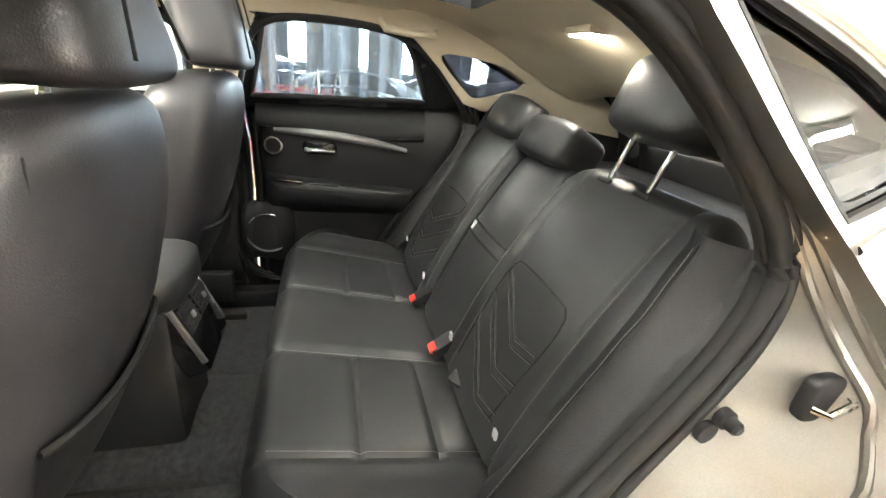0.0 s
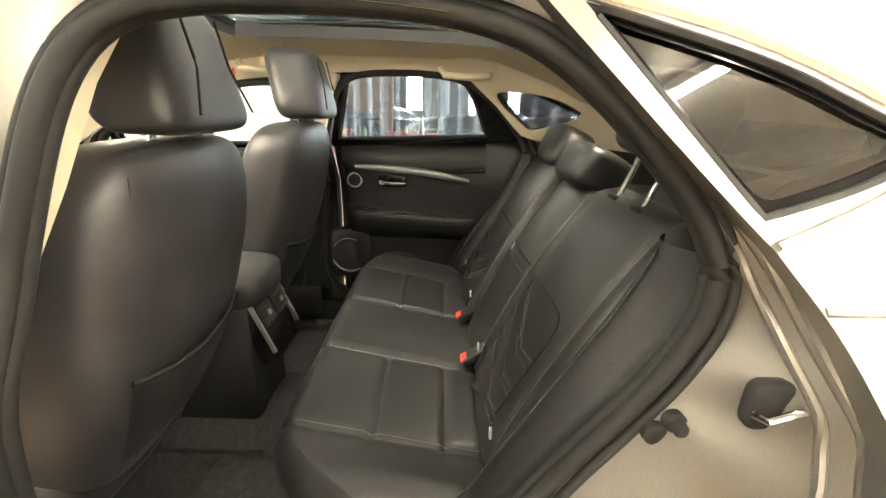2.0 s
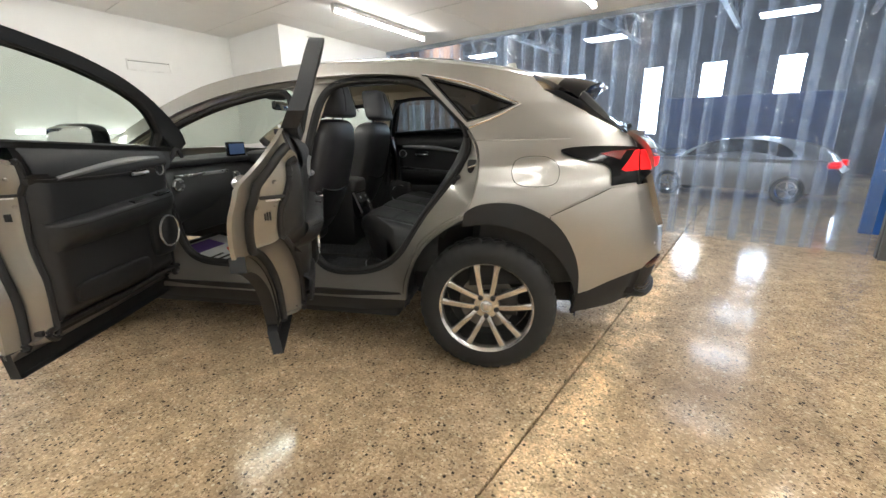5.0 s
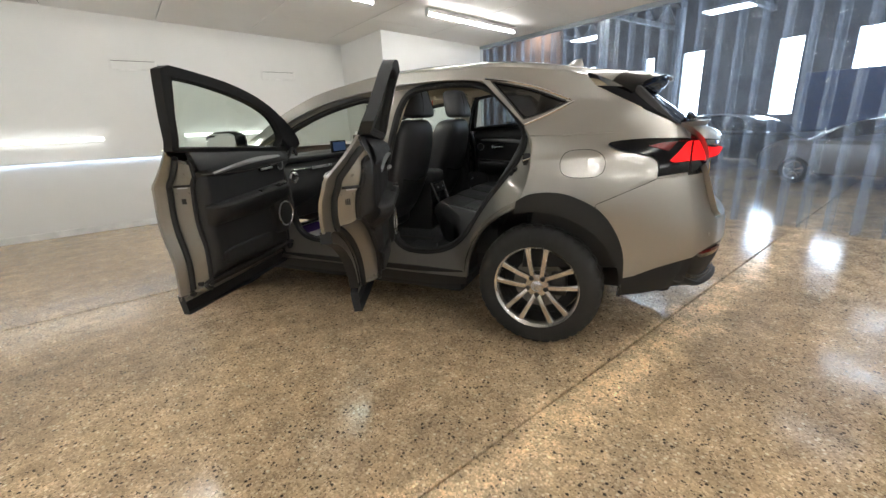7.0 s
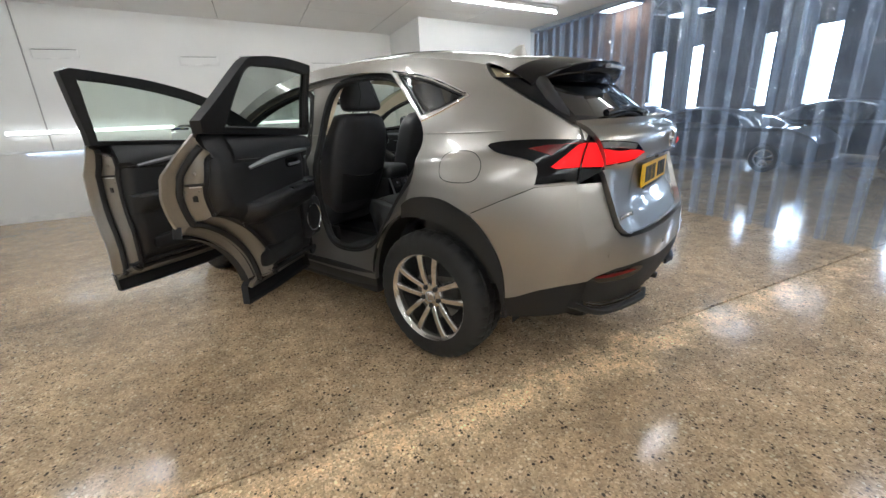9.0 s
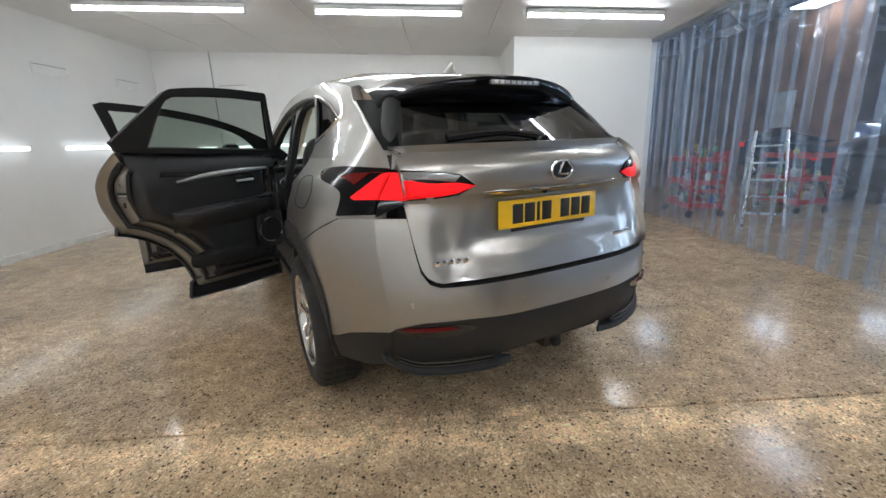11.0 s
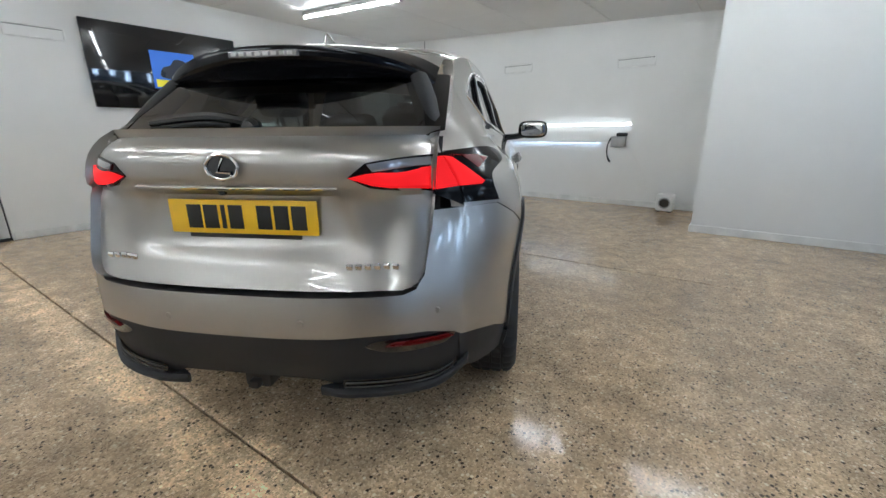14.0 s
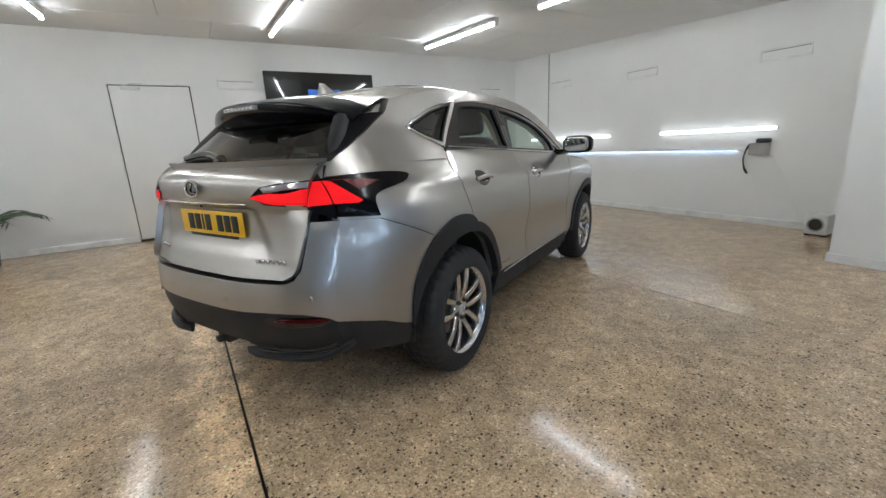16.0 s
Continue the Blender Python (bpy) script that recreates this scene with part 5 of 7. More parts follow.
def spoil(u, v):
    x = (2 * u - 1) * 0.565
    f = abs(x) / 0.565
    z0 = roof_z(x, -0.185)
    ye, ze = spoil_end(x), 1.515 - 0.20 * x * x - 0.045 * f ** 8
    if v <= 0.45:
        k = v / 0.45
        return (x, -0.19 + (ye + 0.19) * k, z0 + (ze - z0) * k + 0.010 * math.sin(math.pi * k))
    if v <= 0.7:
        k = (v - 0.45) / 0.25
        return (x, ye + 0.040 * k * k - 0.008 * math.sin(math.pi * k), ze - (0.085 - 0.04 * f ** 4) * k)
    k = (v - 0.7) / 0.3
    zl = ze - (0.085 - 0.04 * f ** 4)
    xg = x * 0.93
    return (x + (xg - x) * k, ye + 0.040 + (glass_y(xg, 1.414) - 0.012 - ye - 0.040) * k, zl + (1.412 - zl) * k)


bm = bmesh.new()
V = grid_sheet(bm, 40, 20, spoil)
for idx, f in enumerate(bm.faces):
    f.material_index = 0 if idx % 20 < 5 else 1
part("spoiler", bm, [PAINT, BLACKGLASS], gate, "roof spoiler with a black rear face")
brk = part("brake_light", boxed(-0.128, 0.128, -0.628, -0.60, 1.476, 1.497, r=0.004), CLEARLENS, gate, "clear high level brake light strip")
for k in range(8):
    part("lamp_cell", boxed(-0.115 + k * 0.03, -0.097 + k * 0.03, -0.631, -0.6285, 1.481, 1.492), GREYPLASTIC, brk)

# wiper
bm = bmesh.new()
wp = [(0.02, glass_y(0.02, 1.245) - 0.03, 1.243), (-0.15, glass_y(-0.15, 1.262) - 0.028, 1.268), (-0.40, glass_y(-0.40, 1.25) - 0.022, 1.252)]
bm2 = spline([(p[0], p[2]) for p in wp], closed=False, step=0.04)
tube(bm, [(a, glass_y(a, b + 0.012) - 0.034, b + 0.012) for a, b in bm2], 0.016, 8)
capped(bm, [(0, 0.034), (-0.02, 0.034), (-0.034, 0.022)], "y", 20, at=(0.02, glass_y(0, 1.245) - 0.006, 1.240))
wiper = part("wiper", bm, GLOSS, gate, "black rear wiper")
bm = bmesh.new()
tube(bm, [(a, glass_y(a, b - 0.012) - 0.012, b - 0.012) for a, b in bm2[2:]], 0.006, 6)
part("blade", bm, RUBBER, wiper)

# plate with bars for its characters, lamp strip, emblem, badges
py = gate_lift(0, 0.965).y - 0.006
plate = part("number_plate", boxed(-0.262, 0.262, py - 0.006, py, 0.908, 1.020, r=0.004), PLATE, gate, "yellow number plate with dark bars")
for x0, wd in ((-0.195, 0.052), (-0.135, 0.052), (-0.072, 0.016), (-0.045, 0.050), (0.055, 0.050), (0.115, 0.050), (0.175, 0.050)):
    part("bar", boxed(x0, x0 + wd, py - 0.0075, py - 0.0055, 0.925, 1.003, r=0.0008), INK, plate)
part("plate_holder", boxed(-0.20, 0.20, py - 0.004, py + 0.008, 0.893, 0.907, r=0.002), INK, gate)
bm = bmesh.new()
grid_sheet(bm, 24, 3, lambda u, v: ((2 * u - 1) * 0.345, gate_lift((2 * u - 1) * 0.345, 1.064).y - 0.004 - 0.006 * math.sin(math.pi * v), 1.058 + 0.012 * v))
part("chrome_strip", bm, CHROME, gate, "thin chrome strip above the plate")
bm = bmesh.new()
capped(bm, [(0, 0.012), (-0.012, 0.011)], "y", 16, at=(-0.045, gate_lift(0, 1.045).y - 0.004, 1.047))
part("camera_eye", bm, GLOSS, gate)
ey = gate_lift(0, 1.128).y
bm = bmesh.new()
ring = [(0.053 * math.cos(a), ey - 0.012, 1.128 + 0.037 * math.sin(a)) for a in np.linspace(0, 2 * math.pi, 33)[:-1]]
tube(bm, ring, 0.0055, 8, closed=True)
tube(bm, [(0.004, ey - 0.012, 1.156), (-0.016, ey - 0.012, 1.113), (0.03, ey - 0.012, 1.111)], 0.0055, 6)
em = part("emblem", bm, CHROME, gate, "oval chrome emblem")
bm = bmesh.new()
grid_sheet(bm, 24, 4, lambda u, v: (0.051 * v * math.cos(2 * math.pi * u), ey - 0.010, 1.128 + 0.036 * v * math.sin(2 * math.pi * u)), closed_u=True)
weld(bm)
part("backing", bm, GLOSS, em)
for x0, n in ((-0.545, 5), (0.355, 6)):
    badge = None
    for k in range(n):
        xx = x0 + k * 0.0285
        bm = boxed(xx, xx + 0.021, gate_lift(xx, 0.817).y - 0.007, gate_lift(xx, 0.817).y + 0.002, 0.807, 0.827, r=0.002)
        if badge is None:
            badge = part("badge", bm, CHROME, gate, "chrome badge bars")
        else:
            part("bar", bm, CHROME, badge)

# ---- tail lamps ----
for s in (-1, 1):
    bm = bmesh.new()
    base_r = spline([(0.619, 1.157, 0), (0.68, 1.160), (xs(1.158), 1.158, 0)], closed=False) + [(xs(z), z) for z in np.linspace(1.150, 1.0, 10)] + spline([(xs(0.992), 0.992, 0), (0.66, 1.02), (0.619, 1.04, 0)], closed=False)
    panel(bm, [(s * a, b) for a, b in base_r], lambda x, z: RL(-0.016 - 0.016 * max(0, (xs(z) - abs(x)) / 0.085))(x, z), 0.0, step=0.03, flip=s > 0)
    base_s = ([(ys(z) - 0.004, z) for z in np.linspace(1.0, 1.158, 10)] + spline([(-0.69, 1.165, 0), (-0.52, 1.171), (-0.394, 1.166), (-0.338, 1.157, 0), (-0.332, 1.147, 0), (-0.394, 1.120), (-0.50, 1.098), (-0.555, 1.078), (-0.572, 1.045), (-0.570, 0.990, 0)], closed=False))
    panel(bm, base_s, SL(s, -0.010), 0.016, step=0.03, flip=s < 0, into=(-s, 0, 0))
    weld(bm, 0.003)
    lamp = part("tail_lamp", bm, BLACKGLASS, car, "tail lamp with lit red lens")
    bm = bmesh.new()
    red = spline([(0.619, 1.052, 0), (0.619, 1.149, 0), (0.665, 1.151), (0.705, 1.150, 0)], closed=False) + [(xs(z), z) for z in np.linspace(1.150, 1.055, 7)]
    panel(bm, [(s * a, b) for a, b in red], lambda x, z: RL(-0.022 - 0.016 * max(0, (xs(z) - abs(x)) / 0.085))(x, z), 0.0, step=0.03, flip=s > 0)
    red = [(ys(z) - 0.009, z) for z in np.linspace(1.055, 1.150, 7)] + [(-0.694, 1.145), (-0.660, 1.105), (-0.620, 1.062), (-0.640, 1.053)]
    panel(bm, red, SL(s, -0.017), 0.008, step=0.03, flip=s < 0, into=(-s, 0, 0))
    weld(bm, 0.004)
    part("red_lens", bm, REDLENS, lamp, "lit red lens")
    bm = bmesh.new()
    panel(bm, [(-0.515, 1.136), (-0.58, 1.148), (-0.65, 1.150), (-0.612, 1.106)], SL(s, -0.014), 0.004, step=0.03, flip=s < 0, into=(-s, 0, 0))
    part("side_lens", bm, DARKRED, lamp, "dark red side lens")
    # the half of the lamp that opens with the tailgate
    bm = bmesh.new()
    tip = spline([(0.612, 1.157, 0), (0.52, 1.150), (0.430, 1.136, 0), (0.378, 1.094, 0), (0.44, 1.062, 0), (0.52, 1.050), (0.612, 1.043, 0)], closed=False)
    panel(bm, [(s * a, b) for a, b in tip], lambda x, z: RL(-0.006, gate_end)(x, z), 0.02, step=0.03, flip=s < 0, into=(0, 1, 0))
    gl = part("gate_lamp", bm, BLACKGLASS, gate, "inner tail lamp in the tailgate")
    bm = bmesh.new()
    red = [(0.382, 1.094), (0.43, 1.105), (0.611, 1.122), (0.611, 1.053), (0.50, 1.062), (0.45, 1.070)]
    panel(bm, [(s * a, b) for a, b in red], lambda x, z: RL(-0.014, gate_end)(x, z), 0.006, step=0.03, flip=s < 0, into=(0, 1, 0))
    part("red_lens", bm, REDLENS, gl, "lit red lens")
    bm = bmesh.new()
    clear = [(0.435, 1.133), (0.52, 1.146), (0.610, 1.151), (0.610, 1.126), (0.452, 1.111)]
    panel(bm, [(s * a, b) for a, b in clear], lambda x, z: RL(-0.012, gate_end)(x, z), 0.005, step=0.03, flip=s < 0, into=(0, 1, 0))
    part("clear_lens", bm, CLEARLENS, gl, "smoked clear lens")

# fuel flap on the open side: a fine gap round a rounded lid
bm = bmesh.new()
flap = spline([(-0.108, 1.06), (-0.125, 1.108), (-0.17, 1.124), (-0.26, 1.124), (-0.31, 1.10), (-0.328, 1.06), (-0.315, 1.01), (-0.27, 0.992), (-0.17, 0.992), (-0.122, 1.012)], step=0.02)
outline_bar(bm, flap, SL(-1, -0.0003), 0.0020)
part("fuel_flap_gap", bm, RUBBER, car)
bm = bmesh.new()
panel(bm, flap, SL(-1, -0.0008), 0.0, step=0.02, flip=True)
part("fuel_flap", bm, PAINT, car)
# bumper seam on the flanks
for s in (-1, 1):
    bm = bmesh.new()
    outline_bar(bm, [(-0.30, 0.857), (-0.37, 0.889), (-0.44, 0.9215), (-0.51, 0.952), (-0.57, 0.979)], SL(s, -0.0003), 0.0019, closed=False)
    part("bumper_seam", bm, RUBBER, car)


# ---- wheels ----
def wheel(s, y):
    R, w = 0.360, 0.114
    prof = [(-w, 0.245), (-w - 0.006, 0.276), (-w - 0.005, 0.312), (-w + 0.012, 0.342), (-w + 0.028, 0.354), (-0.060, 0.3585), (-0.057, 0.351), (-0.048, 0.351), (-0.045, 0.3595),
            (-0.006, R), (-0.004, 0.352), (0.004, 0.352), (0.006, R), (0.045, 0.3595), (0.048, 0.351), (0.057, 0.351), (0.060, 0.3585), (w - 0.028, 0.354), (w - 0.012, 0.342), (w + 0.005, 0.312), (w + 0.006, 0.276), (w, 0.245)]
    bm = bmesh.new()
    seg, rings = 144, []
    for i, (a, r) in enumerate(prof):
        ring = []
        for k in range(seg):
            shoulder = 3 <= i <= 5 or len(prof) - 6 <= i <= len(prof) - 4
            cut = (k % 4 == 0 and shoulder) or (k % 4 == 2 and 8 <= i <= 13 and i not in (10, 11))
            rr = r - (0.007 if cut else 0)
            t = 2 * math.pi * (k + (0.9 if shoulder and i > 10 else 0) + a * 12) / seg
            ring.append(bm.verts.new((a, rr * math.cos(t), rr * math.sin(t))))
        rings.append(ring)
    for i in range(len(rings) - 1):
        for k in range(seg):
            j = (k + 1) % seg
            bm.faces.new((rings[i][k], rings[i + 1][k], rings[i + 1][j], rings[i][j]))
    ob = part("wheel", bm, TYRE, car, "black tyre on a silver twin spoke rim", m=pose(s * 0.79, y, 0.3595, 0, 0, 0 if s > 0 else 180))
    bm = bmesh.new()
    turned(bm, [(-0.10, 0.232), (0.06, 0.225), (0.085, 0.226), (0.104, 0.236), (0.112, 0.246), (0.104, 0.250), (0.09, 0.25)], "x", 64)
    rim = part("rim", bm, ALLOY, ob)
    # five pairs of spokes
    for k in range(5):
        for d in (-1, 1):
            a0 = radians(90 + 72 * k)
            bm = bmesh.new()

            def spoke(u, v):
                r = 0.045 + 0.189 * u
                off = d * (0.024 + 0.030 * u ** 0.9)
                wd = 0.0156 + 0.002 * u + 0.012 * max(0, u - 0.75)
                px = 0.066 + 0.022 * u + 0.010 * math.sin(math.pi * u)
                ring_a = v * 2 * math.pi
                c, q = math.cos(ring_a), math.sin(ring_a)
                lat = off + wd * math.copysign(abs(c) ** 0.5, c)
                dep = px + 0.016 * math.copysign(abs(q) ** 0.6, q) - 0.008
                return (dep, r * math.cos(a0) - lat * math.sin(a0), r * math.sin(a0) + lat * math.cos(a0))

            V = [[bm.verts.new(spoke(i / 8, j / 12)) for j in range(12)] for i in range(9)]
            for i in range(8):
                for j in range(12):
                    bm.faces.new((V[i][j], V[i][(j + 1) % 12], V[i + 1][(j + 1) % 12], V[i + 1][j]))
            part("spoke", bm, ALLOY, rim)
    bm = bmesh.new()
    capped(bm, [(0.03, 0.078), (0.062, 0.076), (0.074, 0.066), (0.078, 0.04), (0.078, 0.033)], "x", 40)
    part("hub", bm, ALLOY, rim)
    bm = bmesh.new()
    capped(bm, [(0.076, 0.031), (0.084, 0.030), (0.087, 0.024)], "x", 28)
    part("centre_cap", bm, SATIN, rim)
    for k in range(5):
        a = radians(126 + 72 * k)
        bm = bmesh.new()
        capped(bm, [(0.06, 0.0135), (0.0795, 0.0135)], "x", 14, at=(0, 0.054 * math.cos(a), 0.054 * math.sin(a)))
        capped(bm, [(0.0795, 0.009), (0.088, 0.0085)], "x", 6, at=(0, 0.054 * math.cos(a), 0.054 * math.sin(a)))
        part("wheel_nut", bm, DARKMETAL, rim)
    bm = bmesh.new()
    capped(bm, [(0.0, 0.15), (0.012, 0.15)], "x", 48)
    capped(bm, [(-0.01, 0.08), (0.02, 0.075)], "x", 32)
    part("brake_disc", bm, DISC, ob)
    part("caliper", boxed(-0.03, 0.045, 0.07, 0.16, -0.06, 0.08, r=0.012), DARKMETAL, ob)
    bm = bmesh.new()
    capped(bm, [(-0.09, 0.23), (-0.08, 0.23)], "x", 32)
    part("inner_shadow_plate", bm, RUBBER, ob)


for s in (-1, 1):
    for y in (0.0, 2.66):
        wheel(s, y)

# ---- doors ----
def stitches(bm, pts, dash=0.0048, gap=0.0016, r=0.0006):
    """Short dashes of thread along a line."""
    pts = [Vector(p) for p in pts]
    for a, b in zip(pts, pts[1:]):
        L = (b - a).length
        n = max(1, int(L / (dash + gap)))
        for k in range(n):
            tube(bm, [a.lerp(b, k / n), a.lerp(b, (k + dash / (dash + gap)) / n)], r, 4)


REAR_GLASS = [(0.950, 1.240, 0), (0.885, 1.502, 0), (0.72, 1.511), (0.50, 1.503), (0.405, 1.475), (0.305, 1.275, 0)]
FRONT_GLASS = [(1.03, 1.226, 0), (0.965, 1.497, 0), (1.14, 1.485), (1.36, 1.453), (1.61, 1.396), (1.80, 1.322), (1.925, 1.252, 0), (1.925, 1.178, 0)]
SAIL_GLASS = [(1.95, 1.178, 0), (1.95, 1.238, 0), (2.09, 1.170, 0)]


TRIM = hermite([0.40, 0.70, 0.95, 1.08, 1.16, 1.24], [0.715, 0.695, 0.685, 0.678, 0.69, 0.715])


def door(s, kind, angle):
    wide = 0.065 if s < 0 and kind == "rear" else 0.0
    hinge = Vector((s * 0.865, 1.0 if kind == "rear" else 1.965, 0))
    if wide:
        hinge = Vector((s * 0.815, 1.10, 0))

    def rel(lift):
        return lambda a, b: lift(a, b) - hinge

    quarter = spline(QUARTER_EDGE, closed=False)
    over = 0.055 if s < 0 else 0.0     # the frame laps over the opening's edge
    top = [(a, b + over) for a, b in spline(DOOR_TOP, closed=False, step=0.04)]
    lean = lambda z: 0.28 * max(0, z - 1.22)

    def UL(inset):
        return lambda y, z: Vector((*(SL(s, inset)(y, min(z, 1.60)).xy), z)) - hinge
    if kind == "rear":
        y0 = 0.985 + wide
        low = [(a + 0.006, b) for a, b in quarter if b < belt(0.12) - 0.004] + circle_arc(0, 0.36, 0.470, 74, 7, 14) + [(0.47, 0.40), (0.75, 0.398), (y0, 0.398)]
        skin = low + [(y0, z) for z in np.linspace(0.45, belt(y0), 14)] + [(y, belt(y)) for y in np.linspace(y0 - 0.05, 0.17, 16)]
        upper = [(y, belt(y) - 0.003) for y in np.linspace(0.130, y0, 18)] + [(y0 - lean(z), z) for z in np.linspace(1.25, 1.525 + over * 0.8, 8)] + [p for p in top[::-1] if p[0] < y0 - 0.11] + [(a + 0.006 - over * 0.7, b + over * 0.7) for a, b in quarter if b > belt(0.12)]
        glasses = [spline([(q[0] + (wide if q[0] > 0.88 else -over * 0.75 if q[0] < 0.45 else 0), q[1] + (over * 0.85 if q[1] > 1.4 else 0), *q[2:]) for q in REAR_GLASS], step=0.04)]
        clad = [(0.40, 0.335), (0.425, 0.43), (0.46, 0.452), (0.75, 0.440), (y0, 0.434), (y0, 0.330), (0.7, 0.326)]
    else:
        y0 = 0.993
        front = spline([(2.195, 1.132, 0), (2.09, 1.035), (2.0, 0.9), (1.987, 0.62), (1.995, 0.40, 0)], closed=False)
        skin = [(y, belt(y)) for y in np.linspace(y0, 2.15, 20)] + front + [(1.5, 0.392), (y0, 0.396)] + [(y0, z) for z in np.linspace(0.45, belt(y0) - 0.04, 13)]
        upper = [(y0 - lean(z), z) for z in np.linspace(belt(y0), 1.522 + over * 0.9, 8)] + [p for p in top if p[0] > y0 - 0.06] + [(y, belt(y) - 0.003) for y in np.linspace(2.17, y0 + 0.05, 18)]
        glasses = [spline([(q[0], q[1] + (over * 0.85 if q[1] > 1.3 else 0), *q[2:]) for q in FRONT_GLASS], step=0.04), spline(SAIL_GLASS, step=0.04)]
        clad = [(y0, 0.330), (y0, 0.434), (1.5, 0.430), (1.98, 0.430), (1.995, 0.33), (1.5, 0.324)]
    skin = even(skin, 0.02)
    bm = bmesh.new()
    panel(bm, skin, rel(SL(s)), 0.014, step=0.028, flip=s < 0, into=(-s, 0, 0))
    words = "open" if angle else "closed"
    ob = part(kind + "_door", bm, PAINT, car, "%s %s door with black inner trim" % (words, kind), m=Matrix.Translation(hinge) @ Matrix.Rotation(radians(angle), 4, "Z"))
    # the trim: its rim turns outwards to the shut face
    INSET = 0.105 if s < 0 else 0.045
    n = len(skin)
    rim = soft([(a, belt(a) - 0.004 if b > belt(a) - 0.16 else b) for a, b in soft(inward(skin, INSET), 6)], 2)
    rim_gap = near_loop(rim)

    def trim_x(y, z):
        k = max(0, min(1, rim_gap(y, z) / 0.055)) if z < belt(y) - 0.10 else 1.0
        return TRIM(z) + 0.012 * math.cos((y - 1.2) * 1.3) + 0.058 * (1 - k) ** 2

    def TL(y, z):
        return Vector((s * trim_x(y, z), y, z))

    bm = bmesh.new()
    panel(bm, rim, rel(TL), 0.03, step=0.022, flip=s > 0, into=(s, 0, 0))
    tp = part("door_trim", bm, LEATHER2, ob, "black soft door trim")
    # pressed shut face from the skin's edge to the trim, its shade in the paint
    PROFILE = ((0.0, 0.012), (0.05, 0.018), (0.18, 0.024), (0.36, 0.034), (0.44, 0.042), (0.54, 0.050), (0.62, 0.062), (0.70, 0.092), (0.78, 0.118), (0.88, 0.134), (1.0, 0.146))
    lines = [soft(inward(skin, INSET * u), int(6 * u)) for u, _ in PROFILE]

    def face_at(i, t):
        k = min(len(PROFILE) - 2, max(q for q in range(len(PROFILE)) if PROFILE[q][0] <= t or q == 0))
        f = (t - PROFILE[k][0]) / (PROFILE[k + 1][0] - PROFILE[k][0])
        y = lines[k][i][0] * (1 - f) + lines[k + 1][i][0] * f
        z = lines[k][i][1] * (1 - f) + lines[k + 1][i][1] * f
        sx = side_x(*skin[i])
        whole = min(1.0, max(0.3, (sx - TRIM(z) - 0.03) / 0.16))
        d = (PROFILE[k][1] * (1 - f) + PROFILE[k + 1][1] * f) * whole
        return Vector((s * (sx - d), y, z)) - hinge
    bm = bmesh.new()
    rows = [[bm.verts.new(face_at(i, t)) for t, _ in PROFILE] for i in range(n)]
    for i in range(n):
        k = (i + 1) % n
        if min(skin[i][1] - belt(skin[i][0]), skin[k][1] - belt(skin[k][0])) > -0.02:
            continue
        for j in range(len(PROFILE) - 1):
            bm.faces.new((rows[i][j], rows[k][j], rows[k][j + 1], rows[i][j + 1]))
    bmesh.ops.recalc_face_normals(bm, faces=bm.faces[:])
    part("inner_panel", bm, SHADEPAINT, ob, "painted shut face of the door")
    run = [i for i in range(n) if skin[i][1] < belt(skin[i][0]) - 0.01]
    gaps = [k for k in range(len(run) - 1) if run[k + 1] - run[k] > 1]
    if gaps:
        run = run[gaps[0] + 1:] + run[:gaps[0] + 1]
    bm = bmesh.new()
    tube(bm, [face_at(i, 0.50) - Vector((s * 0.010, 0, 0)) for i in run], 0.015, 10)
    part("door_seal", bm, RUBBER, ob, "thick black rubber door seal")
    bm = bmesh.new()
    tube(bm, [face_at(i, 0.985) - Vector((s * 0.006, 0, 0)) for i in run], 0.012, 8)
    part("trim_edge", bm, PLASTIC, tp)
    # window frame and glass
    bm = bmesh.new()
    panel(bm, upper, UL(0.004), 0.052, glasses, 0.04, flip=s < 0, into=(-s, 0, 0))
    panel(bm, upper, UL(0.052), 0.0, glasses, 0.06, flip=s > 0)
    fr = part("window_surround", bm, PLASTIC if s < 0 else GLOSS, ob, "black window surround")
    for k, g in enumerate(glasses):
        bm = bmesh.new()
        panel(bm, g, UL(0.022), 0.0, step=0.08, flip=s < 0)
        gl = part("window_glass", bm, TINT if kind == "rear" else GLASS, ob, "tinted glass" if kind == "rear" else "clear glass")
        gl.visible_shadow = False
        bm = bmesh.new()
        outline_bar(bm, g, UL(0.012), 0.008)
        outline_bar(bm, g, UL(0.046), 0.008)
        part("glass_seal", bm, RUBBER, fr)
    # bright line under the windows and over the top
    bm = bmesh.new()
    yy = np.linspace(0.15, y0, 12) if kind == "rear" else np.linspace(y0, 2.12, 12)
    outline_bar(bm, [(y, belt(y) + 0.004) for y in yy], rel(SL(s, -0.003)), 0.006, closed=False)
    part("bright_trim", bm, CHROME, ob, "chrome strip below the window")
    bm = bmesh.new()
    outline_bar(bm, [p for p in top if (p[0] < y0 - 0.08) == (kind == "rear")], UL(0.0), 0.005, closed=False)
    part("bright_trim", bm, CHROME, ob)
    # lower cladding
    bm = bmesh.new()
    panel(bm, clad, rel(SL(s, -0.010)), 0.042, step=0.06, flip=s < 0, into=(-s, 0, 0))
    part("lower_cladding", bm, PLASTIC, ob, "black plastic door cladding")
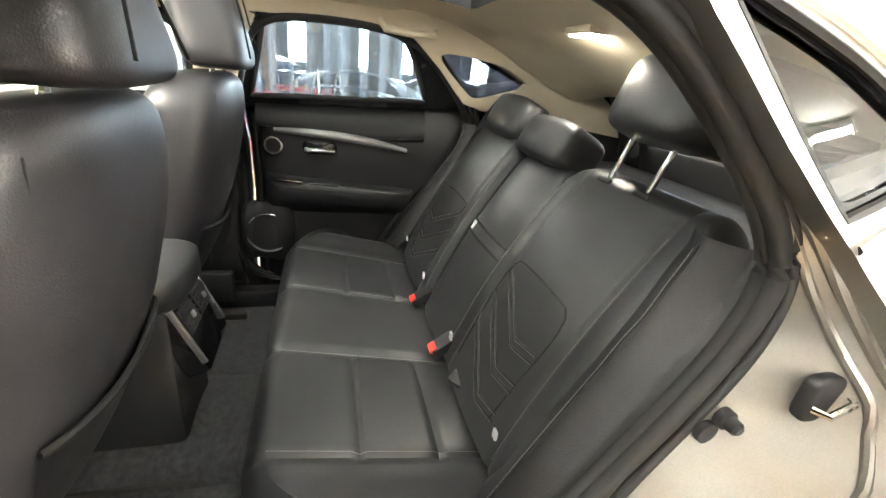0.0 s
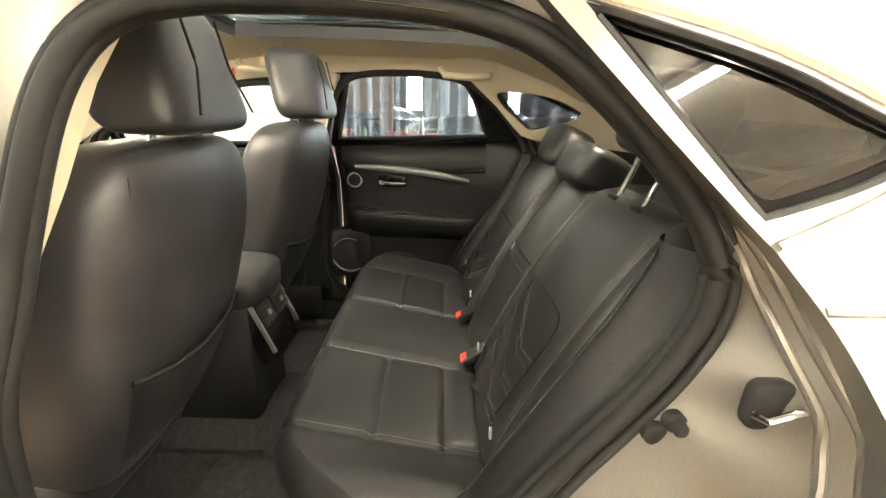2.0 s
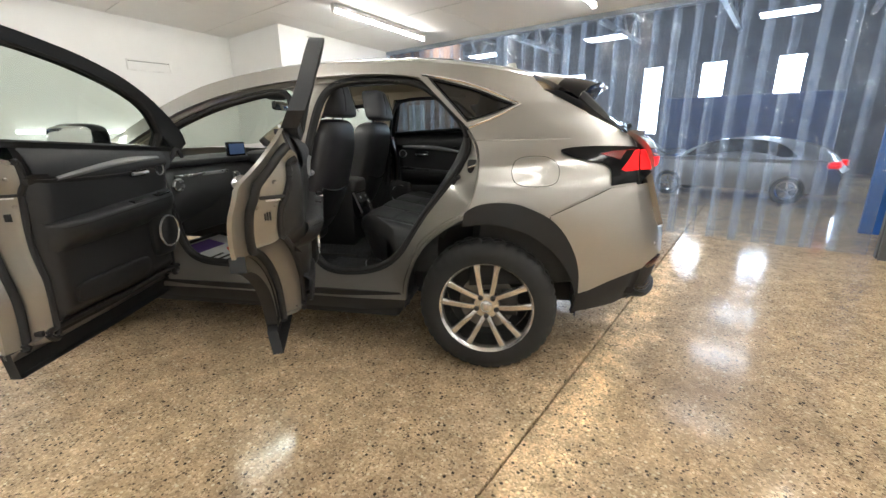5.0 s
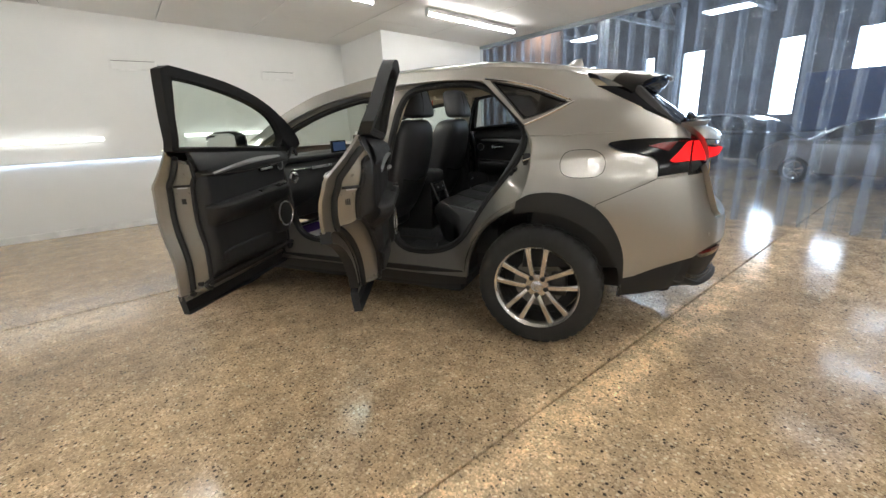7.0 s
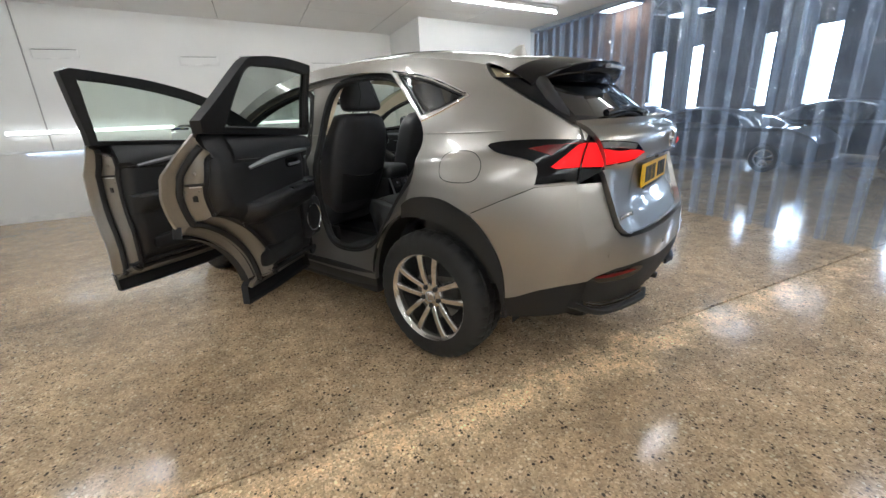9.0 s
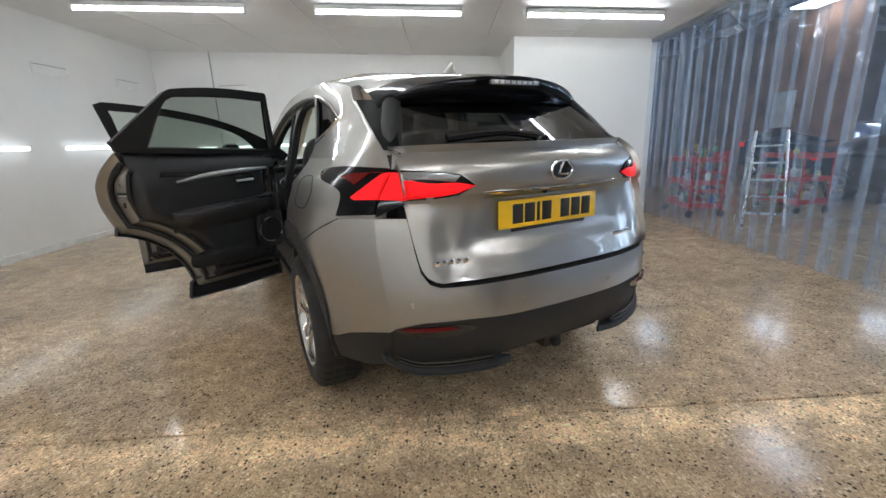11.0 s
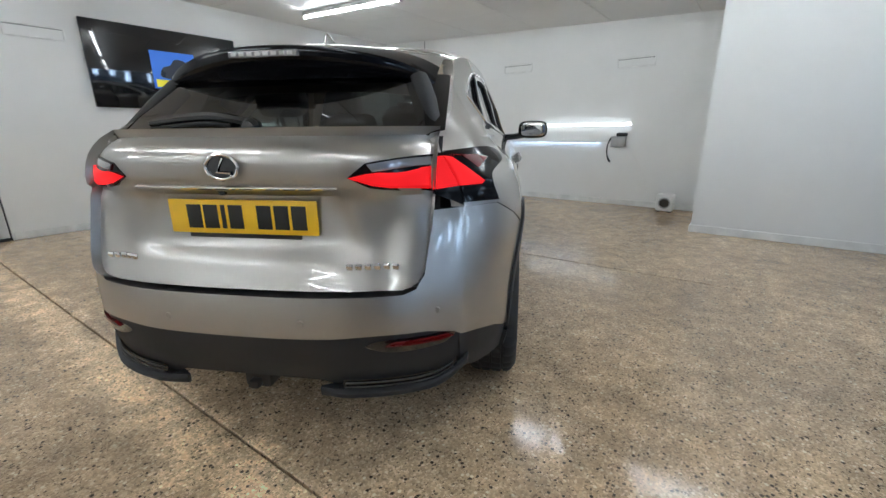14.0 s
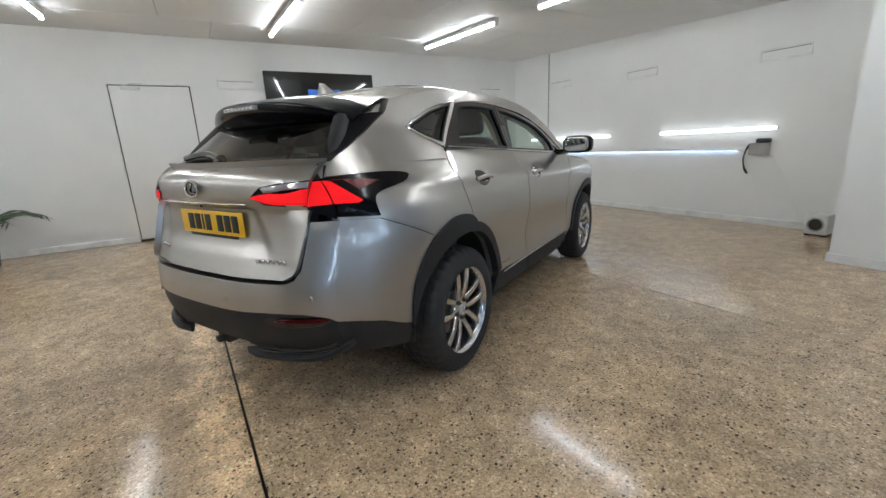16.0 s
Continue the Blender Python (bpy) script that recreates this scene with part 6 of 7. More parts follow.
    if kind == "rear":
        bm = bmesh.new()
        panel(bm, circle_arc(0, 0.36, 0.505, 77, 12, 16) + circle_arc(0, 0.36, 0.452, 12, 77, 16), rel(SL(s, -0.010)), 0.05, step=0.05, flip=s < 0, into=(-s, 0, 0))
        part("arch_moulding", bm, PLASTIC, ob, "black plastic arch moulding on the door")
    bm = bmesh.new()
    yy = (0.52, y0) if kind == "rear" else (y0, 1.97)
    outline_bar(bm, [(yy[0] + (yy[1] - yy[0]) * k / 8, 0.437) for k in range(9)], rel(SL(s, -0.012)), 0.006, closed=False)
    part("bright_trim", bm, CHROME, ob)
    # outside handle in its cup
    hy = 0.30 if kind == "rear" else 1.17
    hz = 1.075 if kind == "rear" else 1.045
    bm = bmesh.new()
    cup = [(hy + 0.075 * math.cos(a), hz + 0.045 * math.sin(a)) for a in np.linspace(0, 2 * math.pi, 29)[:-1]]
    panel(bm, cup, rel(SL(s, -0.002)), 0.0, step=0.03, flip=s < 0)
    part("handle_cup", bm, GLOSS if s > 0 else PAINT, ob)
    bm = bmesh.new()
    hp = [(hy + t * 0.105, hz + 0.012 * (1 - t * t)) for t in np.linspace(-1, 1, 13)]
    tube(bm, [SL(s, -0.012 - 0.020 * (1 - (t) ** 4))(a, b) - hinge for t, (a, b) in zip(np.linspace(-1, 1, 13), hp)], 0.013, 8)
    part("outer_handle", bm, PAINT, ob)
    # armrest, pull, speaker, tweeter, silver strip
    ya, yb = (0.33, 0.915 + wide) if kind == "rear" else (1.12, 1.86)

    def flat(y, z, d):
        return Vector((s * (trim_x(y, z) - d), y, z)) - hinge

    L = yb - ya
    ARM = hermite([0, 0.16, 0.34, 0.5, 0.68, 0.85, 1.0], [0.0, 0.040, 0.066, 0.072, 0.060, 0.026, -0.004])
    DROP = hermite([0, 0.16, 0.34, 0.5, 0.68, 0.85, 1.0], [0.0, 0.004, 0.016, 0.045, 0.090, 0.135, 0.165])

    def arm(u, v):
        fade = min(1, (u + 0.02) / 0.16) ** 0.7 * min(1, (1.02 - u) / 0.08) ** 0.5
        return flat(ya + L * u, 0.915 + 0.045 * u - DROP(v) * (0.75 + 0.25 * u), -0.004 + ARM(v) * fade)
    bm = bmesh.new()
    grid_sheet(bm, 30, 18, arm)
    ar = part("armrest", bm, LEATHER2, ob, "padded black armrest")
    bm = bmesh.new()
    tube(bm, [arm(u, 0.44) for u in np.linspace(0.04, 0.97, 24)], 0.0022, 5)
    part("seam", bm, SEAM, ar)
    # padded upper panel with its stitched lower edge
    UP = hermite([0, 0.25, 0.5, 0.8, 1.0], [0.0, 0.016, 0.020, 0.016, -0.003])

    def upper_pad(u, v):
        y = ya - 0.03 + (L + 0.05) * u
        return flat(y, belt(y) - 0.008 - (0.075 + 0.055 * (1 - u) + 0.02 * math.sin(math.pi * u)) * v, UP(v))
    bm = bmesh.new()
    grid_sheet(bm, 26, 10, upper_pad)
    up = part("upper_pad", bm, LEATHER2, ob, "padded black upper door panel")
    bm = bmesh.new()
    stitches(bm, [upper_pad(u, 0.86) - Vector((s * 0.0015, 0, 0)) for u in np.linspace(0.02, 0.98, 30)], r=0.0006)
    part("stitching", bm, THREAD, up)["kind"] = "stuff"
    # switch pad and pull pocket at the front of the armrest
    m_ = Matrix.Translation(arm(0.84, 0.24)) @ Matrix.Rotation(radians(4), 4, "X")
    sw_ = part("switch_pad", boxed(-0.020, 0.020, -0.050, 0.050, -0.004, 0.006, r=0.004, m=m_), GLOSS, ar, "gloss black window switch pad")
    part("window_switch", boxed(-0.010, 0.010, -0.016, 0.014, 0.006, 0.012, r=0.003, m=m_), DARKMETAL, sw_)
    m_ = Matrix.Translation(arm(0.62, 0.22))
    part("door_pull", boxed(-0.014, 0.014, -0.055, 0.055, -0.01, 0.005, r=0.004, m=m_), INK, ar, "dark pull pocket")
    # lower bulge round the speaker
    cyl, cz = (0.915, 0.712) if kind == "rear" else (1.78, 0.74)
    bm = bmesh.new()
    pillow(bm, (0, 0, 0), (0.035, 0.105, 0.13), 0.5, 0.5, 20, 12)
    for v in bm.verts:
        v.co = flat(cyl + v.co.y, cz + v.co.z, 0.002 + abs(v.co.x))
    part("speaker_bulge", bm, LEATHER2, ob)
    sp = flat(cyl, cz, 0.040)
    bm = bmesh.new()
    turned(bm, [(-s * 0.0, 0.086), (-s * 0.008, 0.0845), (-s * 0.009, 0.081), (-s * 0.002, 0.078)], "x", 40, at=sp)
    ring = part("speaker_ring", bm, SATIN, ob, "silver speaker ring")
    bm = bmesh.new()
    capped(bm, [(s * 0.01, 0.079), (-s * 0.001, 0.078), (-s * 0.006, 0.05)], "x", 36, at=sp)
    part("speaker_grille", bm, PLASTIC, ring)
    tw = flat(yb - 0.035, 1.068, 0.004)
    bm = bmesh.new()
    turned(bm, [(0, 0.034), (-s * 0.006, 0.033), (-s * 0.007, 0.029), (0, 0.027)], "x", 28, at=tw)
    tring = part("tweeter_ring", bm, SATIN, ob)
    bm = bmesh.new()
    capped(bm, [(s * 0.004, 0.028), (-s * 0.002, 0.027), (-s * 0.004, 0.015)], "x", 24, at=tw)
    part("tweeter", bm, PLASTIC, tring)
    bm = bmesh.new()
    y1, y2 = (0.37, 0.875 + wide) if kind == "rear" else (1.18, 1.82)

    def strip(u, v):
        wd = 0.015 * math.sin(math.pi * (0.10 + 0.80 * u)) ** 0.8 + 0.002
        return flat(y1 + (y2 - y1) * u, 1.082 + 0.046 * u + 0.014 * math.sin(math.pi * u) + wd * (2 * v - 1), 0.016 + 0.010 * math.sin(math.pi * v))
    grid_sheet(bm, 24, 6, strip)
    part("silver_strip", bm, DIMSATIN, ob, "curved satin silver trim strip")
    hy = y2 - 0.165
    bm = bmesh.new()
    pillow(bm, (0, 0, 0), (0.010, 0.065, 0.026), 0.5, 0.5, 20, 10)
    for v in bm.verts:
        v.co = flat(hy + v.co.y, 1.070 + v.co.z, 0.004 + abs(v.co.x))
    hc = part("handle_recess", bm, GLOSS, ob)
    bm = bmesh.new()
    tube(bm, [flat(hy - 0.055 + 0.11 * k / 6, 1.060 + 0.003 * k / 6, 0.018 + 0.008 * math.sin(math.pi * k / 6)) for k in range(7)], 0.008, 8)
    part("inner_handle", bm, SATIN, hc, "satin inner door handle")
    bm = bmesh.new()
    pillow(bm, (0, 0, 0), (0.02, L * 0.32, 0.05), 0.5, 0.5, 20, 10)
    for v in bm.verts:
        v.co = flat(ya + L * 0.40 + v.co.y, 0.60 + v.co.z, abs(v.co.x))
    part("door_pocket", bm, PLASTIC, ob)
    # latch, bolts and label on the shut face
    def on_face(z, t):
        best = min((i for i in range(n) if abs(skin[i][0] - (0.06 if kind == "rear" else y0)) < 0.12 and skin[i][1] < belt(0.1) - 0.02), key=lambda i: abs(skin[i][1] - z))
        return face_at(best, t)
    q = on_face(1.04, 0.76)
    part("latch", boxed(-0.042, 0.042, -0.006, 0.006, -0.006, 0.006, r=0.003, m=Matrix.Translation(q) @ Matrix.Rotation(radians(-s * 28), 4, "Z")), INK, ob)
    part("latch_plate", boxed(-0.024, 0.024, -0.004, 0.004, -0.0025, 0.0025, r=0.001, m=Matrix.Translation(q - Vector((0, 0, 0.010))) @ Matrix.Rotation(radians(-s * 28), 4, "Z")), SATIN, ob)
    bm = bmesh.new()
    for k in range(3):
        box(bm, -0.004 + 0.008 * k, 0.001 + 0.008 * k, -0.004, 0.004, -0.014, 0.014, m=Matrix.Translation(on_face(0.95, 0.74)))
    part("label_bars", bm, INK, ob)
    for zz, t in ((1.085, 0.74), (1.0, 0.66), (0.985, 0.86)):
        bm = bmesh.new()
        pillow(bm, on_face(zz, t), (0.007, 0.007, 0.007), 0.8, 0.8, 12, 8)
        part("bolt", bm, SHADEPAINT, ob)
    if kind == "front":
        # mirror on its arm
        bm = bmesh.new()

        def shell(p):
            return p - hinge
        pillow(bm, (s * 1.030, 1.80, 1.230), (0.125, 0.066, 0.074), 0.6, 0.6, 24, 16, shell)
        mir = part("door_mirror", bm, BLACKGLASS, ob, "dark door mirror housing")
        bm = bmesh.new()
        pillow(bm, (s * 1.030, 1.735, 1.232), (0.104, 0.012, 0.058), 0.5, 0.5, 20, 10, lambda p: Matrix.Translation((s * 1.030, 1.735, 1.232)) @ Matrix.Rotation(radians(-s * 8), 4, "Z") @ (p - Vector((s * 1.030, 1.735, 1.232))) - hinge)
        part("mirror_glass", bm, CHROME, mir, "mirror glass")
        bm = bmesh.new()
        tube(bm, [Vector((s * 0.80, 1.93, 1.165)) - hinge, Vector((s * 0.87, 1.90, 1.170)) - hinge, Vector((s * 0.95, 1.83, 1.185)) - hinge], 0.028, 10)
        part("mirror_arm", bm, GLOSS, mir)
    return ob


door(-1, "rear", -64)
door(-1, "front", -77)
door(1, "rear", 0)
door(1, "front", 0)
for k in range(6):
    xx = 0.53 + k * 0.022
    part("side_badge_bar", boxed(0.882, 0.888, xx, xx + 0.016, 0.485, 0.502, r=0.001), CHROME, car)

# ---- inside ----
part("carpet", boxed(-0.74, 0.74, 0.44, 2.25, 0.31, 0.36, r=0.015), CARPET, car, "black carpet")
bm = bmesh.new()
grid_sheet(bm, 12, 2, lambda u, v: (0.20 * math.cos(math.pi * u), 0.5 + 1.6 * v, 0.34 + 0.13 * math.sin(math.pi * u) ** 0.8))
part("tunnel", bm, CARPET, car)
for s in (-1, 1):
    m_ = pose(s * 0.42, 0.98, 0.362)
    part("floor_mat", boxed(-0.25, 0.25, -0.14, 0.16, 0, 0.012, r=0.005, m=m_), CARPET, car, "black rear floor mat")
# scuff plate inside the sill
part("sill_trim", boxed(-0.73, -0.66, 0.62, 1.95, 0.34, 0.452, r=0.02), PLASTIC, car)
part("sill_trim", boxed(0.66, 0.73, 0.62, 1.95, 0.34, 0.452, r=0.02), PLASTIC, car)

# rear bench cushion
SEAT_F, SEAT_B = 0.825, 0.36


def cushion_top(x, y):
    k = (y - SEAT_B) / (SEAT_F - SEAT_B)
    z = 0.672 + 0.088 * k
    a = abs(x)
    z += 0.020 * math.exp(-((a - 0.57) / 0.055) ** 2)                   # outer bolsters
    z += 0.010 * math.exp(-(x / 0.11) ** 2)                            # middle place
    for gx, d in ((0.15, 0.012), (0.455, 0.010)):
        z -= d * math.exp(-((a - gx) / 0.008) ** 2)
    if 0.15 < a < 0.455:
        for gy in (0.627, 0.465):
            z -= 0.009 * math.exp(-((y - gy) / 0.007) ** 2)
        z += 0.006 * math.sin(math.pi * (a - 0.15) / 0.305)
    return z


def bench(u, v):
    x = (2 * u - 1) * 0.655
    end = max(0, (abs(x) - 0.60) / 0.055)
    drop = 0.05 * end ** 2
    back = 0.21 * max(0, (abs(x) - 0.43) / 0.225) ** 2.2     # the outer corners are rounded in plan
    if v < 0.2:
        k = v / 0.2
        return (x, 0.755 + 0.075 * k - 0.02 * end - back, 0.46 + 0.22 * k)
    if v < 0.34:
        k = (v - 0.2) / 0.14
        a = math.pi / 2 * k
        y = SEAT_F - 0.04 + 0.05 * math.cos(a) - 0.02 * end - back
        return (x, y, 0.68 + (cushion_top(x, SEAT_F - 0.04) - 0.68) * math.sin(a) - drop)
    k = (v - 0.34) / 0.66
    y = SEAT_F - 0.04 - back + (SEAT_B - 0.06 - SEAT_F + 0.04 + back) * k
    return (x, y - 0.02 * end * (1 - k), cushion_top(x, y) - drop)


bm = bmesh.new()
V = grid_sheet(bm, 110, 70, bench)
for e in (0, -1):
    lowrow = [bm.verts.new((V[e][j].co.x, V[e][j].co.y, 0.46)) for j in range(71)]
    for j in range(70):
        bm.faces.new((V[e][j], V[e][j + 1], lowrow[j + 1], lowrow[j]))
cushion = part("bench_cushion", bm, LEATHER, car, "black leather rear bench cushion")
bm = bmesh.new()
for x in (-0.15, 0.15, -0.455, 0.455):
    pts = [(x + (0.010 if abs(x) < 0.3 else -0.010) * (1 if x > 0 else -1), y, cushion_top(x + 0.010, y) + 0.0015) for y in np.linspace(0.79, 0.36, 30)]
    stitches(bm, pts)
part("stitching", bm, THREAD, cushion)["kind"] = "stuff"
part("bench_base", boxed(-0.60, 0.60, 0.40, 0.765, 0.33, 0.50, r=0.02), PLASTIC, car)
vg = part("air_grille", boxed(-0.56, -0.30, 0.762, 0.785, 0.40, 0.475, r=0.008), GREYPLASTIC, car, "grey air grille below the bench")
for k in range(5):
    part("slat", boxed(-0.545, -0.315, 0.784, 0.791, 0.408 + 0.013 * k, 0.414 + 0.013 * k), PLASTIC, vg)

# backrests
BACK_H = 0.62


def back_point(x, h, d):
    """A place on the reclined backrest: h up along it, d out from its plane."""
    c, s_ = math.cos(radians(27.6)), math.sin(radians(27.6))
    return Vector((x, 0.365 - s_ * h + c * d, 0.680 + c * h + s_ * d))


def back_face(x, h, x0, x1, bolster):
    w = x1 - x0
    k = (x - x0) / w
    d = 0.030 * math.sin(math.pi * k) ** 0.5 if 0 < k < 1 else 0
    t = h / BACK_H
    d += 0.022 * math.sin(math.pi * min(1, t * 1.02)) ** 0.8
    if bolster:
        for xb, sg in ((x0 + 0.080, 1), (x1 - 0.045, -1)):
            d += 0.020 * math.exp(-((x - (xb - sg * 0.05)) / 0.035) ** 2) * (0.6 + 0.4 * math.sin(math.pi * t))
            d -= 0.007 * math.exp(-((x - xb) / 0.007) ** 2)
    return d


def backrest(name, x0, x1, h1, label, bolster=True):
    bm = bmesh.new()

    def skin(u, v):
        x = x0 + (x1 - x0) * u
        cx = abs(2 * u - 1)
        hh = h1 - 0.05 * max(0, cx - 0.75) / 0.25 * max(0, cx - 0.75) / 0.25
        if v < 0.8:
            h = hh * v / 0.8
            return back_point(x, h, back_face(x, h, x0, x1, bolster))
        a = math.pi * (v - 0.8) / 0.2
        d0 = back_face(x, hh, x0, x1, bolster)
        return back_point(x, hh + 0.045 * math.sin(a), d0 - (0.06 + d0 / 2) * (1 - math.cos(a)) * 0.8)
    V = grid_sheet(bm, 44, 50, skin)
    for e in (0, -1):
        back = [bm.verts.new(back_point(x0 + 0.01 if e == 0 else x1 - 0.01, (h1 - 0.02) * min(1, j / 40), -0.09)) for j in range(51)]
        for j in range(50):
            bm.faces.new((V[e][j], V[e][j + 1], back[j + 1], back[j]))
    ob = part(name, bm, LEATHER, car, label)
    return ob


bl = backrest("backrest", -0.575, -0.135, 0.585, "black leather backrest with chevron stitching")
bmid = backrest("middle_backrest", -0.128, 0.128, 0.55, "black leather middle backrest with folding armrest", False)
br_ = backrest("backrest", 0.135, 0.575, 0.585, "black leather backrest with chevron stitching")
for ob, x0, x1, sg in ((bl, -0.575, -0.135, 1), (br_, 0.135, 0.575, -1)):
    # raised insert and chevrons
    xm = -0.322 * sg

    def on(x, h, lift=0.002):
        return back_point(x, h, back_face(x, h, x0, x1, True) + lift)
    ins = spline([(xm - 0.112, 0.06), (xm - 0.128, 0.24), (xm - 0.128, 0.305), (xm - 0.106, 0.345), (xm + 0.106, 0.345), (xm + 0.128, 0.305), (xm + 0.128, 0.24), (xm + 0.112, 0.06)], closed=False, step=0.02)
    bm = bmesh.new()
    tube(bm, [on(a, b, 0.0005) for a, b in ins], 0.0022, 5)
    part("seam", bm, SEAM, ob)
    bm = bmesh.new()
    dark = bmesh.new()
    for h in (0.270, 0.195, 0.120):
        for dh in (0.0, -0.018):
            line = [(xm + sg * 0.124, h + dh + 0.055), (xm - sg * 0.050, h + dh - 0.050), (xm - sg * 0.124, h + dh - 0.036)]
            way = [on(a + (c - a) * k / 4, b + (d - b) * k / 4) for (a, b), (c, d) in zip(line, line[1:]) for k in range(5)]
            stitches(bm, way)
            tube(dark, [q + Vector((0, -0.0015, 0.003)) for q in way], 0.0018, 5)
    part("chevron_seam", dark, SEAM, ob)
    for sg2 in (-1, 1):
        stitches(bm, [on(xm + sg2 * 0.172, h, 0.003) for h in np.linspace(0.02, 0.55, 24)])
    part("stitching", bm, THREAD, ob)["kind"] = "stuff"
# armrest strap in the middle
bm = bmesh.new()
for h in (0.30, 0.335):
    tube(bm, [back_point(x, h, back_face(x, h, -0.128, 0.128, False) + 0.001) for x in np.linspace(-0.12, 0.12, 10)], 0.004, 5)
part("strap", bm, SEAM, bmid)
bm = bmesh.new()
box(bm, 0.080, 0.103, -0.002, 0.004, -0.014, 0.014, m=Matrix.Translation(back_point(0, 0.318, back_face(0.1, 0.318, -0.128, 0.128, False))) @ Matrix.Rotation(radians(25), 4, "X"))
part("white_tag", bm, WHITEPLASTIC, bmid, "small white tag")
for xg in (-0.131, 0.131):
    bm = bmesh.new()
    tube(bm, [back_point(xg, h, 0.002) for h in np.linspace(0, 0.55, 12)], 0.007, 6)
    part("gap_seam", bm, SEAM, bmid)


def headrest(name, c, h, tilt, label, posts, fwd=0.0):
    m_ = Matrix.Translation(c) @ Matrix.Rotation(radians(tilt), 4, "X")
    bm = bmesh.new()
    pillow(bm, (0, 0, 0), h, 0.45, 0.45, 28, 18, lambda p: m_ @ (p + Vector((0, 0.012 * math.cos(p.x / h[0] * 1.3), 0))))
    ob = part(name, bm, LEATHER, car, label)
    for x in (-0.058, 0.058):
        bm = bmesh.new()
        tube(bm, [m_ @ Vector((x, 0, -h[2] + 0.01)), m_ @ Vector((x, 0, -h[2] - posts))], 0.0065, 10)
        part("post", bm, CHROME, ob, "chrome headrest post")
        part("guide", boxed(-0.022, 0.022, -0.016, 0.016, -0.006, 0.006, r=0.004, m=m_ @ Matrix.Translation((x, 0, -h[2] - posts + 0.004))), PLASTIC, ob)
    return ob


headrest("headrest", Vector((-0.325, 0.045, 1.385)), (0.128, 0.058, 0.082), 20, "raised black leather headrest", 0.10)
headrest("headrest", Vector((0.035, 0.060, 1.235)), (0.132, 0.075, 0.062), 26, "lowered black leather headrest", 0.02)
headrest("headrest", Vector((0.345, 0.055, 1.265)), (0.130, 0.066, 0.072), 24, "lowered black leather headrest", 0.02)

# buckles and belts
for x, y in ((-0.133, 0.385), (0.126, 0.39)):
    m_ = Matrix.Translation((x, y, 0.712)) @ Matrix.Rotation(radians(-35), 4, "X")
    bk = part("belt_buckle", boxed(-0.024, 0.024, -0.045, 0.03, -0.012, 0.016, r=0.005, m=m_), PLASTIC, car)
    part("red_button", boxed(-0.018, 0.018, 0.012, 0.034, 0.008, 0.0185, r=0.003, m=m_), REDPLASTIC, bk, "red buckle button")
m_ = Matrix.Translation((-0.264, 0.365, 0.715)) @ Matrix.Rotation(radians(-30), 4, "X") @ Matrix.Rotation(radians(25), 4, "Z")
part("belt_buckle", boxed(-0.026, 0.026, -0.05, 0.03, -0.012, 0.014, r=0.005, m=m_), INK, car)
for s in (-1, 1):
    bm = bmesh.new()
    pts = [(s * 0.60, 0.02, 1.30), (s * 0.615, 0.10, 1.16), (s * 0.645, 0.25, 0.90), (s * 0.65, 0.36, 0.66)]
    for a, b in zip(pts, pts[1:]):
        a, b = Vector(a), Vector(b)
        w = Vector((0.004, 0.022, 0.012))
        q = [bm.verts.new(p) for p in (a - w, a + w, b + w, b - w)]
        bm.faces.new(q)
        q = [bm.verts.new(p + Vector((s * 0.003, 0, 0))) for p in (a - w, a + w, b + w, b - w)]
        bm.faces.new(q[::-1])
    part("seat_belt", bm, LEATHER2, car, "black seat belt")
    # side trim between backrest and door opening
    edge_y = hermite([0.50, 0.595, 0.70, 0.82, 0.93, 1.025, 1.125, 1.22], [0.60, 0.515, 0.45, 0.375, 0.29, 0.215, 0.150, 0.132])

    def bolster(u, v):
        z = 0.50 + 0.72 * v
        ye = edge_y(z)
        xe = side_x(ye, z) - jamb_depth(ye, z) - 0.012
        h = min(0.56, max(0, (z - 0.70) / 0.886))
        q = back_point(0.535, h, 0.035)
        p0, p1 = Vector((q.x, q.y if z > 0.72 else 0.40, z)), Vector((xe, ye, z))
        b = p0.lerp(p1, u)
        b.y += 0.030 * math.sin(math.pi * min(1, u * 1.25)) ** 0.8 * (1 if z > 0.7 else 0.4) if u < 0.8 else 0.0
        return Vector((s * b.x, b.y, b.z))
    bm = bmesh.new()
    grid_sheet(bm, 24, 30, bolster)
    sb = part("side_bolster", bm, LEATHER2, car, "black leather side bolster with pale stitching")
    bm = bmesh.new()
    stitches(bm, [bolster(0.30, v) + Vector((0, 0.002, 0.001)) for v in np.linspace(0.30, 0.97, 30)])
    part("stitching", bm, THREAD, sb)["kind"] = "stuff"
    bm = bmesh.new()
    tube(bm, [bolster(0.34, v) for v in np.linspace(0.25, 0.98, 30)], 0.003, 5)
    part("seam", bm, SEAM, sb)
for x in (-0.17, -0.488, 0.17, 0.488):
    part("anchor_tag", boxed(-0.007, 0.007, -0.002, 0.003, -0.010, 0.010, m=Matrix.Translation(back_point(x, 0.075, 0.052))), WHITEPLASTIC, car)

# ---- front seats ----
def seat_narrow(k):
    """The shell draws in towards its foot and a little at the shoulders."""
    return 1 - 0.07 * max(0, k - 0.6) / 0.4 - 0.22 * max(0, (0.42 - k) / 0.42) ** 1.3


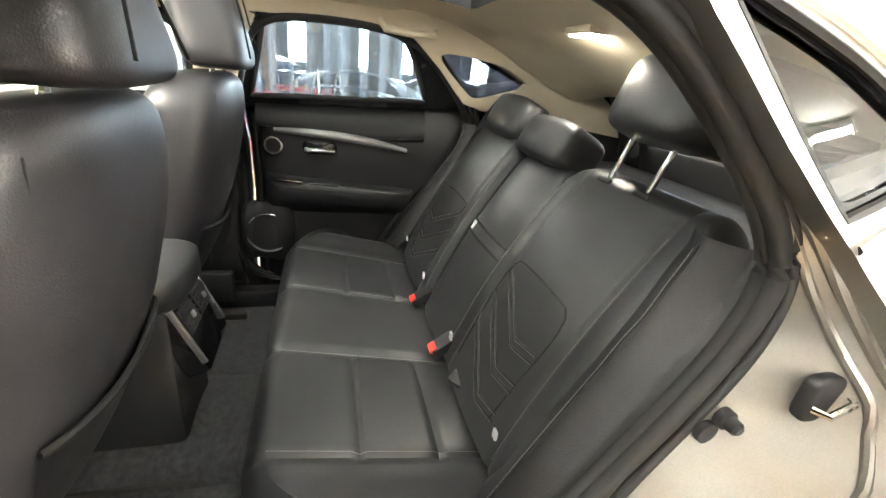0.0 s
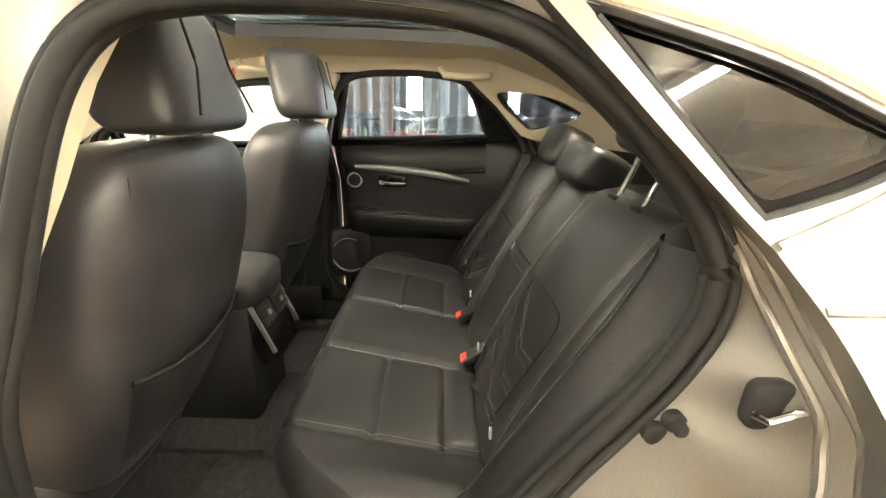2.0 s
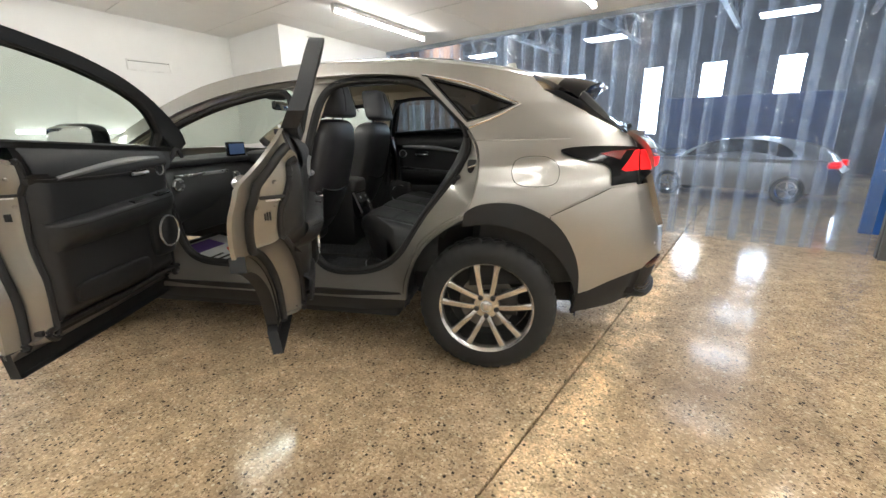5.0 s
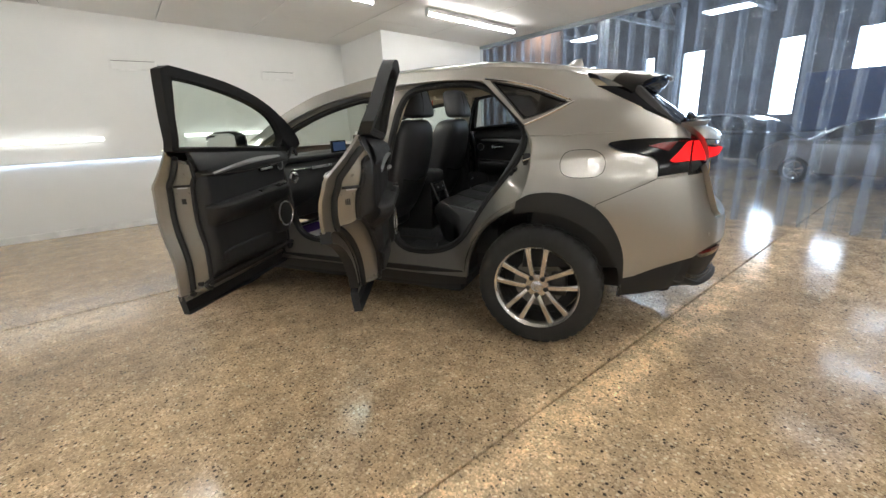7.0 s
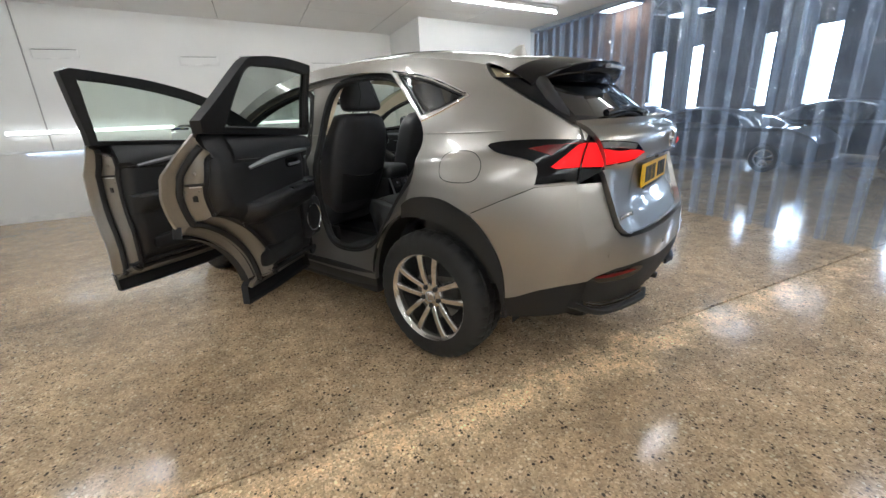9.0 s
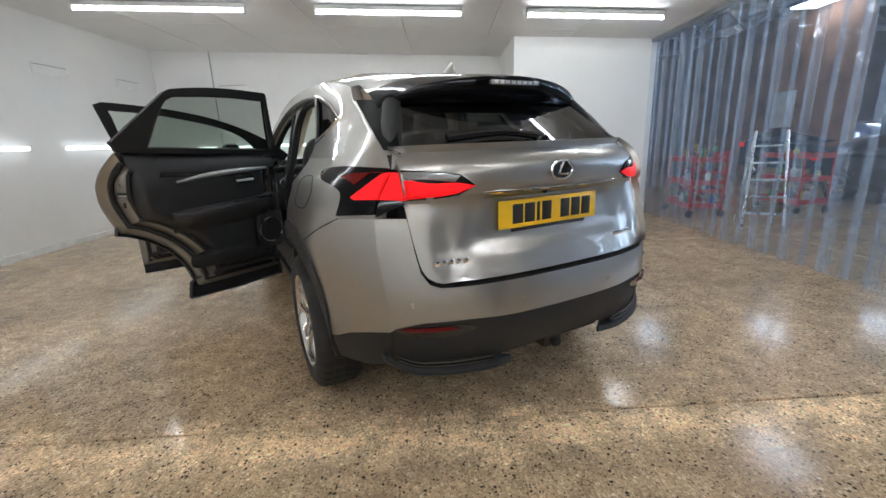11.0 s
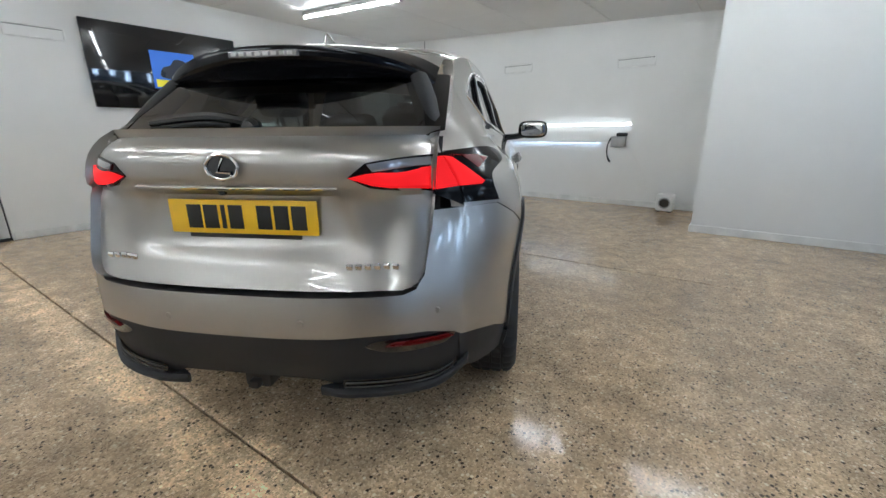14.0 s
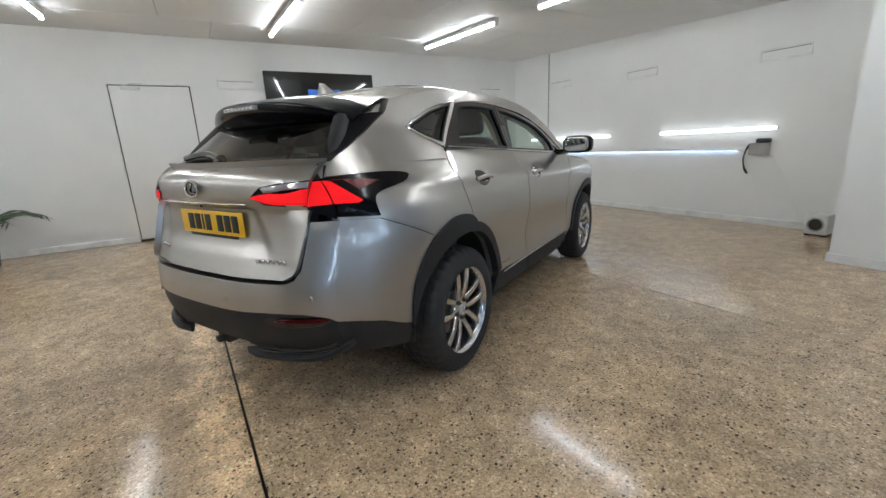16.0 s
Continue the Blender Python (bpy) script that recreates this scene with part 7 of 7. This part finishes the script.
def front_seat(cx):
    bm = bmesh.new()

    def warp(p):
        k = (p.z - 0.64) / 0.68
        nar = seat_narrow(k)
        side = (p.x - cx) / 0.255
        y = p.y - 0.30 * (p.z - 0.64) + 0.035 * side * side * (1 if p.y > 1.20 else 0.4) - 0.03 * math.sin(math.pi * min(1, max(0, k)))
        return Vector((cx + (p.x - cx) * nar, y, p.z))
    pillow(bm, (cx, 1.215, 0.965), (0.262, 0.098, 0.360), 0.42, 0.55, 44, 36, warp)
    ob = part("front_seat", bm, SEATBACK, car, "black leather front seat")
    # lines of the shell's seams, on its rear face
    def rear_face(x, z):
        k = (z - 0.64) / 0.68
        side = (x - cx) / 0.255
        d = (1 - min(1, abs(side) * 0.951) ** (2 / 0.55)) ** (0.55 / 2)
        vert = (1 - min(1, abs((z - 0.965) / 0.360)) ** (2 / 0.48)) ** (0.48 / 2)
        nar = seat_narrow(k)
        y = 1.215 - 0.092 * d * vert - 0.30 * (z - 0.64) + 0.014 * side * side - 0.03 * math.sin(math.pi * min(1, max(0, k)))
        return Vector((cx + (x - cx) * nar, y - 0.001, z))
    for pts in ([(-0.19, 1.28), (-0.20, 1.18), (-0.20, 1.06), (-0.17, 0.90), (-0.16, 0.72)], [(-0.205, 1.08), (-0.05, 1.09), (0.10, 1.10), (0.20, 1.14)], [(0.19, 1.28), (0.20, 1.18), (0.20, 1.06), (0.17, 0.90), (0.16, 0.72)]):
        bm = bmesh.new()
        tube(bm, [rear_face(cx + a, b) for a, b in spline(pts, closed=False, step=0.03)], 0.0013, 5)
        part("seam", bm, SEAM, ob)
    bm = bmesh.new()
    stitches(bm, [rear_face(cx + x, 1.262 + 0.012 * (1 - (x / 0.2) ** 2)) for x in np.linspace(-0.18, 0.18, 24)])
    part("stitching", bm, THREAD, ob)["kind"] = "stuff"
    # map pocket
    bm = bmesh.new()
    grid_sheet(bm, 20, 12, lambda u, v: rear_face(cx + (2 * u - 1) * 0.185, 0.70 + (0.22 - 0.03 * math.sin(math.pi * u)) * v) + Vector((0, -0.004 - 0.016 * math.sin(math.pi * u) ** 0.6 * (0.4 + 0.6 * v), 0)))
    pk = part("map_pocket", bm, LEATHER2, ob, "black seat back pocket")
    bm = bmesh.new()
    tube(bm, [rear_face(cx + (2 * u - 1) * 0.187, 0.70 + (0.22 - 0.03 * math.sin(math.pi * u))) + Vector((0, -0.005 - 0.016 * math.sin(math.pi * u) ** 0.6, 0)) for u in np.linspace(0, 1, 21)], 0.006, 6)
    part("pocket_edge", bm, SEAM, pk)
    # headrest
    bm = bmesh.new()

    def hw_(p):
        k = (p.z - 1.34) / 0.22
        return Vector((cx + (p.x - cx) * (1 - 0.36 * max(0, k) ** 1.1), p.y + 0.05 * max(0, k) - 0.02, p.z))
    pillow(bm, (cx, 0.985, 1.446), (0.152, 0.082, 0.112), 0.36, 0.50, 40, 26, hw_)
    hr = part("headrest", bm, SEATBACK, ob, "black leather headrest")
    for x in (-0.07, 0.07):
        bm = bmesh.new()
        tube(bm, [(cx + x, 0.975, 1.36), (cx + x, 0.99, 1.29)], 0.007, 8)
        part("post", bm, CHROME, hr)
    for sg in (-1, 1):
        bm = bmesh.new()
        tube(bm, [(cx + sg * (0.055 + 0.09 * max(0, t - 0.55)), 0.955 - 0.0815 + 0.05 * max(0, (1.54 - 0.17 * t - 1.34) / 0.22), 1.54 - 0.17 * t) for t in np.linspace(0.08, 1, 12)], 0.0024, 5)
        part("seam", bm, SEAM, hr)
    # cushion and rails
    bm = bmesh.new()
    pillow(bm, (cx, 1.46, 0.62), (0.255, 0.27, 0.105), 0.4, 0.4, 28, 16)
    part("cushion", bm, LEATHER, ob)
    for x in (-0.2, 0.2):
        part("rail", boxed(cx + x - 0.02, cx + x + 0.02, 1.0, 1.65, 0.362, 0.40, r=0.006), DARKMETAL, ob)
    part("side_trim", boxed(cx + (-0.275 if cx < 0 else 0.235), cx + (-0.235 if cx < 0 else 0.275), 1.05, 1.55, 0.42, 0.56, r=0.015), PLASTIC, ob)
    return ob


front_seat(-0.372)
front_seat(0.385)

# ---- console, dashboard, wheel ----
bm = bmesh.new()
pillow(bm, (0, 1.20, 0.875), (0.125, 0.20, 0.058), 0.4, 0.35, 24, 14)
cons = part("centre_console", bm, LEATHER, car, "black centre console with rear air vents")
part("console_body", boxed(-0.115, 0.115, 1.03, 1.75, 0.37, 0.84, r=0.02), PLASTIC, cons)
m_ = Matrix.Translation((0, 1.012, 0.765)) @ Matrix.Rotation(radians(-22), 4, "X")
vent_body = part("vent_bezel", boxed(-0.105, 0.105, -0.012, 0.05, -0.12, 0.075, r=0.014, m=m_), GLOSS, cons)
for sg in (-1, 1):
    part("vent_frame", boxed(sg * 0.047 - 0.040, sg * 0.047 + 0.040, -0.018, -0.011, -0.015, 0.055, r=0.004, m=m_), PLASTIC, vent_body)
    for k in range(4):
        part("vent_slat", boxed(sg * 0.047 - 0.036, sg * 0.047 + 0.036, -0.022, -0.0185, -0.008 + 0.016 * k, -0.004 + 0.016 * k, m=m_), INK, vent_body)
    part("vent_knob", boxed(sg * 0.047 - 0.008, sg * 0.047 + 0.008, -0.028, -0.0225, 0.012, 0.028, r=0.002, m=m_), SATIN, vent_body)
for sg in (-1, 1):
    part("bezel_edge", boxed(sg * 0.099 - 0.004, sg * 0.099 + 0.004, -0.016, 0.0, -0.09, 0.07, r=0.002, m=m_), SATIN, vent_body)
part("console_front", boxed(-0.13, 0.13, 1.6, 2.05, 0.40, 0.92, r=0.03), PLASTIC, cons)

bm = bmesh.new()


def dash(u, v):
    x = (2 * u - 1) * 0.73
    a = v * math.pi * 0.9
    return (x, 2.17 - 0.20 * math.sin(a) ** 0.7 + 0.16 * math.cos(a) * 0.4 + 0.04 * (2 * u - 1) ** 2 * -1, 0.885 + 0.20 * math.cos(a) + 0.02 * math.cos(3 * x))


grid_sheet(bm, 36, 20, dash)
dashboard = part("dashboard", bm, LEATHER2, car, "black dashboard with silver strip and centre display")
part("dash_strip", boxed(-0.66, -0.18, 1.945, 1.965, 0.98, 1.0, r=0.006), SATIN, dashboard)
part("glovebox", boxed(-0.66, -0.16, 1.95, 2.05, 0.62, 0.84, r=0.02), PLASTIC, dashboard)
part("dash_top", boxed(-0.72, 0.72, 2.02, 2.36, 1.04, 1.085, r=0.02), LEATHER2, dashboard)
for xv in (-0.66, -0.12, 0.12, 0.66):
    bm = bmesh.new()
    turned(bm, [(1.945, 0.04), (1.93, 0.043), (1.925, 0.036), (1.95, 0.03)], "y", 24, at=(xv, 0, 0.94))
    part("air_vent", bm, SATIN, dashboard)
disp = part("display", boxed(-0.10, 0.10, 1.99, 2.01, 1.085, 1.19, r=0.006), SCREEN, dashboard, "dark centre display")
part("lit_picture", boxed(-0.085, 0.085, 1.9875, 1.9895, 1.10, 1.175), lamp_mat("dim blue display", (0.03, 0.06, 0.14), 0.2), disp, smooth=False)
m_ = Matrix.Translation((0.375, 1.72, 1.05)) @ Matrix.Rotation(radians(-65), 4, "X")
bm = bmesh.new()
tube(bm, [m_ @ Vector((0.185 * math.cos(a), 0.185 * math.sin(a), 0)) for a in np.linspace(0, 2 * math.pi, 41)[:-1]], 0.017, 10, closed=True)
sw = part("steering_wheel", bm, LEATHER, car, "black leather steering wheel")
for a in (0, math.pi, -math.pi / 2):
    bm = bmesh.new()
    tube(bm, [m_ @ Vector((0.05 * math.cos(a), 0.05 * math.sin(a), -0.02)), m_ @ Vector((0.18 * math.cos(a), 0.18 * math.sin(a), 0))], 0.016, 8)
    part("spoke", bm, SATIN, sw)
bm = bmesh.new()
pillow(bm, (0, 0, -0.01), (0.075, 0.065, 0.025), 0.5, 0.5, 20, 10, lambda p: m_ @ p)
part("hub", bm, LEATHER2, sw)
bm = bmesh.new()
tube(bm, [m_ @ Vector((0, 0, -0.03)), m_ @ Vector((0, 0, -0.32))], 0.04, 12)
part("column", bm, PLASTIC, sw)
bm = bmesh.new()
pillow(bm, (0.37, 1.98, 1.06), (0.19, 0.10, 0.06), 0.5, 0.5, 20, 10)
part("instrument_hood", bm, LEATHER2, dashboard)
mirror_in = part("rear_view_mirror", boxed(-0.12, 0.12, 1.555, 1.585, 1.405, 1.465, r=0.014), GLOSS, car, "black rear view mirror")
part("mirror_face", boxed(-0.112, 0.112, 1.5525, 1.5545, 1.411, 1.459, r=0.001), CHROME, mirror_in)
part("sensor_box", boxed(-0.07, 0.07, 1.56, 1.66, 1.48, 1.53, r=0.02), PLASTIC, mirror_in)

# protective paper mat in the front footwell
m_ = Matrix.Translation((-0.30, 1.78, 0.380)) @ Matrix.Rotation(radians(12), 4, "X")
part("footwell_ramp", boxed(-0.34, 0.30, 0.0, 0.50, -0.08, -0.001, m=m_), CARPET, car)
pm = part("paper_mat", boxed(-0.24, 0.24, 0.01, 0.44, 0.0, 0.004, m=m_), WHITEPLASTIC, car, "white paper mat with purple and red print", smooth=False)
part("purple_print", boxed(-0.225, 0.10, 0.28, 0.42, 0.0042, 0.0052, m=m_), plain("purple print", (0.12, 0.05, 0.30), 0.6), pm, smooth=False)
bm = bmesh.new()
turned(bm, [(0.0044, 0.05), (0.0048, 0.088)], "z", 28, at=(0.08, 0.14, 0))
bmesh.ops.transform(bm, matrix=m_, verts=bm.verts[:])
part("red_print", bm, REDPLASTIC, pm, smooth=False)
for k in range(3):
    part("print_bar", boxed(-0.21, -0.06, 0.06 + 0.05 * k, 0.08 + 0.05 * k, 0.0042, 0.0052, m=m_), INK, pm, smooth=False)

# ---- headlining and pillar trims ----
def liner_z(x, y):
    return roof_z(x * 0.98, max(y, -0.19)) - 0.055 - 0.10 * max(0, min(1, (0.30 - y) / 0.5)) - (0.25 * max(0, -0.19 - y))


lin_loop = ([(side_x(y, roof_edge(y)) - 0.03, y) for y in np.linspace(-0.30, 1.36, 24)] + [(x, 1.42) for x in np.linspace(0.5, -0.5, 10)]
            + [(-side_x(y, roof_edge(y)) + 0.03, y) for y in np.linspace(1.36, -0.30, 24)] + [(x, -0.30) for x in np.linspace(-0.5, 0.5, 10)])
hole = spline([(-0.385, 0.33), (-0.36, 0.265), (-0.28, 0.255), (0.28, 0.255), (0.36, 0.265), (0.385, 0.33), (0.385, 1.12), (0.36, 1.19), (0.28, 1.20), (-0.28, 1.20), (-0.36, 1.19), (-0.385, 1.12)], step=0.05)
bm = bmesh.new()
panel(bm, lin_loop, lambda x, y: Vector((x, y, liner_z(x, y))), 0.0, [hole], 0.05, flip=True)
liner = part("headlining", bm, CREAM, car, "cream cloth headlining")
bm = bmesh.new()
n = len(hole)
for i in range(n):
    (a, b), (c, d) = hole[i], hole[(i + 1) % n]
    q = [bm.verts.new(p) for p in ((a, b, liner_z(a, b)), (c, d, liner_z(c, d)), (c * 1.03, d, roof_z(c, d) - 0.004), (a * 1.03, b, roof_z(a, b) - 0.004))]
    bm.faces.new(q)
weld(bm)
part("sunroof_reveal", bm, PLASTIC, liner)
ml = part("map_lamp", boxed(-0.06, 0.06, 0.035, 0.105, liner_z(0, 0.07) - 0.008, liner_z(0, 0.07) + 0.012, r=0.008), CREAM, car, "lit rear map lamp")
part("lit_lens", boxed(-0.045, 0.045, 0.045, 0.095, liner_z(0, 0.07) - 0.0105, liner_z(0, 0.07) - 0.0085, r=0.0008), MAPLAMP, ml, "glowing lens")
fl = part("dome_lamp", boxed(-0.09, 0.09, 1.235, 1.335, liner_z(0, 1.3) - 0.008, liner_z(0, 1.3) + 0.012, r=0.008), CREAM, car, "lit front dome lamp")
part("lit_lens", boxed(-0.07, 0.07, 1.25, 1.32, liner_z(0, 1.3) - 0.0105, liner_z(0, 1.3) - 0.0085, r=0.0008), MAPLAMP, fl, "glowing lens")
for s in (-1, 1):
    for y in ((0.41, 1.20) if s > 0 else (0.41,)):
        bm = bmesh.new()
        x = s * (side_x(y, 1.53) - 0.06)
        tube(bm, [(x, y - 0.10, 1.53), (x - s * 0.03, y - 0.085, 1.505), (x - s * 0.035, y, 1.50), (x - s * 0.03, y + 0.085, 1.505), (x, y + 0.10, 1.53)], 0.013, 8)
        part("grab_handle", bm, CREAM, liner, "cream grab handle")
    # roof side and rear pillar trim
    loop = [(y, roof_edge(y) - 0.012) for y in np.linspace(-0.25, 2.22, 40)] + [(2.16, 1.16)] + [(a, b - 0.030) for a, b in spline(DOOR_TOP, closed=False, step=0.05)[::-1] if a < 2.1]
    loop += spline([(0.283, 1.40, 0), (0.172, 1.288, 0), (0.10, 1.268), (0.05, 1.258), (-0.20, 1.22), (-0.56, 1.20), (-0.60, 1.245), (-0.40, 1.37)], closed=False, step=0.05)
    hole = spline([(0.285, 1.445), (0.16, 1.325), (0.115, 1.31), (-0.05, 1.36), (-0.07, 1.385), (0.08, 1.44)], step=0.03)
    bm = bmesh.new()
    panel(bm, loop, lambda y, z: Vector((s * (side_x(y, z) - 0.060 - 0.024 * min(1, max(0, (y + 0.05) / 0.12)) * (y < 0.45)), y, z)), 0.028, [hole], 0.05, flip=s > 0, into=(s, 0, 0))
    part("pillar_trim", bm, CREAM, car, "cream rear pillar trim")
    loop = [(1.008, 1.195), (0.985, 1.28), (0.945, 1.41), (0.905, 1.495), (0.98, 1.52), (1.08, 1.515), (1.12, 1.195)]
    bm = bmesh.new()
    panel(bm, loop, lambda y, z: Vector((s * (side_x(y, z) - 0.120), y, z)), 0.06, step=0.06, flip=s > 0, into=(s, 0, 0))
    part("middle_pillar_trim", bm, CREAM, car, "cream upper door pillar trim")
    bm = bmesh.new()
    panel(bm, [(1.03, 0.52), (1.045, 0.80), (1.035, 1.0), (1.01, 1.19), (1.12, 1.19), (1.13, 0.9), (1.12, 0.52)], lambda y, z: Vector((s * (side_x(y, max(z, 0.5)) - JAMB_FRONT(z) - 0.03), y, z)), 0.03, step=0.06, flip=s > 0, into=(s, 0, 0))
    part("middle_pillar_trim", bm, PLASTIC, car, "black lower door pillar trim")
    # load bay sides
    bm = bmesh.new()
    panel(bm, [(0.10, 0.45), (0.07, 1.27), (-0.30, 1.235), (-0.66, 1.20), (-0.66, 0.50)], lambda y, z: Vector((s * (side_x(y, max(z, 0.8)) - 0.10), y, z)), 0.0, step=0.08, flip=s > 0)
    part("load_bay_side", bm, PLASTIC, car)
    # dark inner frame of the tailgate
    bm = bmesh.new()
    pts = [(s * 0.50, glass_y(0.5, 1.40) + 0.05, 1.405), (s * 0.545, glass_y(0.55, 1.32) + 0.05, 1.32), (s * 0.58, glass_y(0.58, 1.24) + 0.06, 1.235), (s * 0.585, -0.62, 1.14)]
    tube(bm, pts, 0.045, 10)
    part("gate_inner_frame", bm, PLASTIC, gate)
bm = bmesh.new()
grid_sheet(bm, 20, 3, lambda u, v: ((2 * u - 1) * 0.52, -0.34 - 0.13 * v, 1.475 - 0.075 * v))
part("gate_inner_top", bm, PLASTIC, gate)
part("load_cover", boxed(-0.60, 0.60, -0.60, 0.03, 1.09, 1.105, r=0.005), LEATHER2, car, "black load cover behind the rear seats")
part("gate_inner_panel", boxed(-0.56, 0.56, -0.70, -0.66, 0.76, 1.20, r=0.02), PLASTIC, gate)

# red tag hooked on the front grab handle
bm = bmesh.new()
tube(bm, [(0.52 + 0.008 * math.cos(a), 1.285, 1.488 + 0.012 * math.sin(a)) for a in np.linspace(0, 2 * math.pi, 17)[:-1]], 0.0025, 6, closed=True)
box(bm, 0.514, 0.526, 1.283, 1.287, 1.452, 1.475, r=0.001)
part("red_tag", bm, REDPLASTIC, liner, "red tag on the grab handle")
